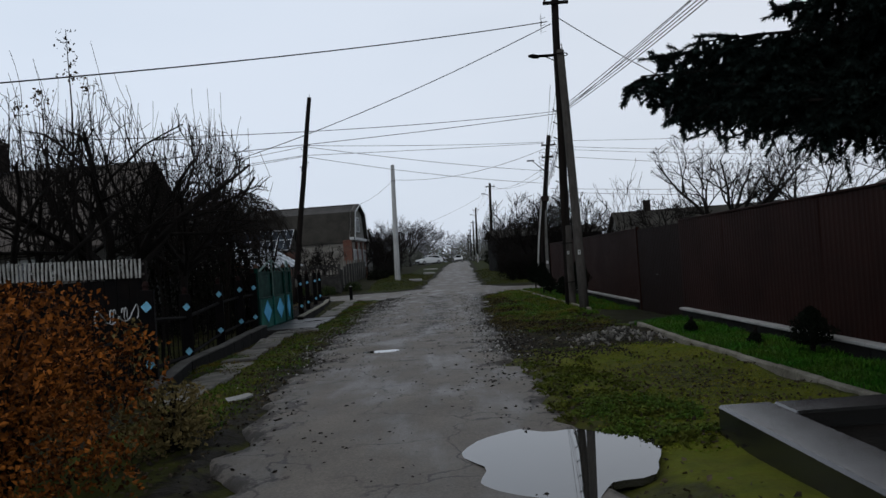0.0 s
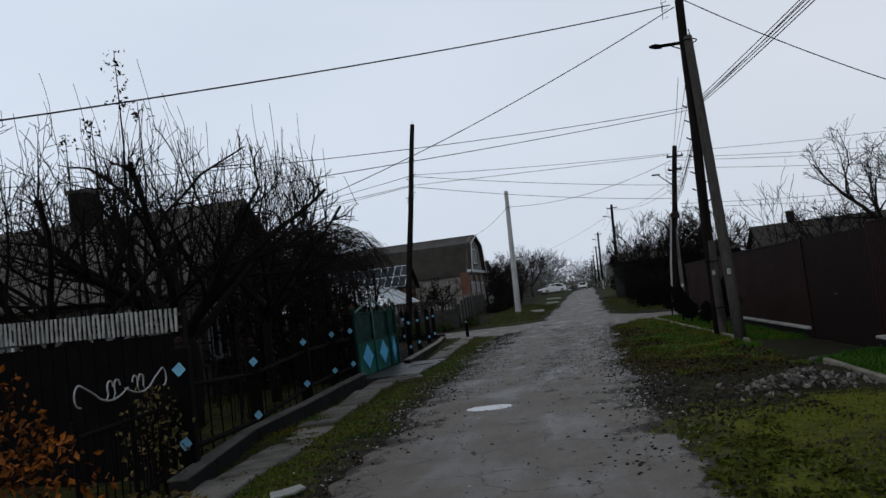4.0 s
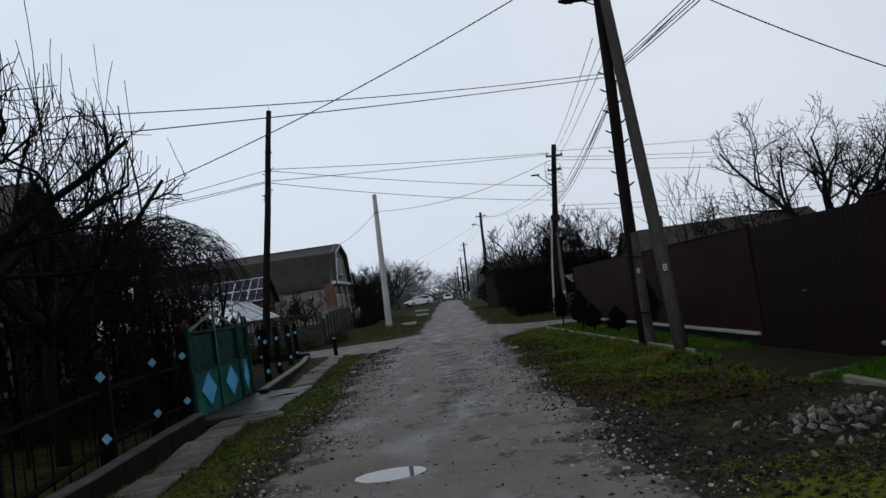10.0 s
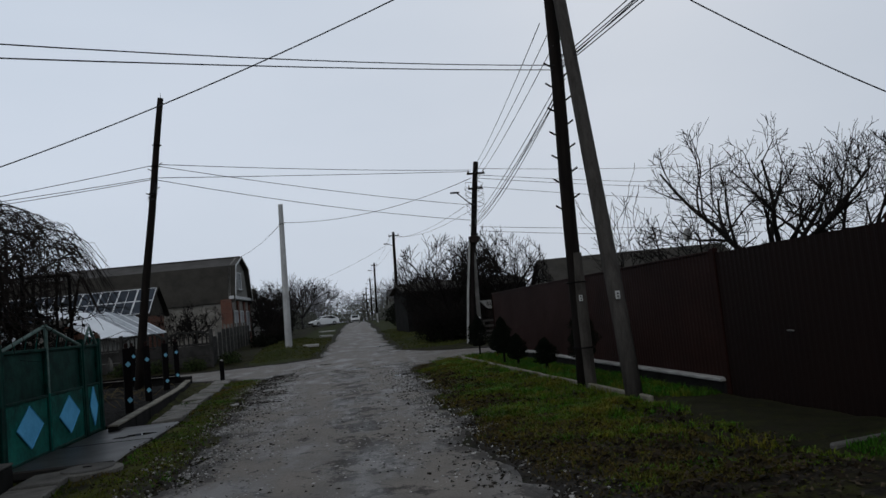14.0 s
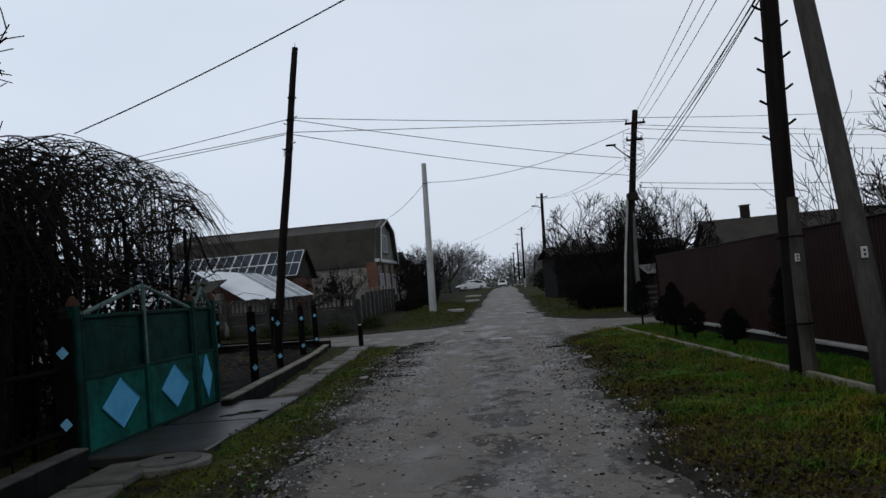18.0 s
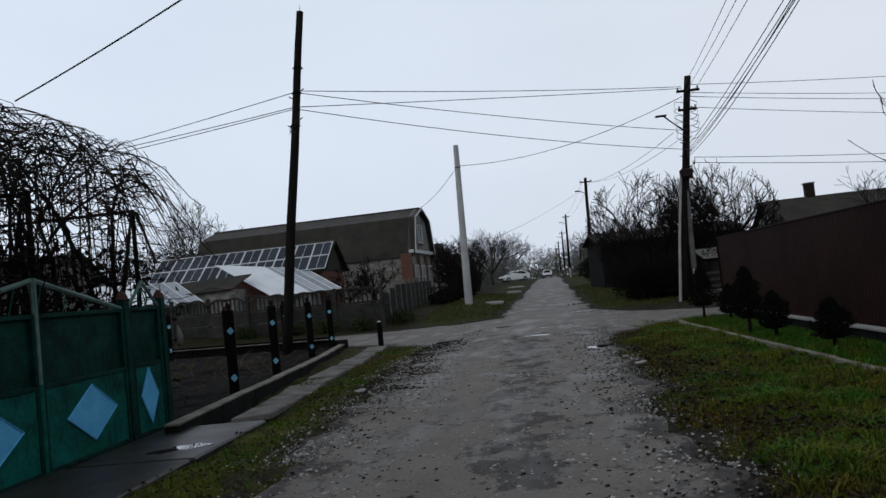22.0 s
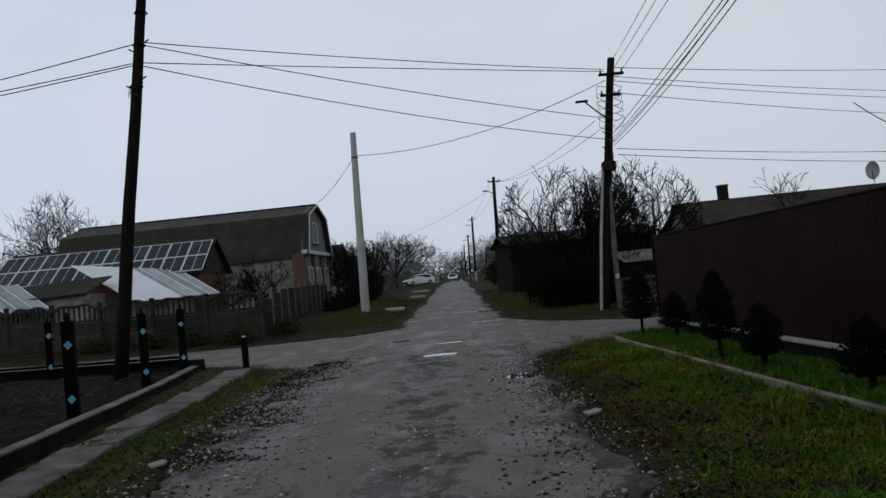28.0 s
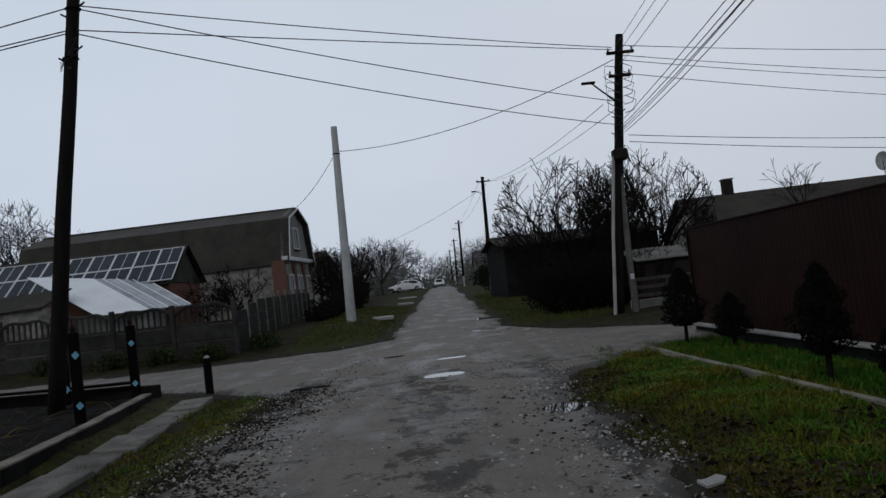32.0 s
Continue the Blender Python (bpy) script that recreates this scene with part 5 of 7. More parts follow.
# ---- buildings ----
def window(parent, m, w, h, bars=1):
    """A framed window with panes, in the plane y = 0 of m, facing -y."""
    fr = thing_part("window", parent)
    sh = Shape()
    for x in (-w / 2, w / 2):
        sh.box((x, 0, 0), (0.09, 0.09, h + 0.09), b=0.01, m=m)
    for z in (-h / 2, h / 2):
        sh.box((0, 0.002, z), (w, 0.08, 0.09), b=0.01, m=m)
    for i in range(1, bars + 1):
        sh.box((-w / 2 + w * i / (bars + 1), 0.004, 0), (0.06, 0.06, h), b=0.01, m=m)
    sh.made("frame", M["trim"], fr)
    Shape().box((0, 0.04, 0), (w, 0.02, h), b=0.002, m=m).made("pane", M["glass"], fr)
    Shape().box((0, -0.05, -h / 2 - 0.08), (w + 0.2, 0.2, 0.05), b=0.01, m=m).made("sill", M["concrete"], fr)


def thing_part(name, parent):
    ob = new(name)
    ob.empty_display_size = 0.1
    ob.parent = parent
    return ob


def roof_sheets(parent, a, b, c, d, n, thick, material, name="roof_sheet", lift=0.0):
    """A pitched field a-b (eave), d-c (ridge), cut into n overlapping sheets."""
    a, b, c, d = map(Vector, (a, b, c, d))
    for i in range(n):
        t0, t1 = i / n, (i + 1) / n
        up = Vector((0, 0, 0.008 * (i % 2) + lift))
        sh = Shape()
        sh.slab([a.lerp(b, t0) + up, a.lerp(b, t1) + up, d.lerp(c, t1) + up, d.lerp(c, t0) + up], thick)
        sh.made(name, material, parent)


# the long house with the broken-pitch roof, beyond the crossing
LH = thing("house", pose(-7.5, 61.4, 0.45, 0, 0, -4), "long whitewashed house with dark gambrel roof and red brick corners", "house")
L = 14.6
Shape().box((-L / 2, 3.2, 1.65), (L, 6.3, 3.5), b=0.02).made("wall", M["whitewall"], LH, "whitewashed brick wall")
gab = Shape()
gp_ = [(0.0, 3.42), (0.85, 5.75), (3.2, 6.50), (5.55, 5.75), (6.4, 3.42)]
gab.prism([(y, z) for y, z in gp_], -0.15, 0.0, pose(0.03, 0, 0, 90, 0, 90))
gab.made("gable", M["plaster"], LH, "pale boarded gable")
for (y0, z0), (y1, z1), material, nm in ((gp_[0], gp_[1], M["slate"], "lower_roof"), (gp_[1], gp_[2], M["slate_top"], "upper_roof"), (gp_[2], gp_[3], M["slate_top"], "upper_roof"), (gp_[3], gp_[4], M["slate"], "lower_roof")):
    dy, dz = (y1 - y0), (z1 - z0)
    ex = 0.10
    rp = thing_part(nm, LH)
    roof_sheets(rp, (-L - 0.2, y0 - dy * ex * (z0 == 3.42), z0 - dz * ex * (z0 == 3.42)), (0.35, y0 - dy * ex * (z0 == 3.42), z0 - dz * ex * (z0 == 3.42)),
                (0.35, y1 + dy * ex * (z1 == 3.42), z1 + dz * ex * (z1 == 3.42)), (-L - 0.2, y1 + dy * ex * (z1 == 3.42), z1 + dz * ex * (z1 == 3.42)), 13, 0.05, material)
    Shape().slab([(0.36, y0, z0 + 0.02), (0.40, y0, z0 + 0.02), (0.40, y1, z1 + 0.02), (0.36, y1, z1 + 0.02)], 0.10).made("verge_board", M["trim"], LH, "pale verge board")
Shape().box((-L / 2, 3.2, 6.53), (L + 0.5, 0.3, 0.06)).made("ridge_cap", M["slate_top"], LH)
for x, y in ((0.02, -0.02), (0.02, 6.42)):
    Shape().box((x - 0.28, y, 1.65), (0.70, 0.30, 3.5), b=0.01).made("brick_corner", M["redbrick"], LH, "red brick corner")
Shape().box((0.09, 2.1, 1.65), (0.10, 0.5, 3.3), b=0.01).made("brick_pier", M["redbrick"], LH)
Shape().box((0.09, 4.3, 1.65), (0.10, 0.5, 3.3), b=0.01).made("brick_pier", M["redbrick"], LH)
Shape().box((0.12, 3.2, 3.50), (0.30, 6.6, 0.22), b=0.02).made("band", M["trim"], LH, "white band under the gable")
window(LH, pose(0.10, 1.15, 1.9, 0, 0, 90), 1.0, 1.4)
window(LH, pose(0.10, 3.2, 1.9, 0, 0, 90), 1.0, 1.4)
window(LH, pose(0.10, 5.3, 1.9, 0, 0, 90), 1.0, 1.4)
window(LH, pose(0.08, 3.2, 4.75, 0, 0, 90), 1.1, 1.2)

# outbuilding whose roof carries the solar panels
SB = thing("outbuilding", pose(-16.2, 54.3, 0.3, 0, 0, -1), "low brick outbuilding with a pitched roof facing the lane", "building")
Shape().box((0, 2.2, 1.35), (9.8, 4.2, 2.8), b=0.02).made("wall", M["redbrick"], SB)
Shape().prism([(0.1, 2.75), (2.25, 4.45), (4.3, 2.75)], -4.95, 4.95, pose(0, 0, 0, 90, 0, 90)).made("gable", M["slate"], SB, "dark boarded gable")
for a, b, nm in (((-0.2, 2.72), (2.25, 4.52), "front_roof"), ((4.7, 2.72), (2.25, 4.52), "back_roof")):
    rp = thing_part(nm, SB)
    roof_sheets(rp, (-5.2, a[0], a[1]), (5.2, a[0], a[1]), (5.2, b[0], b[1]), (-5.2, b[0], b[1]), 9, 0.05, M["slate"])
SP = thing("solar_array", pose(-16.2, 54.05, 3.05, 36.4, 0, -1), "row of dark solar panels in pale frames on a pitched roof", "solar panels")
pw, ph = 1.04, 1.30
for i in range(10):
    for j in range(2):
        pn = Shape().box((-4.7 + i * pw, 0.66 + j * ph, 0.10), (pw - 0.05, ph - 0.05, 0.03), b=0.004).made("solar_panel", M["solar"], SP)
        fr = Shape()
        for s in (-1, 1):
            fr.box((-4.7 + i * pw + s * (pw / 2 - 0.022), 0.66 + j * ph, 0.11), (0.043, ph, 0.05), b=0.005)
            fr.box((-4.7 + i * pw, 0.66 + j * ph + s * (ph / 2 - 0.02), 0.112), (pw - 0.09, 0.04, 0.05), b=0.005)
        fr.box((-4.7 + i * pw, 0.66 + j * ph, 0.118), (0.025, ph - 0.08, 0.02), b=0.004)
        fr.made("panel_frame", M["alu"], pn, "pale aluminium frame")


def zinc_shed(label, corners, n, wall_box):
    """A shed under a ribbed zinc roof."""
    c = [Vector(p) for p in corners]
    o = (c[0] + c[1] + c[2] + c[3]) / 4
    o.z = top(o.x, o.y)
    root = thing("shed", pose(*o), label, "shed")
    rp = thing_part("roof", root)
    e, g = c[0].lerp(c[1], 0.55), c[3].lerp(c[2], 0.55)
    roof_sheets(rp, c[0] - o, e - o, g - o, c[3] - o, n // 2, 0.03, M["zinc"])
    roof_sheets(rp, e - o, c[1] - o, c[2] - o, g - o, n - n // 2, 0.03, M["zincdull"])
    for i in range(n // 2 + 1, n + 1):
        t = i / n
        Shape().tube([c[0].lerp(c[1], t) - o + Vector((0, 0, 0.02)), c[3].lerp(c[2], t) - o + Vector((0, 0, 0.02))], 0.025, 4).made("seam", M["zinc"], rp)
    x0, x1, y0, y1, z1 = wall_box
    Shape().box(((x0 + x1) / 2 - o.x, (y0 + y1) / 2 - o.y, z1 / 2), (x1 - x0, y1 - y0, z1), b=0.02).made("wall", M["plaster"], root, "dirty plastered wall")


zinc_shed("lean-to shed under a bright new zinc roof", [(-12.95, 50.5, 1.90), (-9.75, 52.0, 1.93), (-12.3, 54.4, 3.28), (-17.0, 53.5, 3.92)], 8, (-14.2, -11.2, 51.6, 53.2, 1.45))
zinc_shed("small shed under a bright zinc roof", [(-19.5, 48.0, 1.85), (-15.8, 49.0, 1.92), (-17.9, 50.5, 3.1), (-22.5, 50.2, 3.3)], 7, (-20.8, -17.8, 49.2, 50.4, 1.4))
ZS = thing("shed", pose(-16.2, 49.6, 0.2), "old shed with a sagging grey slate roof and white wall", "shed")
Shape().box((0, 1.2, 1.1), (3.2, 2.2, 2.2), b=0.02).made("wall", M["whitewall"], ZS)
roof_sheets(ZS, (-1.9, -0.1, 2.15), (1.7, -0.1, 2.25), (1.9, 2.0, 2.95), (-1.8, 2.0, 2.85), 4, 0.06, M["slate"])


# cast-concrete ornamental fence of the corner plot
def cast_panel(w):
    """Two solid boards and an arched openwork top."""
    low = Shape()
    for z in (0.28, 0.79):
        low.box((w / 2, 0, z), (w - 0.02, 0.06, 0.49), b=0.02)
    hi = Shape()
    n = 9
    hi.box((w / 2, 0, 1.09), (w - 0.02, 0.06, 0.09), b=0.01)
    arc = []
    for i in range(13):
        t = i / 12
        arc.append((w * t, 0, 1.50 + 0.20 * math.sin(math.pi * t) - 0.10 * math.cos(4 * math.pi * t) * 0.5))
    for a, b in zip(arc, arc[1:]):
        hi.tube([a, b], 0.055, 6)
    for i in range(1, n + 1):
        x = w * i / (n + 1)
        zt = float(np.interp(x, [p[0] for p in arc], [p[2] for p in arc]))
        hi.tube([(x, 0, 1.1), (x, 0, 1.18), (x, 0, 1.3), (x, 0, zt)], [0.05, 0.034, 0.032, 0.05], 6)
    return low, hi


def board_panel(w):
    """Three plain boards slotted one above another."""
    low, hi = Shape(), Shape()
    for k, z in enumerate((0.24, 0.70)):
        low.box((w / 2, 0.004 * k, z), (w - 0.02, 0.05, 0.45), b=0.012)
    hi.box((w / 2, 0, 1.16), (w - 0.02, 0.05, 0.45), b=0.012)
    return low, hi


def cast_fence(path, w, label, pillar_mat, plain=False):
    pts = along(path, w)
    root = thing("concrete_fence", pose(pts[0][0], pts[0][1], 0), label, "fence")
    ox, oy = pts[0][:2]
    lo, hi = board_panel(w) if plain else cast_panel(w)
    base = None
    for x, y, a in pts:
        m = pose(x - ox, y - oy, top(x, y), 0, 0, a)
        if base is None:
            base = [lo.made("solid_panel", M["boardconcrete" if plain else "fenceconcrete"], root), hi.made("top_board" if plain else "openwork_panel", M["boardconcrete" if plain else "fenceconcrete"], root), Shape().box((0, 0, 0.78 if plain else 0.85), (0.12 if plain else 0.15, 0.12 if plain else 0.15, 1.62 if plain else 1.8), b=0.02).made("pillar", pillar_mat, root)]
            for o in base:
                o.matrix_basis = m
        else:
            for o in base:
                piece(o.name.split(".")[0], o, root, m)


cast_fence([(-6.3, 45.0), (-13, 46.2), (-40, 54)], 2.1, "dark cast-concrete fence with arched openwork tops", M["fenceconcrete"])
cast_fence([(-6.3, 45.1), (-6.75, 64)], 1.75, "plain board fence of dark concrete with paler pillars", M["slab"], True)
tf = thing("timber_fence", pose(6.3, 44.0, 0), "grey timber rail fence with a low pale wall behind the pole", "fence")
for x in (0.0, 1.0, 2.0, 3.0):
    Shape().box((x, 0, 0.45), (0.09, 0.09, 1.1)).made("post", M["greywood"], tf)
for z in (0.45, 0.70, 0.95):
    Shape().box((1.5, -0.06, z), (3.1, 0.03, 0.10)).made("rail", M["greywood"], tf)
Shape().box((1.5, 0.4, 0.12), (3.2, 0.2, 0.36)).made("low_wall", M["plaster"], tf, "pale rendered low wall")
ps = thing("lean_to", pose(8.0, 45.8, 0), "small dark lean-to with a pale sheet roof edge", "shed")
Shape().box((0, 0.8, 0.75), (2.0, 1.6, 1.6)).made("wall", M["soot"], ps)
roof_sheets(ps, (-1.1, -0.15, 1.55), (1.1, -0.15, 1.55), (1.1, 1.8, 1.95), (-1.1, 1.8, 1.95), 3, 0.05, M["plaster"])

# the old cottage behind the fruit trees
CH = thing("cottage", pose(-8.3, 17.6, 0), "old single-storey cottage with a dark slate roof, behind bare trees", "house")
Shape().box((-5.2, 3.2, 1.3), (10.4, 6.2, 2.8), b=0.02).made("wall", M["oldwall"], CH, "grey plastered wall")
Shape().prism([(0.0, 2.65), (3.2, 4.72), (6.4, 2.65)], -0.2, 0.0, pose(0.0, 0, 0, 90, 0, 90)).made("gable", M["oldslate"], CH, "dark boarded gable")
for a, b, nm in (((-0.5, 2.42), (3.2, 4.80), "front_roof"), ((6.9, 2.42), (3.2, 4.80), "back_roof")):
    rp = thing_part(nm, CH)
    roof_sheets(rp, (-10.8, a[0], a[1]), (0.5, a[0], a[1]), (0.5, b[0], b[1]), (-10.8, b[0], b[1]), 10, 0.05, M["oldslate"])
ck = Shape().box((-3.9, 3.0, 5.05), (0.55, 0.55, 1.0), b=0.02).made("chimney", M["soot"], CH, "sooty brick chimney")
Shape().box((-3.9, 3.0, 5.58), (0.66, 0.66, 0.10), b=0.02).made("cap", M["concrete"], ck)
for x in (-1.4, -4.4, -7.4):
    window(CH, pose(x, 0.06, 1.55, 0, 0, 0), 1.0, 1.25)
window(CH, pose(0.05, 2.0, 1.55, 0, 0, 90), 0.9, 1.25)
window(CH, pose(0.05, 4.4, 1.55, 0, 0, 90), 0.9, 1.25)


def plain_house(name, label, m, w, d, eave, ridge, wall, roof, chimney=None, wins=()):
    h = thing(name, m, label, "house")
    Shape().box((0, 0, eave / 2), (w, d, eave), b=0.02).made("wall", wall, h)
    Shape().prism([(-d / 2, eave), (0, ridge - 0.08), (d / 2, eave)], -w / 2, w / 2, pose(0, 0, 0, 90, 0, 90)).made("gable", wall, h)
    sl_ = (ridge - eave) / (d / 2)
    for s in (-1, 1):
        rp = thing_part("roof", h)
        e = (d / 2 + 0.4) * s
        roof_sheets(rp, (-w / 2 - 0.3, e, eave - 0.4 * sl_ + 0.06), (w / 2 + 0.3, e, eave - 0.4 * sl_ + 0.06), (w / 2 + 0.3, 0, ridge + 0.06), (-w / 2 - 0.3, 0, ridge + 0.06), max(4, int(w / 1.2)), 0.05, roof)
    if chimney is not None:
        c = Shape().box((chimney, 0.2, ridge + 0.3), (0.5, 0.5, 1.1), b=0.02).made("chimney", M["soot"], h, "dark brick chimney")
        Shape().box((chimney, 0.2, ridge + 0.88), (0.6, 0.6, 0.08), b=0.02).made("cap", M["concrete"], c)
    for x in wins:
        window(h, pose(x, -d / 2 - 0.02, eave * 0.58, 0, 0, 0), 1.0, 1.2)
    return h


plain_house("house", "long low house with a grey slate roof behind the brown fence", pose(20.5, 60.0, 0, 0, 0, -4), 13.0, 7.0, 2.6, 4.45, M["plaster"], M["slate"], -3.9, (-4.8, -2.2, 1.0, 4.0))
plain_house("house", "grey-roofed house behind the sheet fence", pose(14.0, 13.5, 0, 0, 0, 84), 9.0, 7.0, 2.7, 4.3, M["plaster"], M["slate"], None, (-2, 2))
plain_house("house", "dark low building with a flat-pitched roof by the far lane", pose(8.8, 66.0, top(9, 66), 0, 0, 4), 9.0, 6.0, 2.9, 3.5, M["darkconcrete"], M["slate"], None, ())
plain_house("house", "small far house among hazy trees", pose(14.0, 150.0, top(14, 150), 0, 0, 0), 9.0, 8.0, 3.0, 5.5, M["plaster"], M["slate"], 1.5, (-2, 2))
plain_house("house", "small far house behind the bare trees", pose(-14.0, 96.0, top(-14, 96), 0, 0, 0), 9.0, 8.0, 3.0, 5.4, M["plaster"], M["slate"], 1.5, (-2, 2))
plain_house("house", "grey-roofed house at the edge of the side lane", pose(-34.0, 60.0, top(-34, 60), 0, 0, 0), 10.0, 8.0, 3.0, 5.4, M["plaster"], M["slate"], 1.5, (-2, 2))
dish = thing("satellite_dish", pose(25.2, 60.2, 4.2), "round pale satellite dish on a house roof", "satellite dish")
ds = Shape()
rings = [(0.0, 0.0), (0.21, 0.015), (0.37, 0.05), (0.52, 0.11)]
for i, (r0, z0) in enumerate(rings[1:]):
    for j in range(20):
        a = math.tau * j / 20
        ds.v.append((r0 * math.cos(a) * 0.8, -z0, r0 * math.sin(a)))
ds.v.append((0, 0, 0))
for i in range(2):
    for j in range(20):
        j2 = (j + 1) % 20
        ds.f.append((20 * i + j, 20 * i + j2, 20 * i + 20 + j2, 20 * i + 20 + j))
for j in range(20):
    ds.f.append((60, (j + 1) % 20, j))
do = ds.made("bowl", M["pale"], dish, smooth=True)
do.matrix_basis = pose(0, 0, 1.15, 0, 0, -62)
Shape().tube([(0, 0, -0.1), (0, 0.08, 0.9), (0, 0.05, 1.15)], 0.03, 6).made("mast", M["alu"], dish)
Shape().tube([(-0.1, -0.1, 0.55), (-0.35, -0.45, 0.9), (-0.42, -0.55, 1.1)], 0.02, 5).made("arm", M["iron"], dish)


# ---- cars ----
def car(m, label, paint):
    """A hatchback about 4.2 m long; nose towards -y."""
    root = thing("car", m, label, "car")
    prof = [(-2.1, 0.35), (-2.12, 0.60), (-1.95, 0.78), (-1.15, 0.92), (-0.45, 1.40), (0.0, 1.47), (0.9, 1.45), (1.55, 1.30), (1.95, 0.98), (2.08, 0.85), (2.1, 0.40), (1.8, 0.25), (-1.8, 0.25)]
    b = Shape()
    n = len(prof)
    for s, inset in ((-0.82, 0.0), (-0.78, 0.0), (0.78, 0.0), (0.82, 0.0)):
        for y, z in prof:
            k = 1.0 - (0.16 if z > 1.1 else 0.0)
            e = 0.96 if abs(s) > 0.8 else 1.0
            b.v.append((s * k, y * e, 0.3 + (z - 0.3) * (e if abs(s) > 0.8 else 1)))
    for i in range(3):
        for j in range(n):
            j2 = (j + 1) % n
            b.f.append((i * n + j, i * n + j2, (i + 1) * n + j2, (i + 1) * n + j))
    b.f.append(tuple(range(n)))
    b.f.append(tuple(range(3 * n, 4 * n))[::-1])
    b.made("body", paint, root)
    for s in (-1, 1):
        g = Shape()
        g.prism([(-0.98, 0.97), (-0.42, 1.34), (0.12, 1.38), (0.12, 0.95)], 0, 0.012, Matrix(((0, 0, s, s * 0.735), (1, 0, 0, 0), (0, 1, 0, 0), (0, 0, 0, 1))))
        g.prism([(0.20, 0.95), (0.20, 1.38), (0.9, 1.36), (1.45, 1.22), (1.6, 0.98)], 0, 0.012, Matrix(((0, 0, s, s * 0.735), (1, 0, 0, 0), (0, 1, 0, 0), (0, 0, 0, 1))))
        g.made("side_window", M["glass"], root)
        Shape().box((s * 0.6, -2.06, 0.68), (0.32, 0.10, 0.14), b=0.03).made("headlight", M["alu"], root)
        Shape().box((s * 0.66, 2.04, 0.88), (0.16, 0.10, 0.28), b=0.03).made("tail_light", M["redlamp"], root)
        Shape().box((s * 0.90, -0.75, 1.0), (0.16, 0.08, 0.12), b=0.03).made("mirror", paint, root)
        for y in (-1.3, 1.3):
            w = Shape().tube([(s * 0.70, y, 0.31), (s * 0.72, y, 0.31), (s * 0.84, y, 0.31), (s * 0.86, y, 0.31)], [0.27, 0.31, 0.31, 0.27], 20).made("wheel", M["rubber"], root)
            Shape().tube([(s * 0.855, y, 0.31), (s * 0.87, y, 0.31)], [0.19, 0.17], 14).made("rim", M["rim"], w)
    Shape().slab([(-0.60, -1.10, 0.99), (0.60, -1.10, 0.99), (0.56, -0.50, 1.40), (-0.56, -0.50, 1.40)], 0.03).made("windscreen", M["glass"], root)
    Shape().slab([(0.58, 1.98, 1.02), (-0.58, 1.98, 1.02), (-0.54, 1.62, 1.30), (0.54, 1.62, 1.30)], 0.03).made("rear_window", M["glass"], root)
    Shape().box((0, 2.09, 0.50), (1.5, 0.12, 0.22), b=0.04).made("bumper", M["rubber"], root)
    Shape().box((0, -2.10, 0.46), (1.5, 0.12, 0.22), b=0.04).made("bumper", M["rubber"], root)
    Shape().box((0, 2.12, 0.74), (0.5, 0.03, 0.11), b=0.004).made("number_plate", M["sign"], root)


car(pose(-2.35, 121.0, top(-2.35, 121) + 0.22, 0, 0, -62), "white hatchback parked half on the grass verge", M["carwhite"])
car(pose(3.0, 152.0, top(3.0, 152) + 0.02, 0, 0, -2), "white car standing far down the lane", M["carwhite"])


# ---- trees and plants ----
def limb(sh, r, p, d, length, rad, depth, kink, up, kids, shrink, tips=None, sides=(7, 5, 4, 3, 3), thin=0.0022, env=None):
    """A branch with its own branches, all in one mesh; env: middle and radii of the crown that it stays within."""
    n = 6 if depth < 2 else 4 if depth < 3 or not kids else 3
    path, radii = [p.copy()], [rad]
    for i in range(n):
        d = (d + Vector((r.gauss(0, kink), r.gauss(0, kink), r.gauss(0, kink * 0.7) + up))).normalized()
        q = p + d * (length / n)
        if env and sum(((q[j] - env[j]) / env[j + 3]) ** 2 for j in range(3)) > 1.0 and i > 0:
            break
        p = q
        path.append(p.copy())
        radii.append(max(thin, rad * (1 - 0.76 * (i + 1) / n)))
    n = len(path) - 1
    sh.tube(path, radii, sides[min(depth, 4)], caps=False)
    if tips is not None:
        tips.append(path[-1])
    if depth >= len(kids):
        return
    turn = r.random() * math.tau
    for k in range(kids[depth]):
        t = 0.22 + 0.78 * (k + r.random()) / kids[depth]
        i = min(n - 1, int(t * n))
        q = path[i].lerp(path[i + 1], t * n - i)
        g = (path[i + 1] - path[i]).normalized()
        a = g.cross(Vector((0, 0, 1)) if abs(g.z) < 0.9 else Vector((1, 0, 0))).normalized()
        turn += 2.4 + r.gauss(0, 0.4)
        ax = a * math.cos(turn) + g.cross(a) * math.sin(turn)
        ang = r.uniform(0.5, 1.05)
        nd = (g * math.cos(ang) + ax * math.sin(ang) + Vector((0, 0, 0.12))).normalized()
        limb(sh, r, q, nd, length * shrink * (0.65 + 0.6 * r.random()) * (1.2 - 0.55 * t), max(thin * 1.25, radii[i] * 0.56), depth + 1, kink, up, kids, shrink, tips, sides, thin, env)


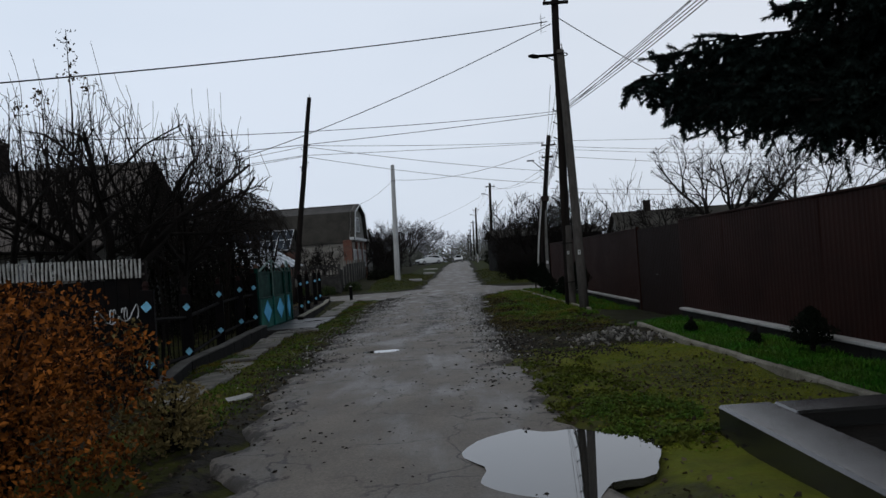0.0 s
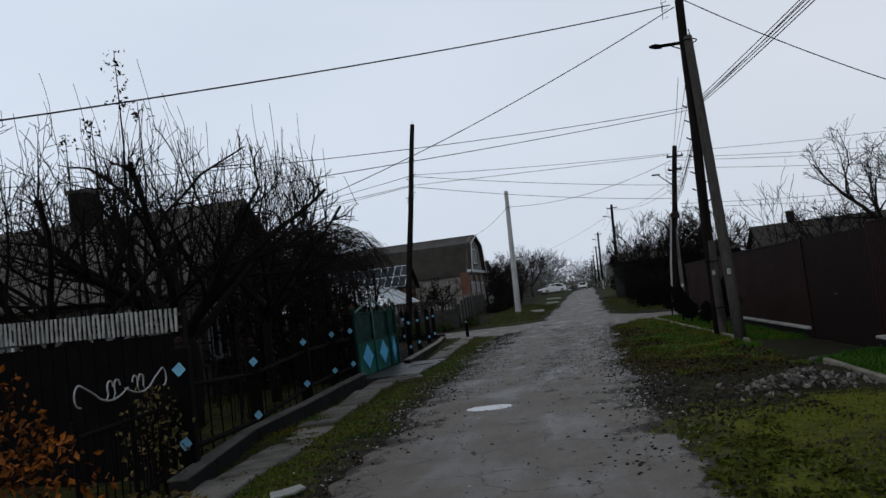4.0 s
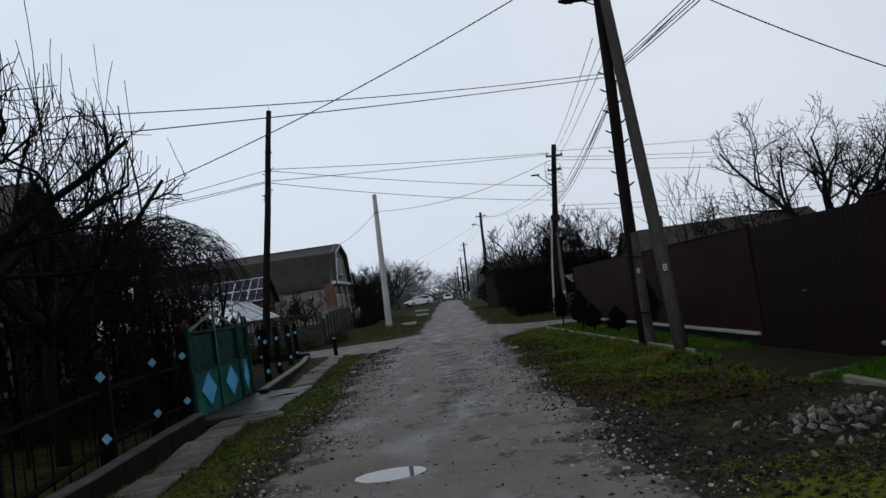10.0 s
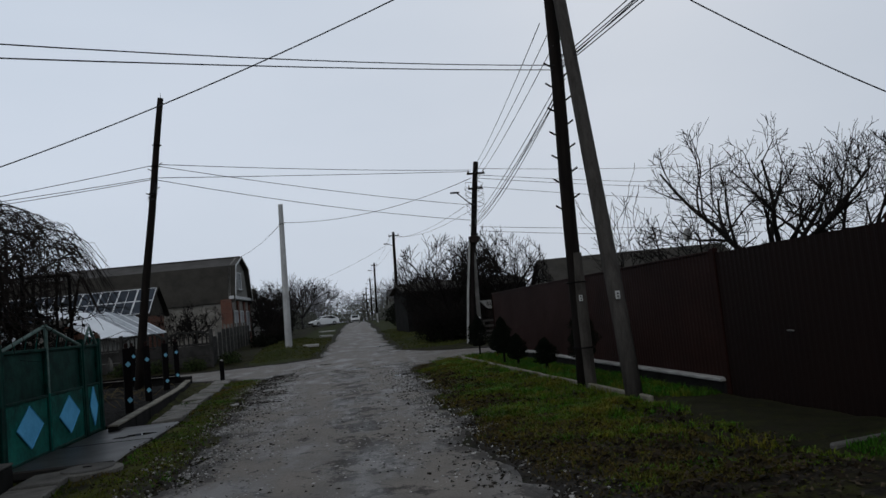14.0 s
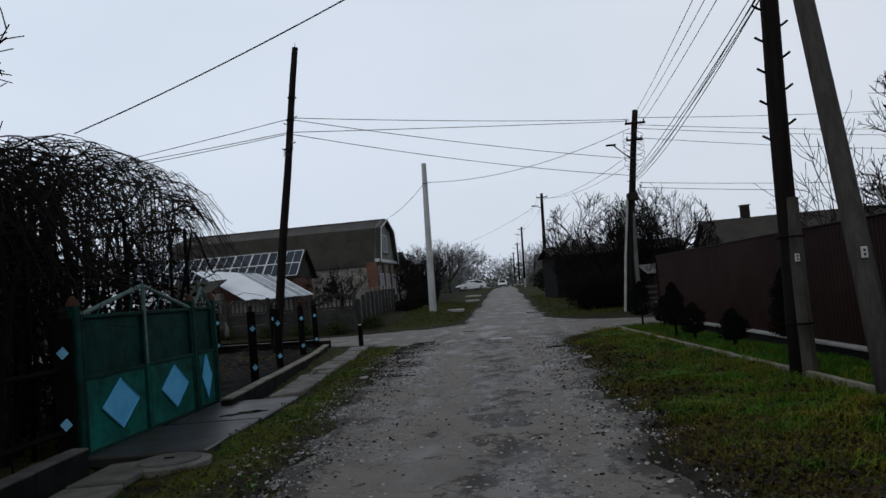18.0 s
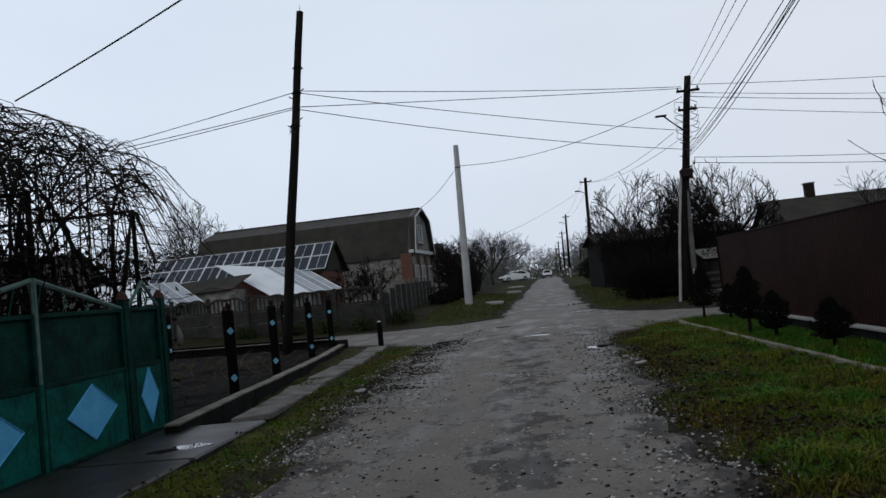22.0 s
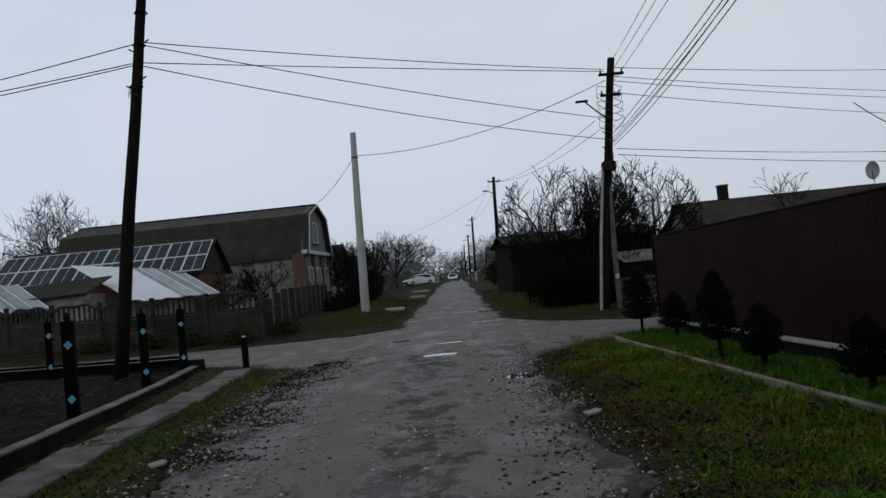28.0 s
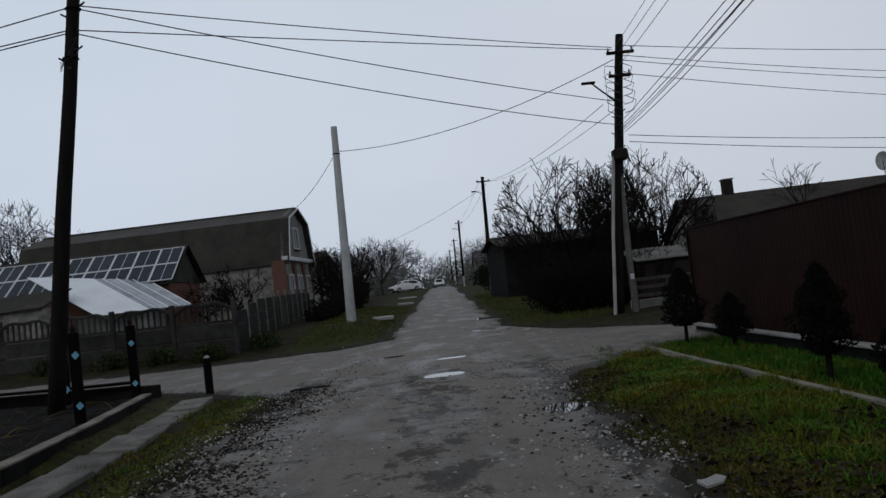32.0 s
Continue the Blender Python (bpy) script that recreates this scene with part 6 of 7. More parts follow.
def bare_tree(x, y, h, seed, label, material, limbs=5, kids=(5, 5, 4), spread=0.8, trunk=0.28, rad=0.13, kink=0.16, up=0.05, shrink=0.62, lean=(0, 0), sprouts=0, group="", sides=(7, 5, 4, 3, 3), z=None, thin=0.0028, env=None, shoot=0.20):
    """A leafless tree: a trunk, and the boughs with their twigs."""
    r = random.Random(seed)
    root = thing("tree", pose(x, y, (top(x, y) if z is None else z)), label, "tree", group)
    tr = Shape()
    th = h * trunk
    path = [Vector((lean[0] * t + 0.04 * math.sin(5 * t + seed), lean[1] * t + 0.04 * math.cos(4 * t + seed), th * t - (0.2 if t == 0 else 0))) for t in (0, 0.2, 0.4, 0.6, 0.8, 1.0)]
    tr.tube(path, [rad * 1.35, rad * 1.05, rad, rad * 0.95, rad * 0.92, rad * 0.8], 10)
    tr.made("trunk", material, root, smooth=True)
    br, tips = Shape(), []
    for k in range(limbs):
        a = math.tau * (k + 0.6 * r.random()) / limbs
        d = Vector((math.cos(a) * spread, math.sin(a) * spread, 1.0 - 0.35 * r.random())).normalized()
        t = 0.6 + 0.4 * r.random()
        limb(br, r, path[-1].lerp(path[3], 1 - t) if t < 1 else path[-1], d, (h - th) * (0.75 + 0.3 * r.random()), rad * 0.6, 0, kink, up, kids, shrink, tips, sides, thin, env)
    for s in range(sprouts):
        b = r.choice(tips) * (0.72 + 0.28 * r.random())
        b.z = max(b.z, th)
        limb(br, r, b, Vector((r.gauss(0, 0.16), r.gauss(0, 0.16), 1)), h * shoot * (0.5 + 0.8 * r.random()), thin * 1.5, 3, 0.07, 0.04, (), 0.5, None, sides, thin)
    br.made("crown", material, root)
    return root


bare_tree(-6.1, 14.1, 5.3, 11, "old pruned fruit tree with many upright bare shoots", M["bark"], limbs=8, kids=(6, 5, 3), spread=1.15, trunk=0.30, rad=0.15, kink=0.15, up=0.05, thin=0.0048, sprouts=380, shrink=0.6, env=(0.0, 0.0, 2.3, 3.0, 2.8, 2.75), shoot=0.17)
bare_tree(-6.9, 11.9, 5.0, 12, "dark fruit tree with withered leaves on its top shoots", M["bark"], limbs=5, kids=(5, 5, 3), spread=0.9, trunk=0.30, rad=0.10, kink=0.16, sprouts=110, thin=0.0045, env=(0, 0, 2.4, 1.9, 1.9, 2.5), shoot=0.16)
bare_tree(-8.2, 14.9, 4.8, 13, "dark fruit tree behind the garden fence", M["bark"], limbs=5, kids=(5, 5, 3), spread=1.2, trunk=0.3, rad=0.10, kink=0.16, sprouts=90, thin=0.0045, env=(0, 0, 2.4, 2.2, 2.0, 2.6), shoot=0.16)
bare_tree(-5.7, 16.5, 5.6, 14, "spreading fruit tree whose twigs fan out over the fence", M["bark"], limbs=10, kids=(5, 4, 3), spread=0.95, trunk=0.32, rad=0.085, kink=0.11, up=0.02, sprouts=40, thin=0.0048, shrink=0.62, env=(0.1, 0.0, 3.0, 1.7, 1.6, 2.3))
bare_tree(-8.6, 8.2, 4.3, 15, "bare fruit tree deep in the garden", M["bark"], limbs=6, kids=(6, 5, 3), spread=1.1, trunk=0.3, rad=0.09, sprouts=40, thin=0.004, shoot=0.16, env=(0, 0, 2.0, 1.6, 1.6, 1.9))
bare_tree(10.1, 25.8, 5.6, 21, "wide bare walnut tree behind the brown fence", M["bark"], limbs=7, kids=(6, 6, 5), spread=0.98, trunk=0.30, rad=0.15, kink=0.16, up=0.04, shrink=0.55, thin=0.0062, env=(0, 0, 3.2, 3.4, 3.4, 2.7))
bare_tree(7.4, 24.6, 3.6, 22, "slim bare tree behind the brown fence", M["bark"], limbs=5, kids=(5, 5, 3), spread=0.9, trunk=0.4, rad=0.06, kink=0.14, up=0.02, thin=0.007, env=(0, 0, 2.2, 1.5, 1.5, 1.4))
bare_tree(13.6, 27.5, 5.4, 23, "bare garden tree behind the brown fence", M["bark"], limbs=6, kids=(5, 5, 4), spread=1.0, trunk=0.28, rad=0.12, kink=0.14, thin=0.0085, env=(0, 0, 3.0, 2.8, 2.8, 2.4))
bare_tree(6.6, 26.6, 3.6, 24, "thin bare saplings above the brown fence", M["bark"], limbs=4, kids=(5, 3), spread=0.25, trunk=0.3, rad=0.03, up=0.1, thin=0.006)
bare_tree(17.9, 55.5, 4.9, 25, "thin bare shoots that stand above the low roof", M["bark"], limbs=6, kids=(4, 2), spread=0.3, trunk=0.6, rad=0.05, up=0.06, thin=0.011)
# corner of the crossing
bare_tree(5.6, 48.6, 5.9, 31, "dense dark bare tree at the corner of the crossing", M["bark"], limbs=12, kids=(6, 5, 4), spread=1.0, trunk=0.18, rad=0.13, kink=0.13, up=0.04, shrink=0.6, thin=0.0115, env=(-0.1, 0, 3.1, 3.0, 2.6, 2.9))
bare_tree(8.7, 50.0, 6.0, 32, "dense dark bare tree behind the corner pole", M["bark"], limbs=9, kids=(5, 5, 4), spread=0.85, trunk=0.18, rad=0.12, kink=0.12, up=0.07, shrink=0.6, thin=0.0115, env=(0, 0, 3.2, 2.7, 2.7, 2.9))
bare_tree(7.4, 49.6, 5.4, 35, "bare tree in the middle of the corner thicket", M["bark"], limbs=7, kids=(5, 5, 4), spread=0.75, trunk=0.18, rad=0.10, kink=0.12, up=0.07, shrink=0.58, thin=0.0115, env=(0, 0, 3.0, 2.2, 2.2, 2.6))
bare_tree(10.6, 51.5, 3.8, 33, "bare tree beside the low house", M["bark"], limbs=7, kids=(5, 5, 4), spread=0.8, trunk=0.22, rad=0.08, kink=0.15, shrink=0.52, thin=0.009, env=(0, 0, 2.2, 1.6, 1.6, 1.7))
bare_tree(4.9, 50.5, 3.8, 34, "small bare tree in the corner thicket", M["bark"], limbs=7, kids=(6, 5, 4), spread=0.9, trunk=0.2, rad=0.08, kink=0.14, shrink=0.52, thin=0.009, env=(0, 0, 2.2, 1.7, 1.7, 1.7))
for k, (x, y, h) in enumerate(((4.1, 46.6, 2.1), (5.0, 46.2, 2.3), (6.0, 46.3, 2.4), (7.6, 46.4, 2.3), (4.4, 49.5, 2.4), (9.4, 46.6, 2.2))):
    bare_tree(x, y, h, 90 + k, "bare many-stemmed shrub in the corner thicket", M["bark"], limbs=14, kids=(5, 4, 3), spread=0.7, trunk=0.08, rad=0.05, kink=0.13, shrink=0.5, thin=0.007, group="shrubs of the corner thicket", env=(0, 0, 1.2, 0.9, 0.9, 1.3))
# before and beyond the long house
bare_tree(-8.9, 55.6, 2.7, 41, "small spreading bare fruit tree before the white wall", M["bark"], limbs=6, kids=(5, 4, 3), spread=1.5, trunk=0.35, rad=0.12, thin=0.013, kink=0.14)
bare_tree(-10.6, 57.0, 2.6, 42, "low tangled fruit tree before the white wall", M["bark"], limbs=6, kids=(5, 5, 3), spread=1.4, trunk=0.3, rad=0.06, thin=0.013)
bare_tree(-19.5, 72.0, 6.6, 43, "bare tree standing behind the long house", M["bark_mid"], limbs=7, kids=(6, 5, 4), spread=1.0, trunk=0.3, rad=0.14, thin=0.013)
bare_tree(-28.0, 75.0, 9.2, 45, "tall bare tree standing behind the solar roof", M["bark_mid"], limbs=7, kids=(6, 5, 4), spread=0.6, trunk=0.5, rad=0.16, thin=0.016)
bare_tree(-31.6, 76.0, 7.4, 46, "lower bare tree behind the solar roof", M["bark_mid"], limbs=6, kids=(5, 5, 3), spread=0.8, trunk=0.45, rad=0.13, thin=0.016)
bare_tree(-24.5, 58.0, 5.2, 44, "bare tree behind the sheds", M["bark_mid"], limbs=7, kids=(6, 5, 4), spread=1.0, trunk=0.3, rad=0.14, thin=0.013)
r = random.Random(5)
for k, (x, y, h) in enumerate([(-5.3, 69.5, 4.4), (-5.2, 64.0, 3.8), (-5.0, 74.5, 4.6), (-5.6, 68, 4.8), (-8.0, 73, 5.0), (-5.9, 79, 5.2), (-8.6, 84, 5.4), (-6.8, 91, 5.4), (-8.5, 99, 5.6), (-10.5, 76, 5.0)]):
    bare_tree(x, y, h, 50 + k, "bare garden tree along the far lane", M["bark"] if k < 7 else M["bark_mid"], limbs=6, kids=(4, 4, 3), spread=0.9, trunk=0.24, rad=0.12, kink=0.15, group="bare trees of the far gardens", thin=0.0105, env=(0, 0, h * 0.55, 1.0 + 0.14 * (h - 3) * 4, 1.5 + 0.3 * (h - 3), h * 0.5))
# bark paled with distance to stand in for haze
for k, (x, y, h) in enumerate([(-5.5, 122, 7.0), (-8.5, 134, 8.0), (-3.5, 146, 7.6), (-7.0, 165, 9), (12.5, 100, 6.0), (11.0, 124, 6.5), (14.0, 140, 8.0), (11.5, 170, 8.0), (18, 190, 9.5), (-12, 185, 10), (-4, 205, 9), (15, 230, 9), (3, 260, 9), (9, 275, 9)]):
    bare_tree(x, y, h, 70 + k, "bare tree down the lane, haze put into its bark colour", M["bark_mid"] if y < 130 else M["bark_far"], limbs=6, kids=(5, 5, 3), spread=0.95, trunk=0.25, rad=0.2, group="hazy trees down the lane", sides=(5, 4, 3, 3, 3), thin=0.022)


def scatter(name, pts, faces_of, material, label, category, kind="stuff", parent=None):
    """Many small pieces in one mesh: pts (n, k, 3) corners, faces_of: the faces of one piece."""
    n, k = pts.shape[:2]
    f = np.array(faces_of)
    fs = (f[None, :, :] + (np.arange(n) * k)[:, None, None]).reshape(-1, f.shape[1])
    me = bpy.data.meshes.new(name)
    me.from_pydata(pts.reshape(-1, 3).tolist(), [], fs.tolist())
    me.materials.append(material)
    ob = new(name, me)
    if parent:
        ob.parent = parent
        if label:
            ob["label"] = label
        if kind:
            ob["kind"] = kind
        return ob
    return tagged(ob, label, category, kind=kind)


def leaf_quads(c, size, rs, flat=0.0, slim=0.6):
    """Small folded leaves at the places c, turned at random; flat 1 lays them down."""
    n = len(c)
    u = rs.normal(size=(n, 3))
    u[:, 2] *= 1 - flat
    u /= np.linalg.norm(u, axis=1)[:, None]
    w = rs.normal(size=(n, 3))
    w[:, 2] *= 1 - flat
    w -= u * (u * w).sum(1)[:, None]
    w /= np.linalg.norm(w, axis=1)[:, None] + 1e-9
    nrm = np.cross(u, w)
    s = (size * (0.6 + 0.8 * rs.rand(n)))[:, None]
    fold = nrm * s * 0.25
    return np.stack([c - u * s, c + w * s * slim + fold, c + u * s, c - w * s * slim + fold], 1)


LEAF = [(0, 1, 2), (0, 2, 3)]


def blob(n, rs, c, rad, shell=0.35):
    """Places inside a rounded body, thicker towards its skin, with lumps and gaps."""
    d = rs.normal(size=(n * 2, 3))
    d /= np.linalg.norm(d, axis=1)[:, None]
    lump = 1 + 0.16 * np.sin(5 * d[:, 0] + 3 * d[:, 2] + c[0]) * np.cos(4 * d[:, 1] + 2 * c[1]) + 0.10 * np.sin(11 * d[:, 1] + 9 * d[:, 2])
    keep = (np.sin(9 * d[:, 0] + c[1]) * np.sin(8 * d[:, 2] + c[0]) * np.sin(7 * d[:, 1])) > -0.32
    k = (1 - shell * rs.rand(n * 2) ** 1.6) * lump
    p = (np.array(c) + d * k[:, None] * np.array(rad))[keep][:n]
    return p


# ---- shrubs ----
def shrub(name, x, y, rad, z, n, size, material, label, category, seed, stems=14, shell=0.5):
    rs = np.random.RandomState(seed)
    r = random.Random(seed)
    root = thing(name, pose(x, y, top(x, y)), label, category)
    st = Shape()
    for k in range(stems):
        a = r.uniform(0, 6.3)
        q = Vector((math.cos(a) * rad[0] * 0.8 * r.random(), math.sin(a) * rad[1] * 0.8 * r.random(), z + rad[2] * (0.3 + 0.6 * r.random())))
        st.tube([Vector((math.cos(a) * 0.1, math.sin(a) * 0.1, -0.1)), q * 0.5 + Vector((0, 0, 0.1)), q], [0.022, 0.014, 0.005], 4, caps=False)
    tagged(st.made("stem_tangle", M["bark"], root), kind="stuff")
    p = blob(n, rs, (0, 0, z), rad, shell)
    p = p[p[:, 2] > 0.02]
    scatter("foliage", leaf_quads(p, size, rs), LEAF, material, "", "", "stuff", root)
    return root


ob_ = shrub("bush", -3.25, 5.15, (1.10, 1.35, 0.95), 0.70, 19000, 0.022, M["orange"], "rounded shrub full of orange and rust autumn leaves", "bush", 3, 40, 0.75)
shrub("bush", -2.55, 6.75, (0.42, 0.62, 0.36), 0.24, 2200, 0.026, M["straw"], "low yellowing shrub at the foot of the fence", "bush", 4, 12, 0.8)
shrub("bush", -3.95, 3.4, (1.0, 1.2, 0.85), 0.7, 8000, 0.024, M["orange"], "rust-coloured shrub deeper in the garden front", "bush", 5, 20, 0.75)
shrub("rose_bush", -3.95, 9.3, (0.30, 0.40, 0.55), 0.6, 260, 0.030, M["straw"], "thin rose bush with a few pale withered flowers", "bush", 6, 16, 0.9)
shrub("bush", -5.0, 11.4, (0.45, 0.6, 0.5), 0.45, 500, 0.030, M["hedge"], "thin dark shrub behind the garden fence", "bush", 7, 24, 0.9)
for k, (x, y, h, w) in enumerate([(4.0, 33.4, 1.30, 0.33), (4.35, 32.3, 0.88, 0.27), (3.70, 28.45, 1.25, 0.26), (3.78, 27.25, 0.82, 0.24), (3.95, 25.3, 0.74, 0.25), (4.2, 23.4, 1.45, 0.27), (4.55, 9.46, 0.62, 0.25), (4.09, 12.7, 0.24, 0.10), (4.3, 10.6, 0.22, 0.09)]):
    rs = np.random.RandomState(100 + k)
    th = thing("thuja", pose(x, y, top(x, y)), "small dark cone-shaped thuja in the grass bed", "conifer", "thujas along the brown fence")
    Shape().tube([(0, 0, -0.1), (0.01, 0, 0.3), (0, 0, h * 0.9)], [0.035, 0.03, 0.008], 6).made("trunk", M["bark"], th)
    n = int(3600 * h + 200)
    u = rs.rand(n)
    zz = 0.26 * h + 0.74 * h * u
    prof = np.sin(np.clip(u ** 0.72 * 0.94 + 0.06, 0, 1) * math.pi) ** 0.65 * (1.08 - 0.3 * u)
    a = rs.rand(n) * 6.283
    rr = w * prof * (0.30 + 0.75 * rs.rand(n) ** 0.7) * (1 + 0.22 * np.sin(3 * a + 9 * u + k) + 0.16 * np.sin(23 * u + 2 * a))
    p = np.stack([rr * np.cos(a), rr * np.sin(a), zz], 1)
    scatter("foliage", leaf_quads(p, 0.028, rs, 0.0, 0.35), LEAF, M["thuja"], "", "", "stuff", th)
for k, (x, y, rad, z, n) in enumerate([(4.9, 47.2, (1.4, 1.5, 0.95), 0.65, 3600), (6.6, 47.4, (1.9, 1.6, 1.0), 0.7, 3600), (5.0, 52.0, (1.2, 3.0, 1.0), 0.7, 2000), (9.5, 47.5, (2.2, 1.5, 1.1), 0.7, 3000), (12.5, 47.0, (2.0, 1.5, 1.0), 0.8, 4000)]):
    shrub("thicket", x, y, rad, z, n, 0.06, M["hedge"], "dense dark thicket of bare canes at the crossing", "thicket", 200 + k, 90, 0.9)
for k, (x, y, h) in enumerate([(-4.7, 56.0, 1.2), (-4.8, 61.5, 1.5), (-5.0, 67.0, 1.9), (-5.2, 73.5, 2.2), (-5.5, 81.0, 2.4)]):
    bare_tree(x, y, h, 130 + k, "bare overgrown hedge shrub along the far lane", M["bark"], limbs=9, kids=(5, 4, 3), spread=0.9, trunk=0.08, rad=0.05, kink=0.14, shrink=0.52, thin=0.011, group="hedge shrubs along the far lane", sides=(5, 4, 3, 3, 3))
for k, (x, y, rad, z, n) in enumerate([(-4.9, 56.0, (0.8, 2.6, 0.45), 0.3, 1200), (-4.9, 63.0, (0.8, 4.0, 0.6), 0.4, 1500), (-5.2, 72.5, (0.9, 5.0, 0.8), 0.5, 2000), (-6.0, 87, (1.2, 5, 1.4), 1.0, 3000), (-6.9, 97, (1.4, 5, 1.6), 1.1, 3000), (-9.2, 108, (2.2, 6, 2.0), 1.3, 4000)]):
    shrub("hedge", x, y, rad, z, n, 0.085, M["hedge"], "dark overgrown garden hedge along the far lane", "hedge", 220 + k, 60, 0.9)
# the most distant hedges take the foliage colour that imitates haze
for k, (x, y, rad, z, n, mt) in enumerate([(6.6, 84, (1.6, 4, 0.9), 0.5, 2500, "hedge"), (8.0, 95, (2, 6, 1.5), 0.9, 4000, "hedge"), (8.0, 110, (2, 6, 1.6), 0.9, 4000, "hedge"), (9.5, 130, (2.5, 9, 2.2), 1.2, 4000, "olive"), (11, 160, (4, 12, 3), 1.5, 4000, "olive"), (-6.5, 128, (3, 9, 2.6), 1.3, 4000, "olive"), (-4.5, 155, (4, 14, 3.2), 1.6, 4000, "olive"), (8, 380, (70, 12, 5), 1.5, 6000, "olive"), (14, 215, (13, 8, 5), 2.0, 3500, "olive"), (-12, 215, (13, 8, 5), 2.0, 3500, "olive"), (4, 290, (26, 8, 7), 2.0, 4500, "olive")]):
    shrub("hedge", x, y, rad, z, n, 0.11 if y < 200 else 0.3, M[mt], "overgrown hedge down the lane, haze tint where far off", "hedge", 240 + k, 30, 0.9)
for k, (x, y) in enumerate([(-7.0, 44.3), (-8.6, 44.6), (-10.2, 44.9), (-12.4, 45.3), (-5.6, 45.6)]):
    shrub("weed_clump", x, y, (0.6, 0.45, 0.36), 0.22, 900, 0.045, M["hedgeweed"], "low weeds at the foot of the concrete fence", "weeds", 260 + k, 14, 0.9)


# ---- spruce whose boughs hang over the lane ----
def needle_twig(out, a, b, n, rs, ln):
    """Needles all round one twig from a to b."""
    a, b = np.array(a), np.array(b)
    d = (b - a) / (np.linalg.norm(b - a) + 1e-9)
    t = rs.rand(n)[:, None]
    p = a + (b - a) * t
    v = rs.normal(size=(n, 3))
    v -= d * (v @ d)[:, None]
    v /= np.linalg.norm(v, axis=1)[:, None]
    w = np.cross(v, d)
    tip = p + (v * 0.8 + d * 0.75) * ln * (0.8 + 0.4 * rs.rand(n))[:, None]
    out.append(np.stack([p - w * 0.007, p + w * 0.007, tip], 1))


spruce = thing("spruce_tree", pose(5.75, 4.2, 0), "dark blue-green spruce whose heavy boughs hang over the verge", "conifer")
Shape().tube([(0, 0, -0.2), (0.02, 0.02, 2.5), (0, 0, 5.5), (0, 0, 9.0)], [0.22, 0.18, 0.12, 0.02], 10).made("trunk", M["bark"], spruce)
rs, rr_ = np.random.RandomState(8), random.Random(8)
BOUGHS = [((-4.1, 1.70), 2.84, 2.95), ((-3.5, 1.5), 2.72, 2.95), ((-2.7, 1.5), 2.58, 2.9), ((-3.85, 1.25), 2.48, 2.8), ((-3.2, 1.75), 3.00, 3.2), ((-3.0, 0.95), 2.40, 2.8), ((-3.4, 1.6), 2.84, 3.0), ((-3.9, 1.5), 2.68, 2.85), ((-2.95, 1.25), 3.40, 4.0), ((-2.7, 1.0), 3.65, 4.3), ((-2.9, 1.65), 3.30, 3.9), ((-2.5, 1.5), 3.8, 4.5), ((-2.8, 0.8), 3.1, 3.6), ((-3.85, 1.75), 3.00, 3.2), ((-3.6, 1.62), 3.06, 3.35)]
for k in range(12):
    a = rr_.uniform(2.45, 3.05)
    ln = rr_.uniform(2.6, 3.2) - 0.05 * k
    BOUGHS.append(((ln * math.cos(a), ln * math.sin(a)), 2.55 + 0.10 * k * 0.7 + rr_.uniform(-0.1, 0.2), 3.3 + 0.08 * k))
for (bx, by), zt, zr in BOUGHS:
    core = Shape()
    nd_ = []
    root_p, tip_p = Vector((0, 0, zr)), Vector((bx, by, zt))
    pts = [root_p.lerp(tip_p, t) + Vector((0, 0, -0.22 * math.sin(math.pi * t) + 0.04 * math.sin(9 * t))) for t in [i / 10 for i in range(11)]]
    core.tube(pts, [0.045 - 0.0038 * i for i in range(11)], 5, caps=False)
    side_d = Vector((-by, bx, 0)).normalized()
    for k in range(84):
        t = 0.25 + 0.75 * (k + rr_.random()) / 84
        i = min(9, int(t * 10))
        q = pts[i].lerp(pts[i + 1], t * 10 - i)
        ln = (0.22 + 0.48 * (1 - t) ** 0.6) * rr_.uniform(0.6, 1.15)
        out_d = (tip_p - root_p).normalized() * rr_.uniform(0.35, 0.8) + side_d * rr_.choice((-1, 1)) * rr_.uniform(0.2, 0.75) + Vector((0, 0, rr_.uniform(-1.0, 0.15)))
        e = q + out_d.normalized() * ln
        core.tube([q, q.lerp(e, 0.5) + Vector((0, 0, 0.01)), e], [0.008, 0.006, 0.003], 3, caps=False)
        needle_twig(nd_, q, e, int(130 * ln / 0.3), rs, 0.040)
        for j in range(5):
            q2 = q.lerp(e, 0.12 + 0.2 * j)
            e2 = q2 + (out_d.normalized() * 0.6 + Vector((rr_.uniform(-1, 1), rr_.uniform(-1, 1), rr_.uniform(-0.9, 0.3)))).normalized() * ln * 0.5
            needle_twig(nd_, q2, e2, int(66 * ln / 0.3), rs, 0.038)
    bo = core.made("bough", M["bark"], spruce)
    scatter("needles", np.concatenate(nd_), [(0, 1, 2)], M["needle"], "dark spruce needles", "", "stuff", bo)
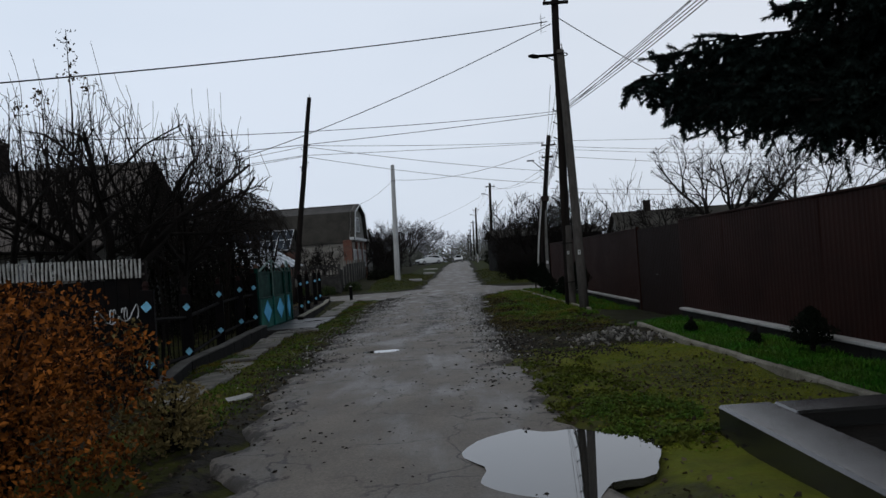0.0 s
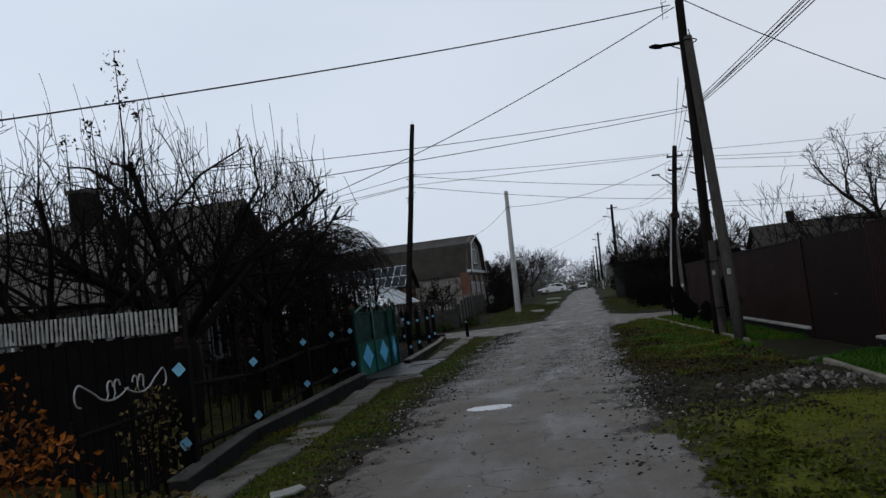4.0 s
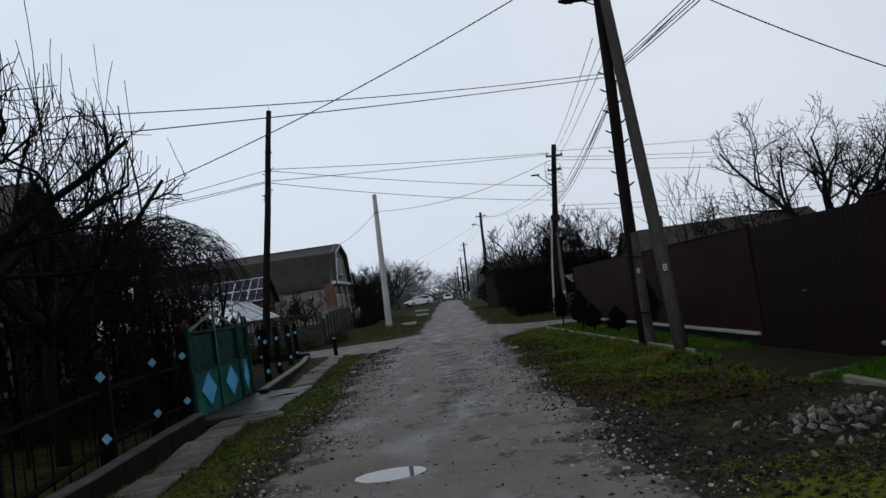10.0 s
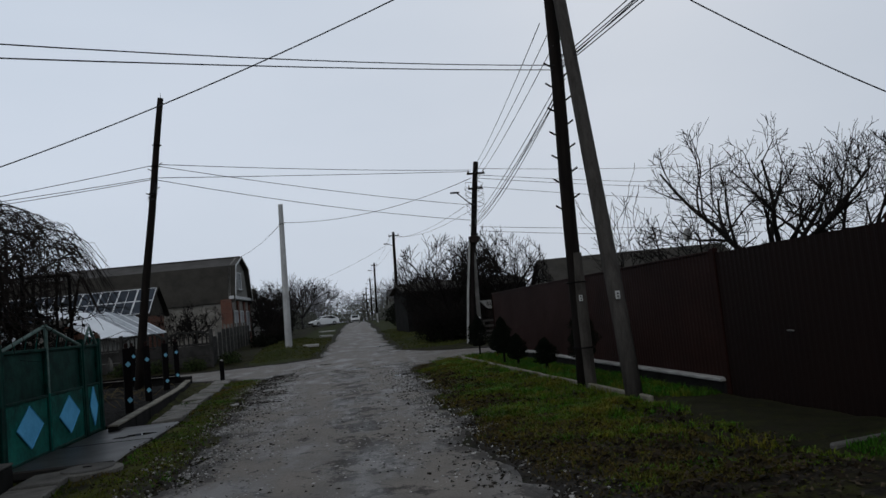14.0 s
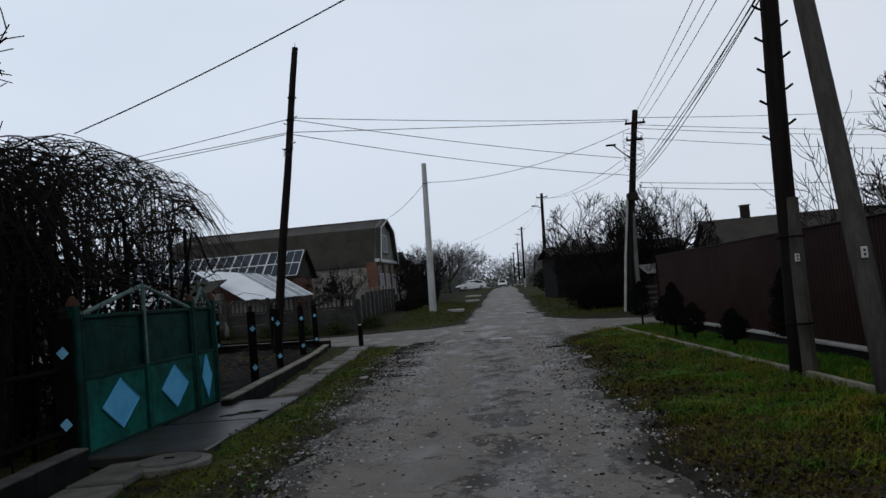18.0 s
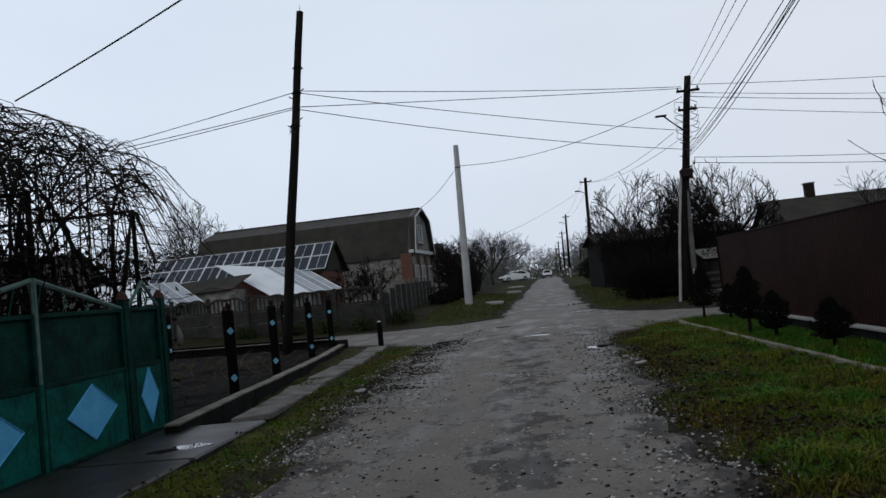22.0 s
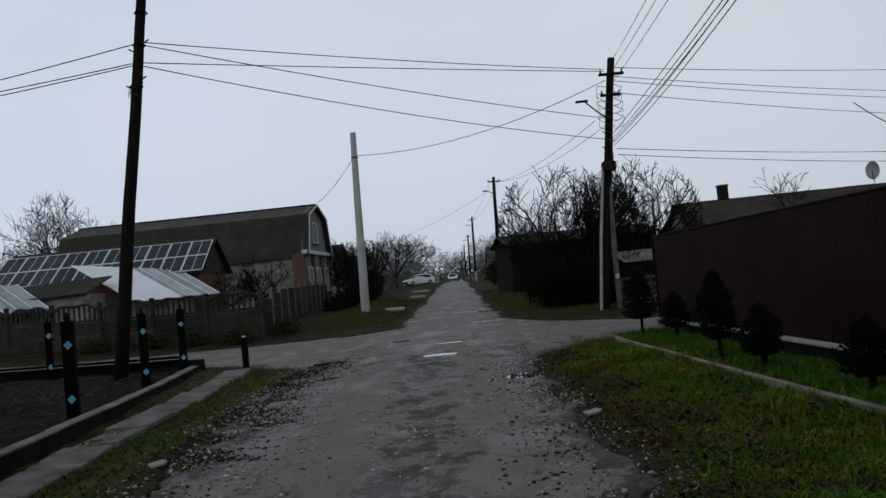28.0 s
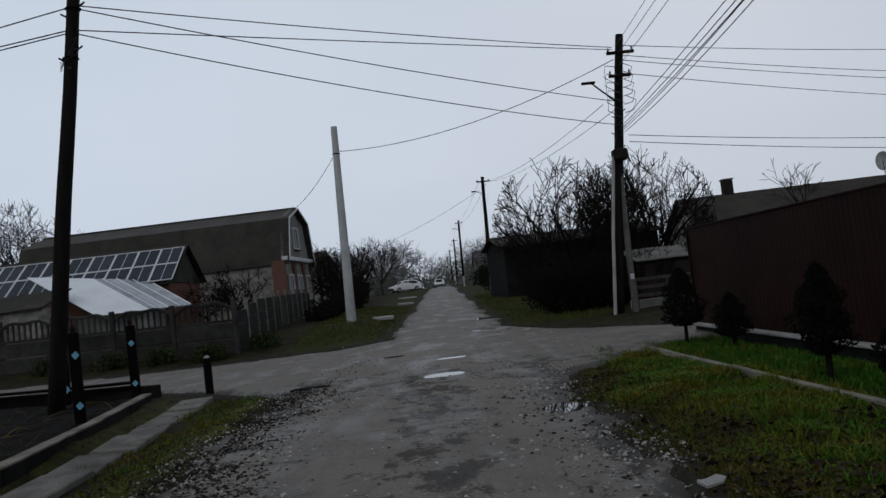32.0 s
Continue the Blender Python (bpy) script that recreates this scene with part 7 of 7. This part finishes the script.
# withered leaves still hanging on the tallest shoots
wl_ = thing("leafy_shoots", pose(-6.35, 13.0, 0), "tall bare shoots with a few withered leaves at their tips", "tree")
for k, (sx, sy, sz) in enumerate(((0.05, 0.0, 6.0), (0.42, -0.1, 5.1), (-0.5, 0.1, 5.0), (-0.75, -0.2, 4.75))):
    Shape().tube([(sx * 0.4, sy, -0.05), (sx * 0.7 - 0.04, sy, sz * 0.4), (sx + 0.03, sy, sz * 0.75), (sx, sy, sz)], [0.035, 0.026, 0.014, 0.005], 6).made("shoot", M["bark"], wl_)
    rsx = np.random.RandomState(500 + k)
    n = 60 if k == 0 else 26
    lp = np.array([sx, sy, sz]) + rsx.normal(size=(n, 3)) * np.array([0.09, 0.09, 0.0]) - np.stack([np.zeros(n), np.zeros(n), rsx.rand(n) * (0.95 if k == 0 else 0.3)], 1)
    scatter("withered_leaves", leaf_quads(lp, 0.038, rsx, 0.0, 0.5), LEAF, M["litter"], "withered brown leaves", "", "stuff", wl_)


# ---- vine arbour behind the green gate ----
arb = thing("vine_arbour", pose(-7.2, 22.8, 0), "tangled bare grape vine heaped over an iron arbour", "vine")
for px in (-2.2, 0.0, 1.7):
    for py in (-3.2, -0.8, 1.4):
        Shape().tube([(px, py, -0.1), (px, py, 2.95)], 0.03, 6).made("arbour_post", M["iron"], arb)
for py in (-3.2, -0.8, 1.4):
    Shape().tube([(-2.4, py, 2.95), (1.72, py, 2.93)], 0.025, 6).made("arbour_bar", M["iron"], arb)
r = random.Random(77)


def vine_roof(x, y):
    return (1 - 0.13 * float(step(-1.2, -3.6, y))) * lerp(x, [(-3.6, 3.95), (-1.2, 4.0), (1.2, 4.0), (1.55, 3.88), (1.9, 3.45), (2.2, 2.85), (2.5, 2.1)])


def cane(sh_, p, d, ln, rad, droop, cap=True):
    path = [p.copy()]
    for i in range(7):
        d = (d + Vector((r.gauss(0, 0.34), r.gauss(0, 0.34), r.gauss(0, 0.28) - droop))).normalized()
        p = p + d * ln / 7
        if cap and p.z > vine_roof(p.x, p.y) + 0.1:
            p.z = vine_roof(p.x, p.y) + 0.1
        path.append(p.copy())
    sh_.tube(path, [rad * (1 - 0.6 * i / 7) for i in range(8)], 3, caps=False)


# the flat mat on top, the skirt towards the lane, and long canes drawn along the trellis wires
canes = Shape()
for k in range(640):
    x, y = r.uniform(-3.4, 1.7), r.uniform(-4.0, 1.7)
    cane(canes, Vector((x, y, vine_roof(x, y) * r.uniform(0.90, 1.0))), Vector((r.gauss(0, 1), r.gauss(0, 1), r.gauss(0, 0.12))).normalized(), r.uniform(0.6, 1.8), r.uniform(0.008, 0.017), 0.0)
for k in range(460):
    x, y = r.uniform(0.6, 2.0), r.uniform(-4.0, 1.8)
    cane(canes, Vector((x, y, vine_roof(x, y) * r.uniform(0.75, 1.0))), Vector((r.gauss(0.5, 0.5), r.gauss(0, 0.9), r.gauss(0.05, 0.3))).normalized(), r.uniform(0.5, 1.5), r.uniform(0.006, 0.012), 0.09)
for k in range(360):
    x, y = r.choice((-2.2, 0.0, 1.9)) + r.gauss(0, 0.12), r.uniform(-4.0, 1.4)
    z = r.choice((1.7, 2.1, 2.5, 2.9, 3.3)) + r.gauss(0, 0.10)
    cane(canes, Vector((x, y, z)), Vector((r.gauss(0, 0.12), r.choice((-1, 1)), r.gauss(0, 0.10))).normalized(), r.uniform(0.8, 1.9), r.uniform(0.006, 0.012), 0.0)
for k in range(90):
    x, y = r.uniform(0.6, 2.0), r.uniform(-4.0, 1.9)
    p = Vector((x, y, vine_roof(x, y)))
    path = [p + Vector((0.55 * t * r.uniform(0.8, 1.2), r.gauss(0, 0.04), 0.30 * t - 0.85 * t * t + r.gauss(0, 0.03))) for t in [i / 6 for i in range(7)]]
    canes.tube(path, [0.006 * (1 - 0.5 * i / 6) for i in range(7)], 3, caps=False)
for k in range(330):
    x, y = r.uniform(-3.2, 1.9), r.uniform(-4.0, 1.7)
    cane(canes, Vector((x, y, r.uniform(1.9, vine_roof(x, y) * 0.95))), Vector((r.gauss(0, 1), r.gauss(0, 1), r.gauss(0, 0.5))).normalized(), r.uniform(0.6, 1.6), r.uniform(0.008, 0.015), 0.03)
tagged(canes.made("cane_tangle", M["vine"], arb), kind="stuff")
hang = Shape()
for k in range(210):
    x, y = r.uniform(-3.2, 1.7), r.uniform(-4.2, 1.8)
    z0 = vine_roof(x, y) * r.uniform(0.8, 0.98)
    hang.tube([(x, y, z0), (x + r.gauss(0, 0.1), y + r.gauss(0, 0.1), z0 * 0.6), (x + r.gauss(0, 0.15), y + r.gauss(0, 0.15), r.uniform(0.0, 1.8))], [0.012, 0.010, 0.007], 3, caps=False)
tagged(hang.made("hanging_tangle", M["vine"], arb), kind="stuff")
for z in (1.7, 1.95, 2.2, 2.45, 2.7, 2.95, 3.2, 3.45):
    for px in (-2.2, 0.0, 1.9):
        Shape().tube([(px, -4.0, z), (px, 1.8, z)], 0.006, 4).made("trellis_wire", M["iron"], arb)
for k in range(44):
    # old stems that climb the posts and arch along the roof
    x, y = r.choice((-2.6, -1.6, -0.6, 0.4, 1.2, 1.6)) + r.gauss(0, 0.1), r.uniform(-3.8, 1.6)
    p, d = Vector((x, y, -0.1)), Vector((r.gauss(0, 0.08), r.gauss(0, 0.08), 1)).normalized()
    bend = r.uniform(1.6, 2.7)
    lean = Vector((r.choice((-1, 1, 1)) * r.uniform(0.3, 1.0), r.gauss(0, 0.8), r.uniform(0.0, 0.5)))
    path, radii = [p.copy()], [0.045]
    for i in range(16):
        if p.z > bend:
            d = (d + lean * 0.22 + Vector((r.gauss(0, 0.10), r.gauss(0, 0.10), r.gauss(0, 0.05)))).normalized()
        else:
            d = (d + Vector((r.gauss(0, 0.07), r.gauss(0, 0.07), 0.05))).normalized()
        p = p + d * 0.27
        p.z = min(p.z, vine_roof(p.x, p.y))
        path.append(p.copy())
        radii.append(0.045 - 0.0021 * (i + 1))
    Shape().tube(path, radii, 6).made("vine_stem", M["vine"], arb)
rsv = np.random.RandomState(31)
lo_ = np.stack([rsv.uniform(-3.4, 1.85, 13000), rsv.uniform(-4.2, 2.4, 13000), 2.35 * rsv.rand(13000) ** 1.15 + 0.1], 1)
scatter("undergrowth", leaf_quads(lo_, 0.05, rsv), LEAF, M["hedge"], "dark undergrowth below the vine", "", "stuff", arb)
for k in range(9):
    x, y = r.uniform(-3, 1.7), r.uniform(-4, 1.7)
    Shape().tube([(x, y, -0.1), (x + 0.1, y + 0.05, 0.8), (x - 0.05, y, 1.8), (x + 0.1, y + 0.1, 3.0)], [0.05, 0.04, 0.032, 0.02], 6).made("vine_trunk", M["vine"], arb)
# thin saplings and canes all through the dark garden
th_ = thing("cane_thicket", pose(-6.3, 15.5, 0), "dark thicket of thin upright canes in the garden", "thicket")
cs = Shape()
for k in range(120):
    x, y = r.uniform(-3.2, 1.1), r.uniform(-4.6, 6.6)
    h = r.uniform(0.6, 2.3)
    p = Vector((x, y, -0.05))
    cs.tube([p, p + Vector((r.gauss(0, 0.06), r.gauss(0, 0.06), h * 0.5)), p + Vector((r.gauss(0, 0.16), r.gauss(0, 0.16), h))], [0.010, 0.008, 0.004], 3, caps=False)
tagged(cs.made("cane_tangle", M["bark"], th_), kind="stuff")
for k in range(16):
    x, y, h = r.uniform(-2.4, 0.9), r.uniform(-4.2, 6.0), r.uniform(1.4, 2.8)
    q = Vector((r.gauss(0, 0.2), r.gauss(0, 0.2), h))
    Shape().tube([(x, y, -0.1), Vector((x + 0.04, y, 0)) + q * 0.4, Vector((x, y, 0)) + q], [0.030, 0.022, 0.008], 6).made("sapling", M["bark"], th_)


# ---- grass, moss, litter and stones ----
rs = np.random.RandomState(4)


def lie(p):
    return verge(p[:, 0], p[:, 1])[0] - 0.004


def spots(n, x0, x1, y0, y1, patch=0.9, cut=0.45, seed=1):
    """Random places in a strip, in patches."""
    p = np.stack([rs.uniform(x0, x1, n), rs.uniform(y0, y1, n)], 1)
    g = 0.6 * grain2(p[:, 0], p[:, 1], patch, seed) + 0.4 * grain2(p[:, 0], p[:, 1], patch * 0.3, seed + 1)
    return p[g + 0.25 * rs.rand(n) > cut]


def off_road(p, margin=0.0, fade=0.45):
    margin = margin + fade * rs.rand(len(p)) ** 1.5
    l = edge_of(p[:, 1], ROAD_L, 21)
    r_ = edge_of(p[:, 1], ROAD_R, 23)
    cn, cf = edge_of(p[:, 0], CROSS_N, 21), edge_of(p[:, 0], CROSS_F, 23)
    inside = ((p[:, 0] > l - margin) & (p[:, 0] < r_ + margin)) | ((p[:, 1] > cn - margin) & (p[:, 1] < cf + margin))
    return p[~inside]


def blades(p, h, rs_, lean=0.6, w=0.004):
    """Bent grass blades, two triangles each."""
    n = len(p)
    z = lie(p) + 0.0
    a = rs_.rand(n) * 6.283
    hh = h * (0.45 + 0.9 * rs_.rand(n))
    base = np.stack([p[:, 0], p[:, 1], z], 1)
    d = np.stack([np.cos(a), np.sin(a), np.zeros(n)], 1)
    s = np.stack([-np.sin(a), np.cos(a), np.zeros(n)], 1) * w
    k = (lean * rs_.rand(n) * hh)[:, None]
    mid = base + d * k * 0.35
    mid[:, 2] += hh * 0.6
    tip = base + d * k
    tip[:, 2] += hh * (0.95 - 0.25 * rs_.rand(n))
    return np.stack([base - s, base + s, mid + s * 0.8, mid - s * 0.8, tip], 1)


BL = [(0, 1, 2), (0, 2, 3), (3, 2, 4)]
lawn = off_road(np.concatenate([spots(190000, 1.0, 3.5, 19.0, 34.5, 0.75, 0.44, 41), spots(24000, 1.0, 3.6, 14.6, 19.5, 0.6, 0.58, 43)]), 0.05)
# thin and brown beside the lane, lush towards the kerb
lush = np.clip((lawn[:, 0] - np.interp(lawn[:, 1], *zip(*ROAD_R))) / 1.5, 0, 1) + 0.9 * (grain2(lawn[:, 0], lawn[:, 1], 0.8, 93) - 0.5)
stay = rs.rand(len(lush)) < 0.25 + 0.75 * lush
lawn, lush = lawn[stay], lush[stay]
tall = np.clip(0.35 + 1.3 * grain2(lawn[:, 0], lawn[:, 1], 0.35, 95) * grain2(lawn[:, 0], lawn[:, 1], 1.3, 96) * 1.8, 0.3, 1.8)
hot = lush + 0.25 * rs.rand(len(lush)) > 0.62
scatter("lawn_grass", blades(lawn[hot], 0.066 * tall[hot], rs, 1.5, 0.006), BL, M["lawnblade"], "short ragged green grass of the verge", "grass")
scatter("thin_grass", blades(lawn[~hot], 0.050 * tall[~hot], rs, 1.6, 0.006), BL, M["blade"], "thin olive grass of the verge beside the lane", "grass")
dry = off_road(spots(90000, 0.95, 3.0, 14.5, 34.5, 0.7, 0.52, 97), 0.02)
scatter("withered_grass", blades(dry, 0.042, rs, 1.8, 0.0065), BL, M["withered"], "withered brown and yellow grass in the verge", "grass")
clump = spots(900, 2.2, 4.7, 19.3, 34.3, 0.5, 0.55, 98)
clump = np.repeat(clump, 16, 0) + rs.normal(size=(len(clump) * 16, 2)) * 0.035
scatter("grass_clumps", blades(clump, 0.13, rs, 1.0, 0.005), BL, M["lawnblade"], "longer grass clumps along the verge kerb", "grass")
wet_l = off_road(spots(9000, 0.9, 3.4, 14.0, 34.5, 0.5, 0.56, 99), 0.0)
scatter("wet_leaves", leaf_quads(np.stack([wet_l[:, 0], wet_l[:, 1], lie(wet_l) + 0.035], 1), 0.030, rs, 0.7, 0.8), LEAF, M["wetleaf"], "dark wet leaves lying in the verge grass", "leaf litter")
weed = spots(900, 1.15, 2.2, 5.9, 7.4, 0.35, 0.58, 105)
weed = np.repeat(weed, 5, 0) + rs.normal(size=(len(weed) * 5, 2)) * 0.03
scatter("leafy_weeds", leaf_quads(np.stack([weed[:, 0], weed[:, 1], lie(weed) + 0.015 + 0.05 * rs.rand(len(weed))], 1), 0.021, rs, 0.5, 0.5), LEAF, M["weedgreen"], "lush low weeds at the corner of the bed wall", "weeds")
bed = np.concatenate([spots(24000, 3.55, 4.95, 19.5, 34.8, 0.8, 0.33, 45), spots(20000, 3.72, 4.85, 5.5, 15.2, 0.8, 0.30, 47)])
scatter("bed_grass", blades(bed, 0.085, rs, 1.1, 0.005), BL, M["bedblade"], "lush green grass in the fence bed", "grass")
ls = off_road(np.concatenate([spots(16000, -3.4, -2.3, 7.5, 23.0, 0.7, 0.55, 49), spots(9000, -3.6, -2.7, 23.0, 34.0, 0.6, 0.62, 50)]), 0.02)
scatter("left_verge_grass", blades(ls, 0.036, rs, 1.3, 0.006), BL, M["lawnblade"], "thin grass between lane and footpath", "grass")
fg = off_road(np.concatenate([spots(9000, -4.6, -1.0, 44.5, 70, 1.4, 0.45, 51), spots(9000, 2.2, 6.0, 43.0, 75, 1.4, 0.45, 53)]), 0.1)
scatter("far_verge_grass", blades(fg, 0.10, rs, 0.9, 0.012), BL, M["dullgrass"], "grass of the verges past the crossing", "grass")


tuft = spots(1700, -4.15, -3.35, 9.0, 34.0, 0.5, 0.60, 101)
tuft = tuft[(tuft[:, 1] < 19.2) | (tuft[:, 1] > 23.8)]
tuft = np.repeat(tuft, 9, 0) + rs.normal(size=(len(tuft) * 9, 2)) * 0.045
scatter("path_edge_grass", blades(tuft, 0.05, rs, 1.5, 0.006), BL, M["blade"], "grass tufts grown over the edges of the path slabs", "grass")


def on_ground(p, up):
    return np.stack([p[:, 0], p[:, 1], lie(p) + up * (0.5 + rs.rand(len(p)))], 1)


ms = off_road(spots(20000, 0.9, 3.55, 5.5, 12.0, 0.8, 0.40, 55), 0.02)
scatter("moss_cushions", leaf_quads(on_ground(ms, 0.008), 0.012, rs, 0.75, 0.7), LEAF, M["moss"], "olive moss and tiny weeds on the verge", "moss")
ms = off_road(np.concatenate([spots(11000, 1.0, 3.5, 14.0, 33.5, 0.9, 0.52, 57), spots(7000, -3.4, -2.2, 7.0, 33.5, 0.8, 0.5, 58)]), 0.02)
scatter("moss_patches", leaf_quads(on_ground(ms, 0.014), 0.018, rs, 0.5, 0.7), LEAF, M["mosspatch"], "olive moss and small weeds in the grass", "moss")
lt = np.concatenate([spots(8000, -3.5, -2.1, 4.0, 34.0, 0.6, 0.52, 61), spots(12000, 0.9, 3.6, 4.0, 34.0, 0.7, 0.54, 63), spots(3500, -6.5, -4.2, 8.0, 34.0, 0.6, 0.4, 65)])
scatter("leaf_litter", leaf_quads(on_ground(lt, 0.020), 0.020, rs, 0.6, 0.75), LEAF, M["litter"], "dark rotting leaves strewn over the verges", "leaf litter")
wd = spots(420, 0.95, 1.9, 5.6, 10.5, 0.5, 0.55, 67)
wdp = np.repeat(wd, 7, 0) + rs.normal(size=(len(wd) * 7, 2)) * 0.05
scatter("plantain_weeds", leaf_quads(on_ground(wdp, 0.03), 0.034, rs, 0.5, 0.45), LEAF, M["mosspatch"], "flat broad-leaved weeds at the lane's edge", "weeds")


def chips(p, size, z, rs_):
    """Angular chips of stone: a squashed octahedron each."""
    n = len(p)
    s = size * (0.45 + 1.0 * rs_.rand(n) ** 2)
    ax = rs_.normal(size=(n, 3, 3))
    u = ax[:, 0] / np.linalg.norm(ax[:, 0], axis=1)[:, None]
    u[:, 2] *= 0.5
    w = np.cross(u, ax[:, 1])
    w /= np.linalg.norm(w, axis=1)[:, None]
    w[:, 2] *= 0.5
    q = np.cross(u, w)
    c = np.stack([p[:, 0], p[:, 1], z + s * 0.25], 1)
    sx, sy, sz = (s * (0.7 + 0.6 * rs_.rand(n)))[:, None], (s * (0.6 + 0.5 * rs_.rand(n)))[:, None], (s * (0.35 + 0.4 * rs_.rand(n)))[:, None]
    return np.stack([c + u * sx, c + w * sy, c - u * sx, c - w * sy, c + q * sz, c - q * sz], 1)


OCT = [(0, 1, 4), (1, 2, 4), (2, 3, 4), (3, 0, 4), (1, 0, 5), (2, 1, 5), (3, 2, 5), (0, 3, 5)]
gp2 = np.concatenate([spots(9000, -2.4, 1.0, 9.0, 33.5, 0.8, 0.66, 71), spots(9000, -1.0, 0.3, 13.0, 33.0, 0.6, 0.66, 73), spots(4000, -2.3, -1.3, 15.0, 33.0, 0.5, 0.64, 74), spots(3800, 0.45, 1.6, 10.0, 32.0, 0.5, 0.58, 75), spots(3800, -3.0, -2.1, 9.0, 34.0, 0.5, 0.60, 77), spots(1500, -2.0, 0.9, 3.0, 13.0, 0.7, 0.68, 79), spots(1800, -3.0, 3.0, 33.0, 43.0, 0.7, 0.68, 81)])
ey = rs.uniform(9.0, 33.0, 8000)
ex = np.where(rs.rand(8000) < 0.5, edge_of(ey, ROAD_L, 21), edge_of(ey, ROAD_R, 23)) + rs.normal(size=8000) * 0.20
ekeep = grain2(ex, ey, 0.6, 121) + 0.3 * rs.rand(8000) > 0.62
gp2 = np.concatenate([gp2, np.stack([ex, ey], 1)[ekeep]])
gp2 = gp2[rs.rand(len(gp2)) < np.clip((gp2[:, 1] - 8.0) / 13.0, 0.12, 1.0)]
near_p = np.min([np.hypot((gp2[:, 0] - px) / rx, (gp2[:, 1] - py) / ry) for px, py, rx, ry in PUDDLES], 0)
gp2 = gp2[near_p > 1.25]
scatter("loose_gravel", chips(gp2, 0.022, np.where(np.minimum(*verge(gp2[:, 0], gp2[:, 1])[1:]) > -0.06, lie(gp2) + 0.004, road_z(gp2[:, 0], gp2[:, 1], 0.018)), rs), OCT, M["stone"], "loose pale stone chippings on the worn lane", "gravel")
cl = np.concatenate([spots(1500, 0.5, 1.5, 5.0, 30.0, 0.6, 0.62, 83), spots(1300, -2.9, -2.0, 6.0, 33.0, 0.6, 0.62, 85), spots(7000, -2.9, -1.8, 25.0, 33.3, 0.5, 0.62, 86), spots(3500, 1.0, 2.6, 10.5, 20.0, 0.6, 0.60, 87), spots(6500, -2.2, 1.0, 4.0, 38.0, 0.6, 0.62, 88)])
scatter("earth_clods", chips(cl, 0.024, np.where(np.minimum(*verge(cl[:, 0], cl[:, 1])[1:]) > -0.06, lie(cl) + 0.012, road_z(cl[:, 0], cl[:, 1], 0.016)), rs), OCT, M["clod"], "dark clods of mud along the lane's edges", "mud clods")
rp_ = thing("rubble_heap", pose(2.80, 12.6, 0), "low spread heap of pale broken stones", "rubble heap")
base_st = []
for k in range(4):
    q = chips(np.zeros((1, 2)), 0.075, np.zeros(1), np.random.RandomState(300 + k))[0]
    s_ = Shape()
    s_.v, s_.f = q.tolist(), list(OCT)
    base_st.append(s_)
first_st = []
rq = random.Random(9)
for k in range(290):
    x, y = rq.gauss(0, 0.46), rq.gauss(0, 0.32)
    z = top(2.80 + x, 12.6 + y) + 0.02 + 0.20 * math.exp(-(x * x + y * y) * 4) * rq.random() ** 0.6
    m = Matrix.LocRotScale((x, y, z), Euler((rq.uniform(0, 6), rq.uniform(0, 6), rq.uniform(0, 6))), Vector((1, 1, 1)) * rq.uniform(0.5, 1.25))
    if k < 4:
        o = base_st[k].made("stone", M["rubble"], rp_)
        o.matrix_basis = m
        first_st.append(o)
    else:
        piece("stone", first_st[k % 4], rp_, m)


# ---- small litter ----
for k, (x, y, sx, sy, a) in enumerate(((1.35, 25.6, 0.09, 0.05, 20), (-2.75, 25.2, 0.08, 0.06, 40), (2.35, 40.9, 0.10, 0.07, 10), (-2.55, 9.0, 0.16, 0.08, 30))):
    sc = Shape()
    sc.prism([(-sx, -sy), (sx * 0.3, -sy * 1.2), (sx, -sy * 0.4), (sx * 0.8, sy), (-sx * 0.2, sy * 0.8), (-sx * 0.9, sy * 1.1)], 0, 0.018)
    o = sc.made("stone_flake", M["pale"])
    o.matrix_basis = pose(x, y, top(x, y) + 0.045, 6, -5, a)
    tagged(o, "flat pale broken piece of stone in the verge", "stone", "loose stones on the verge")
for k, (x, y, rx, ry) in enumerate(((-2.35, 33.6, 0.30, 0.16), (-1.1, 37.6, 0.22, 0.10))):
    n = 26
    rq2 = random.Random(k)
    pts = [(x + rx * (1 + rq2.uniform(-0.2, 0.2)) * math.cos(math.tau * i / n), y + ry * (1 + rq2.uniform(-0.2, 0.2)) * math.sin(math.tau * i / n)) for i in range(n)]
    z = float(road_z(np.array([x]), np.array([y]), 0.0)[0]) + 0.034
    o = Shape().prism(pts, z - 0.05, z).made("pothole", M["soil"])
    tagged(o, "dark mud-filled pothole in the asphalt", "pothole", "potholes at the crossing", kind="structure")
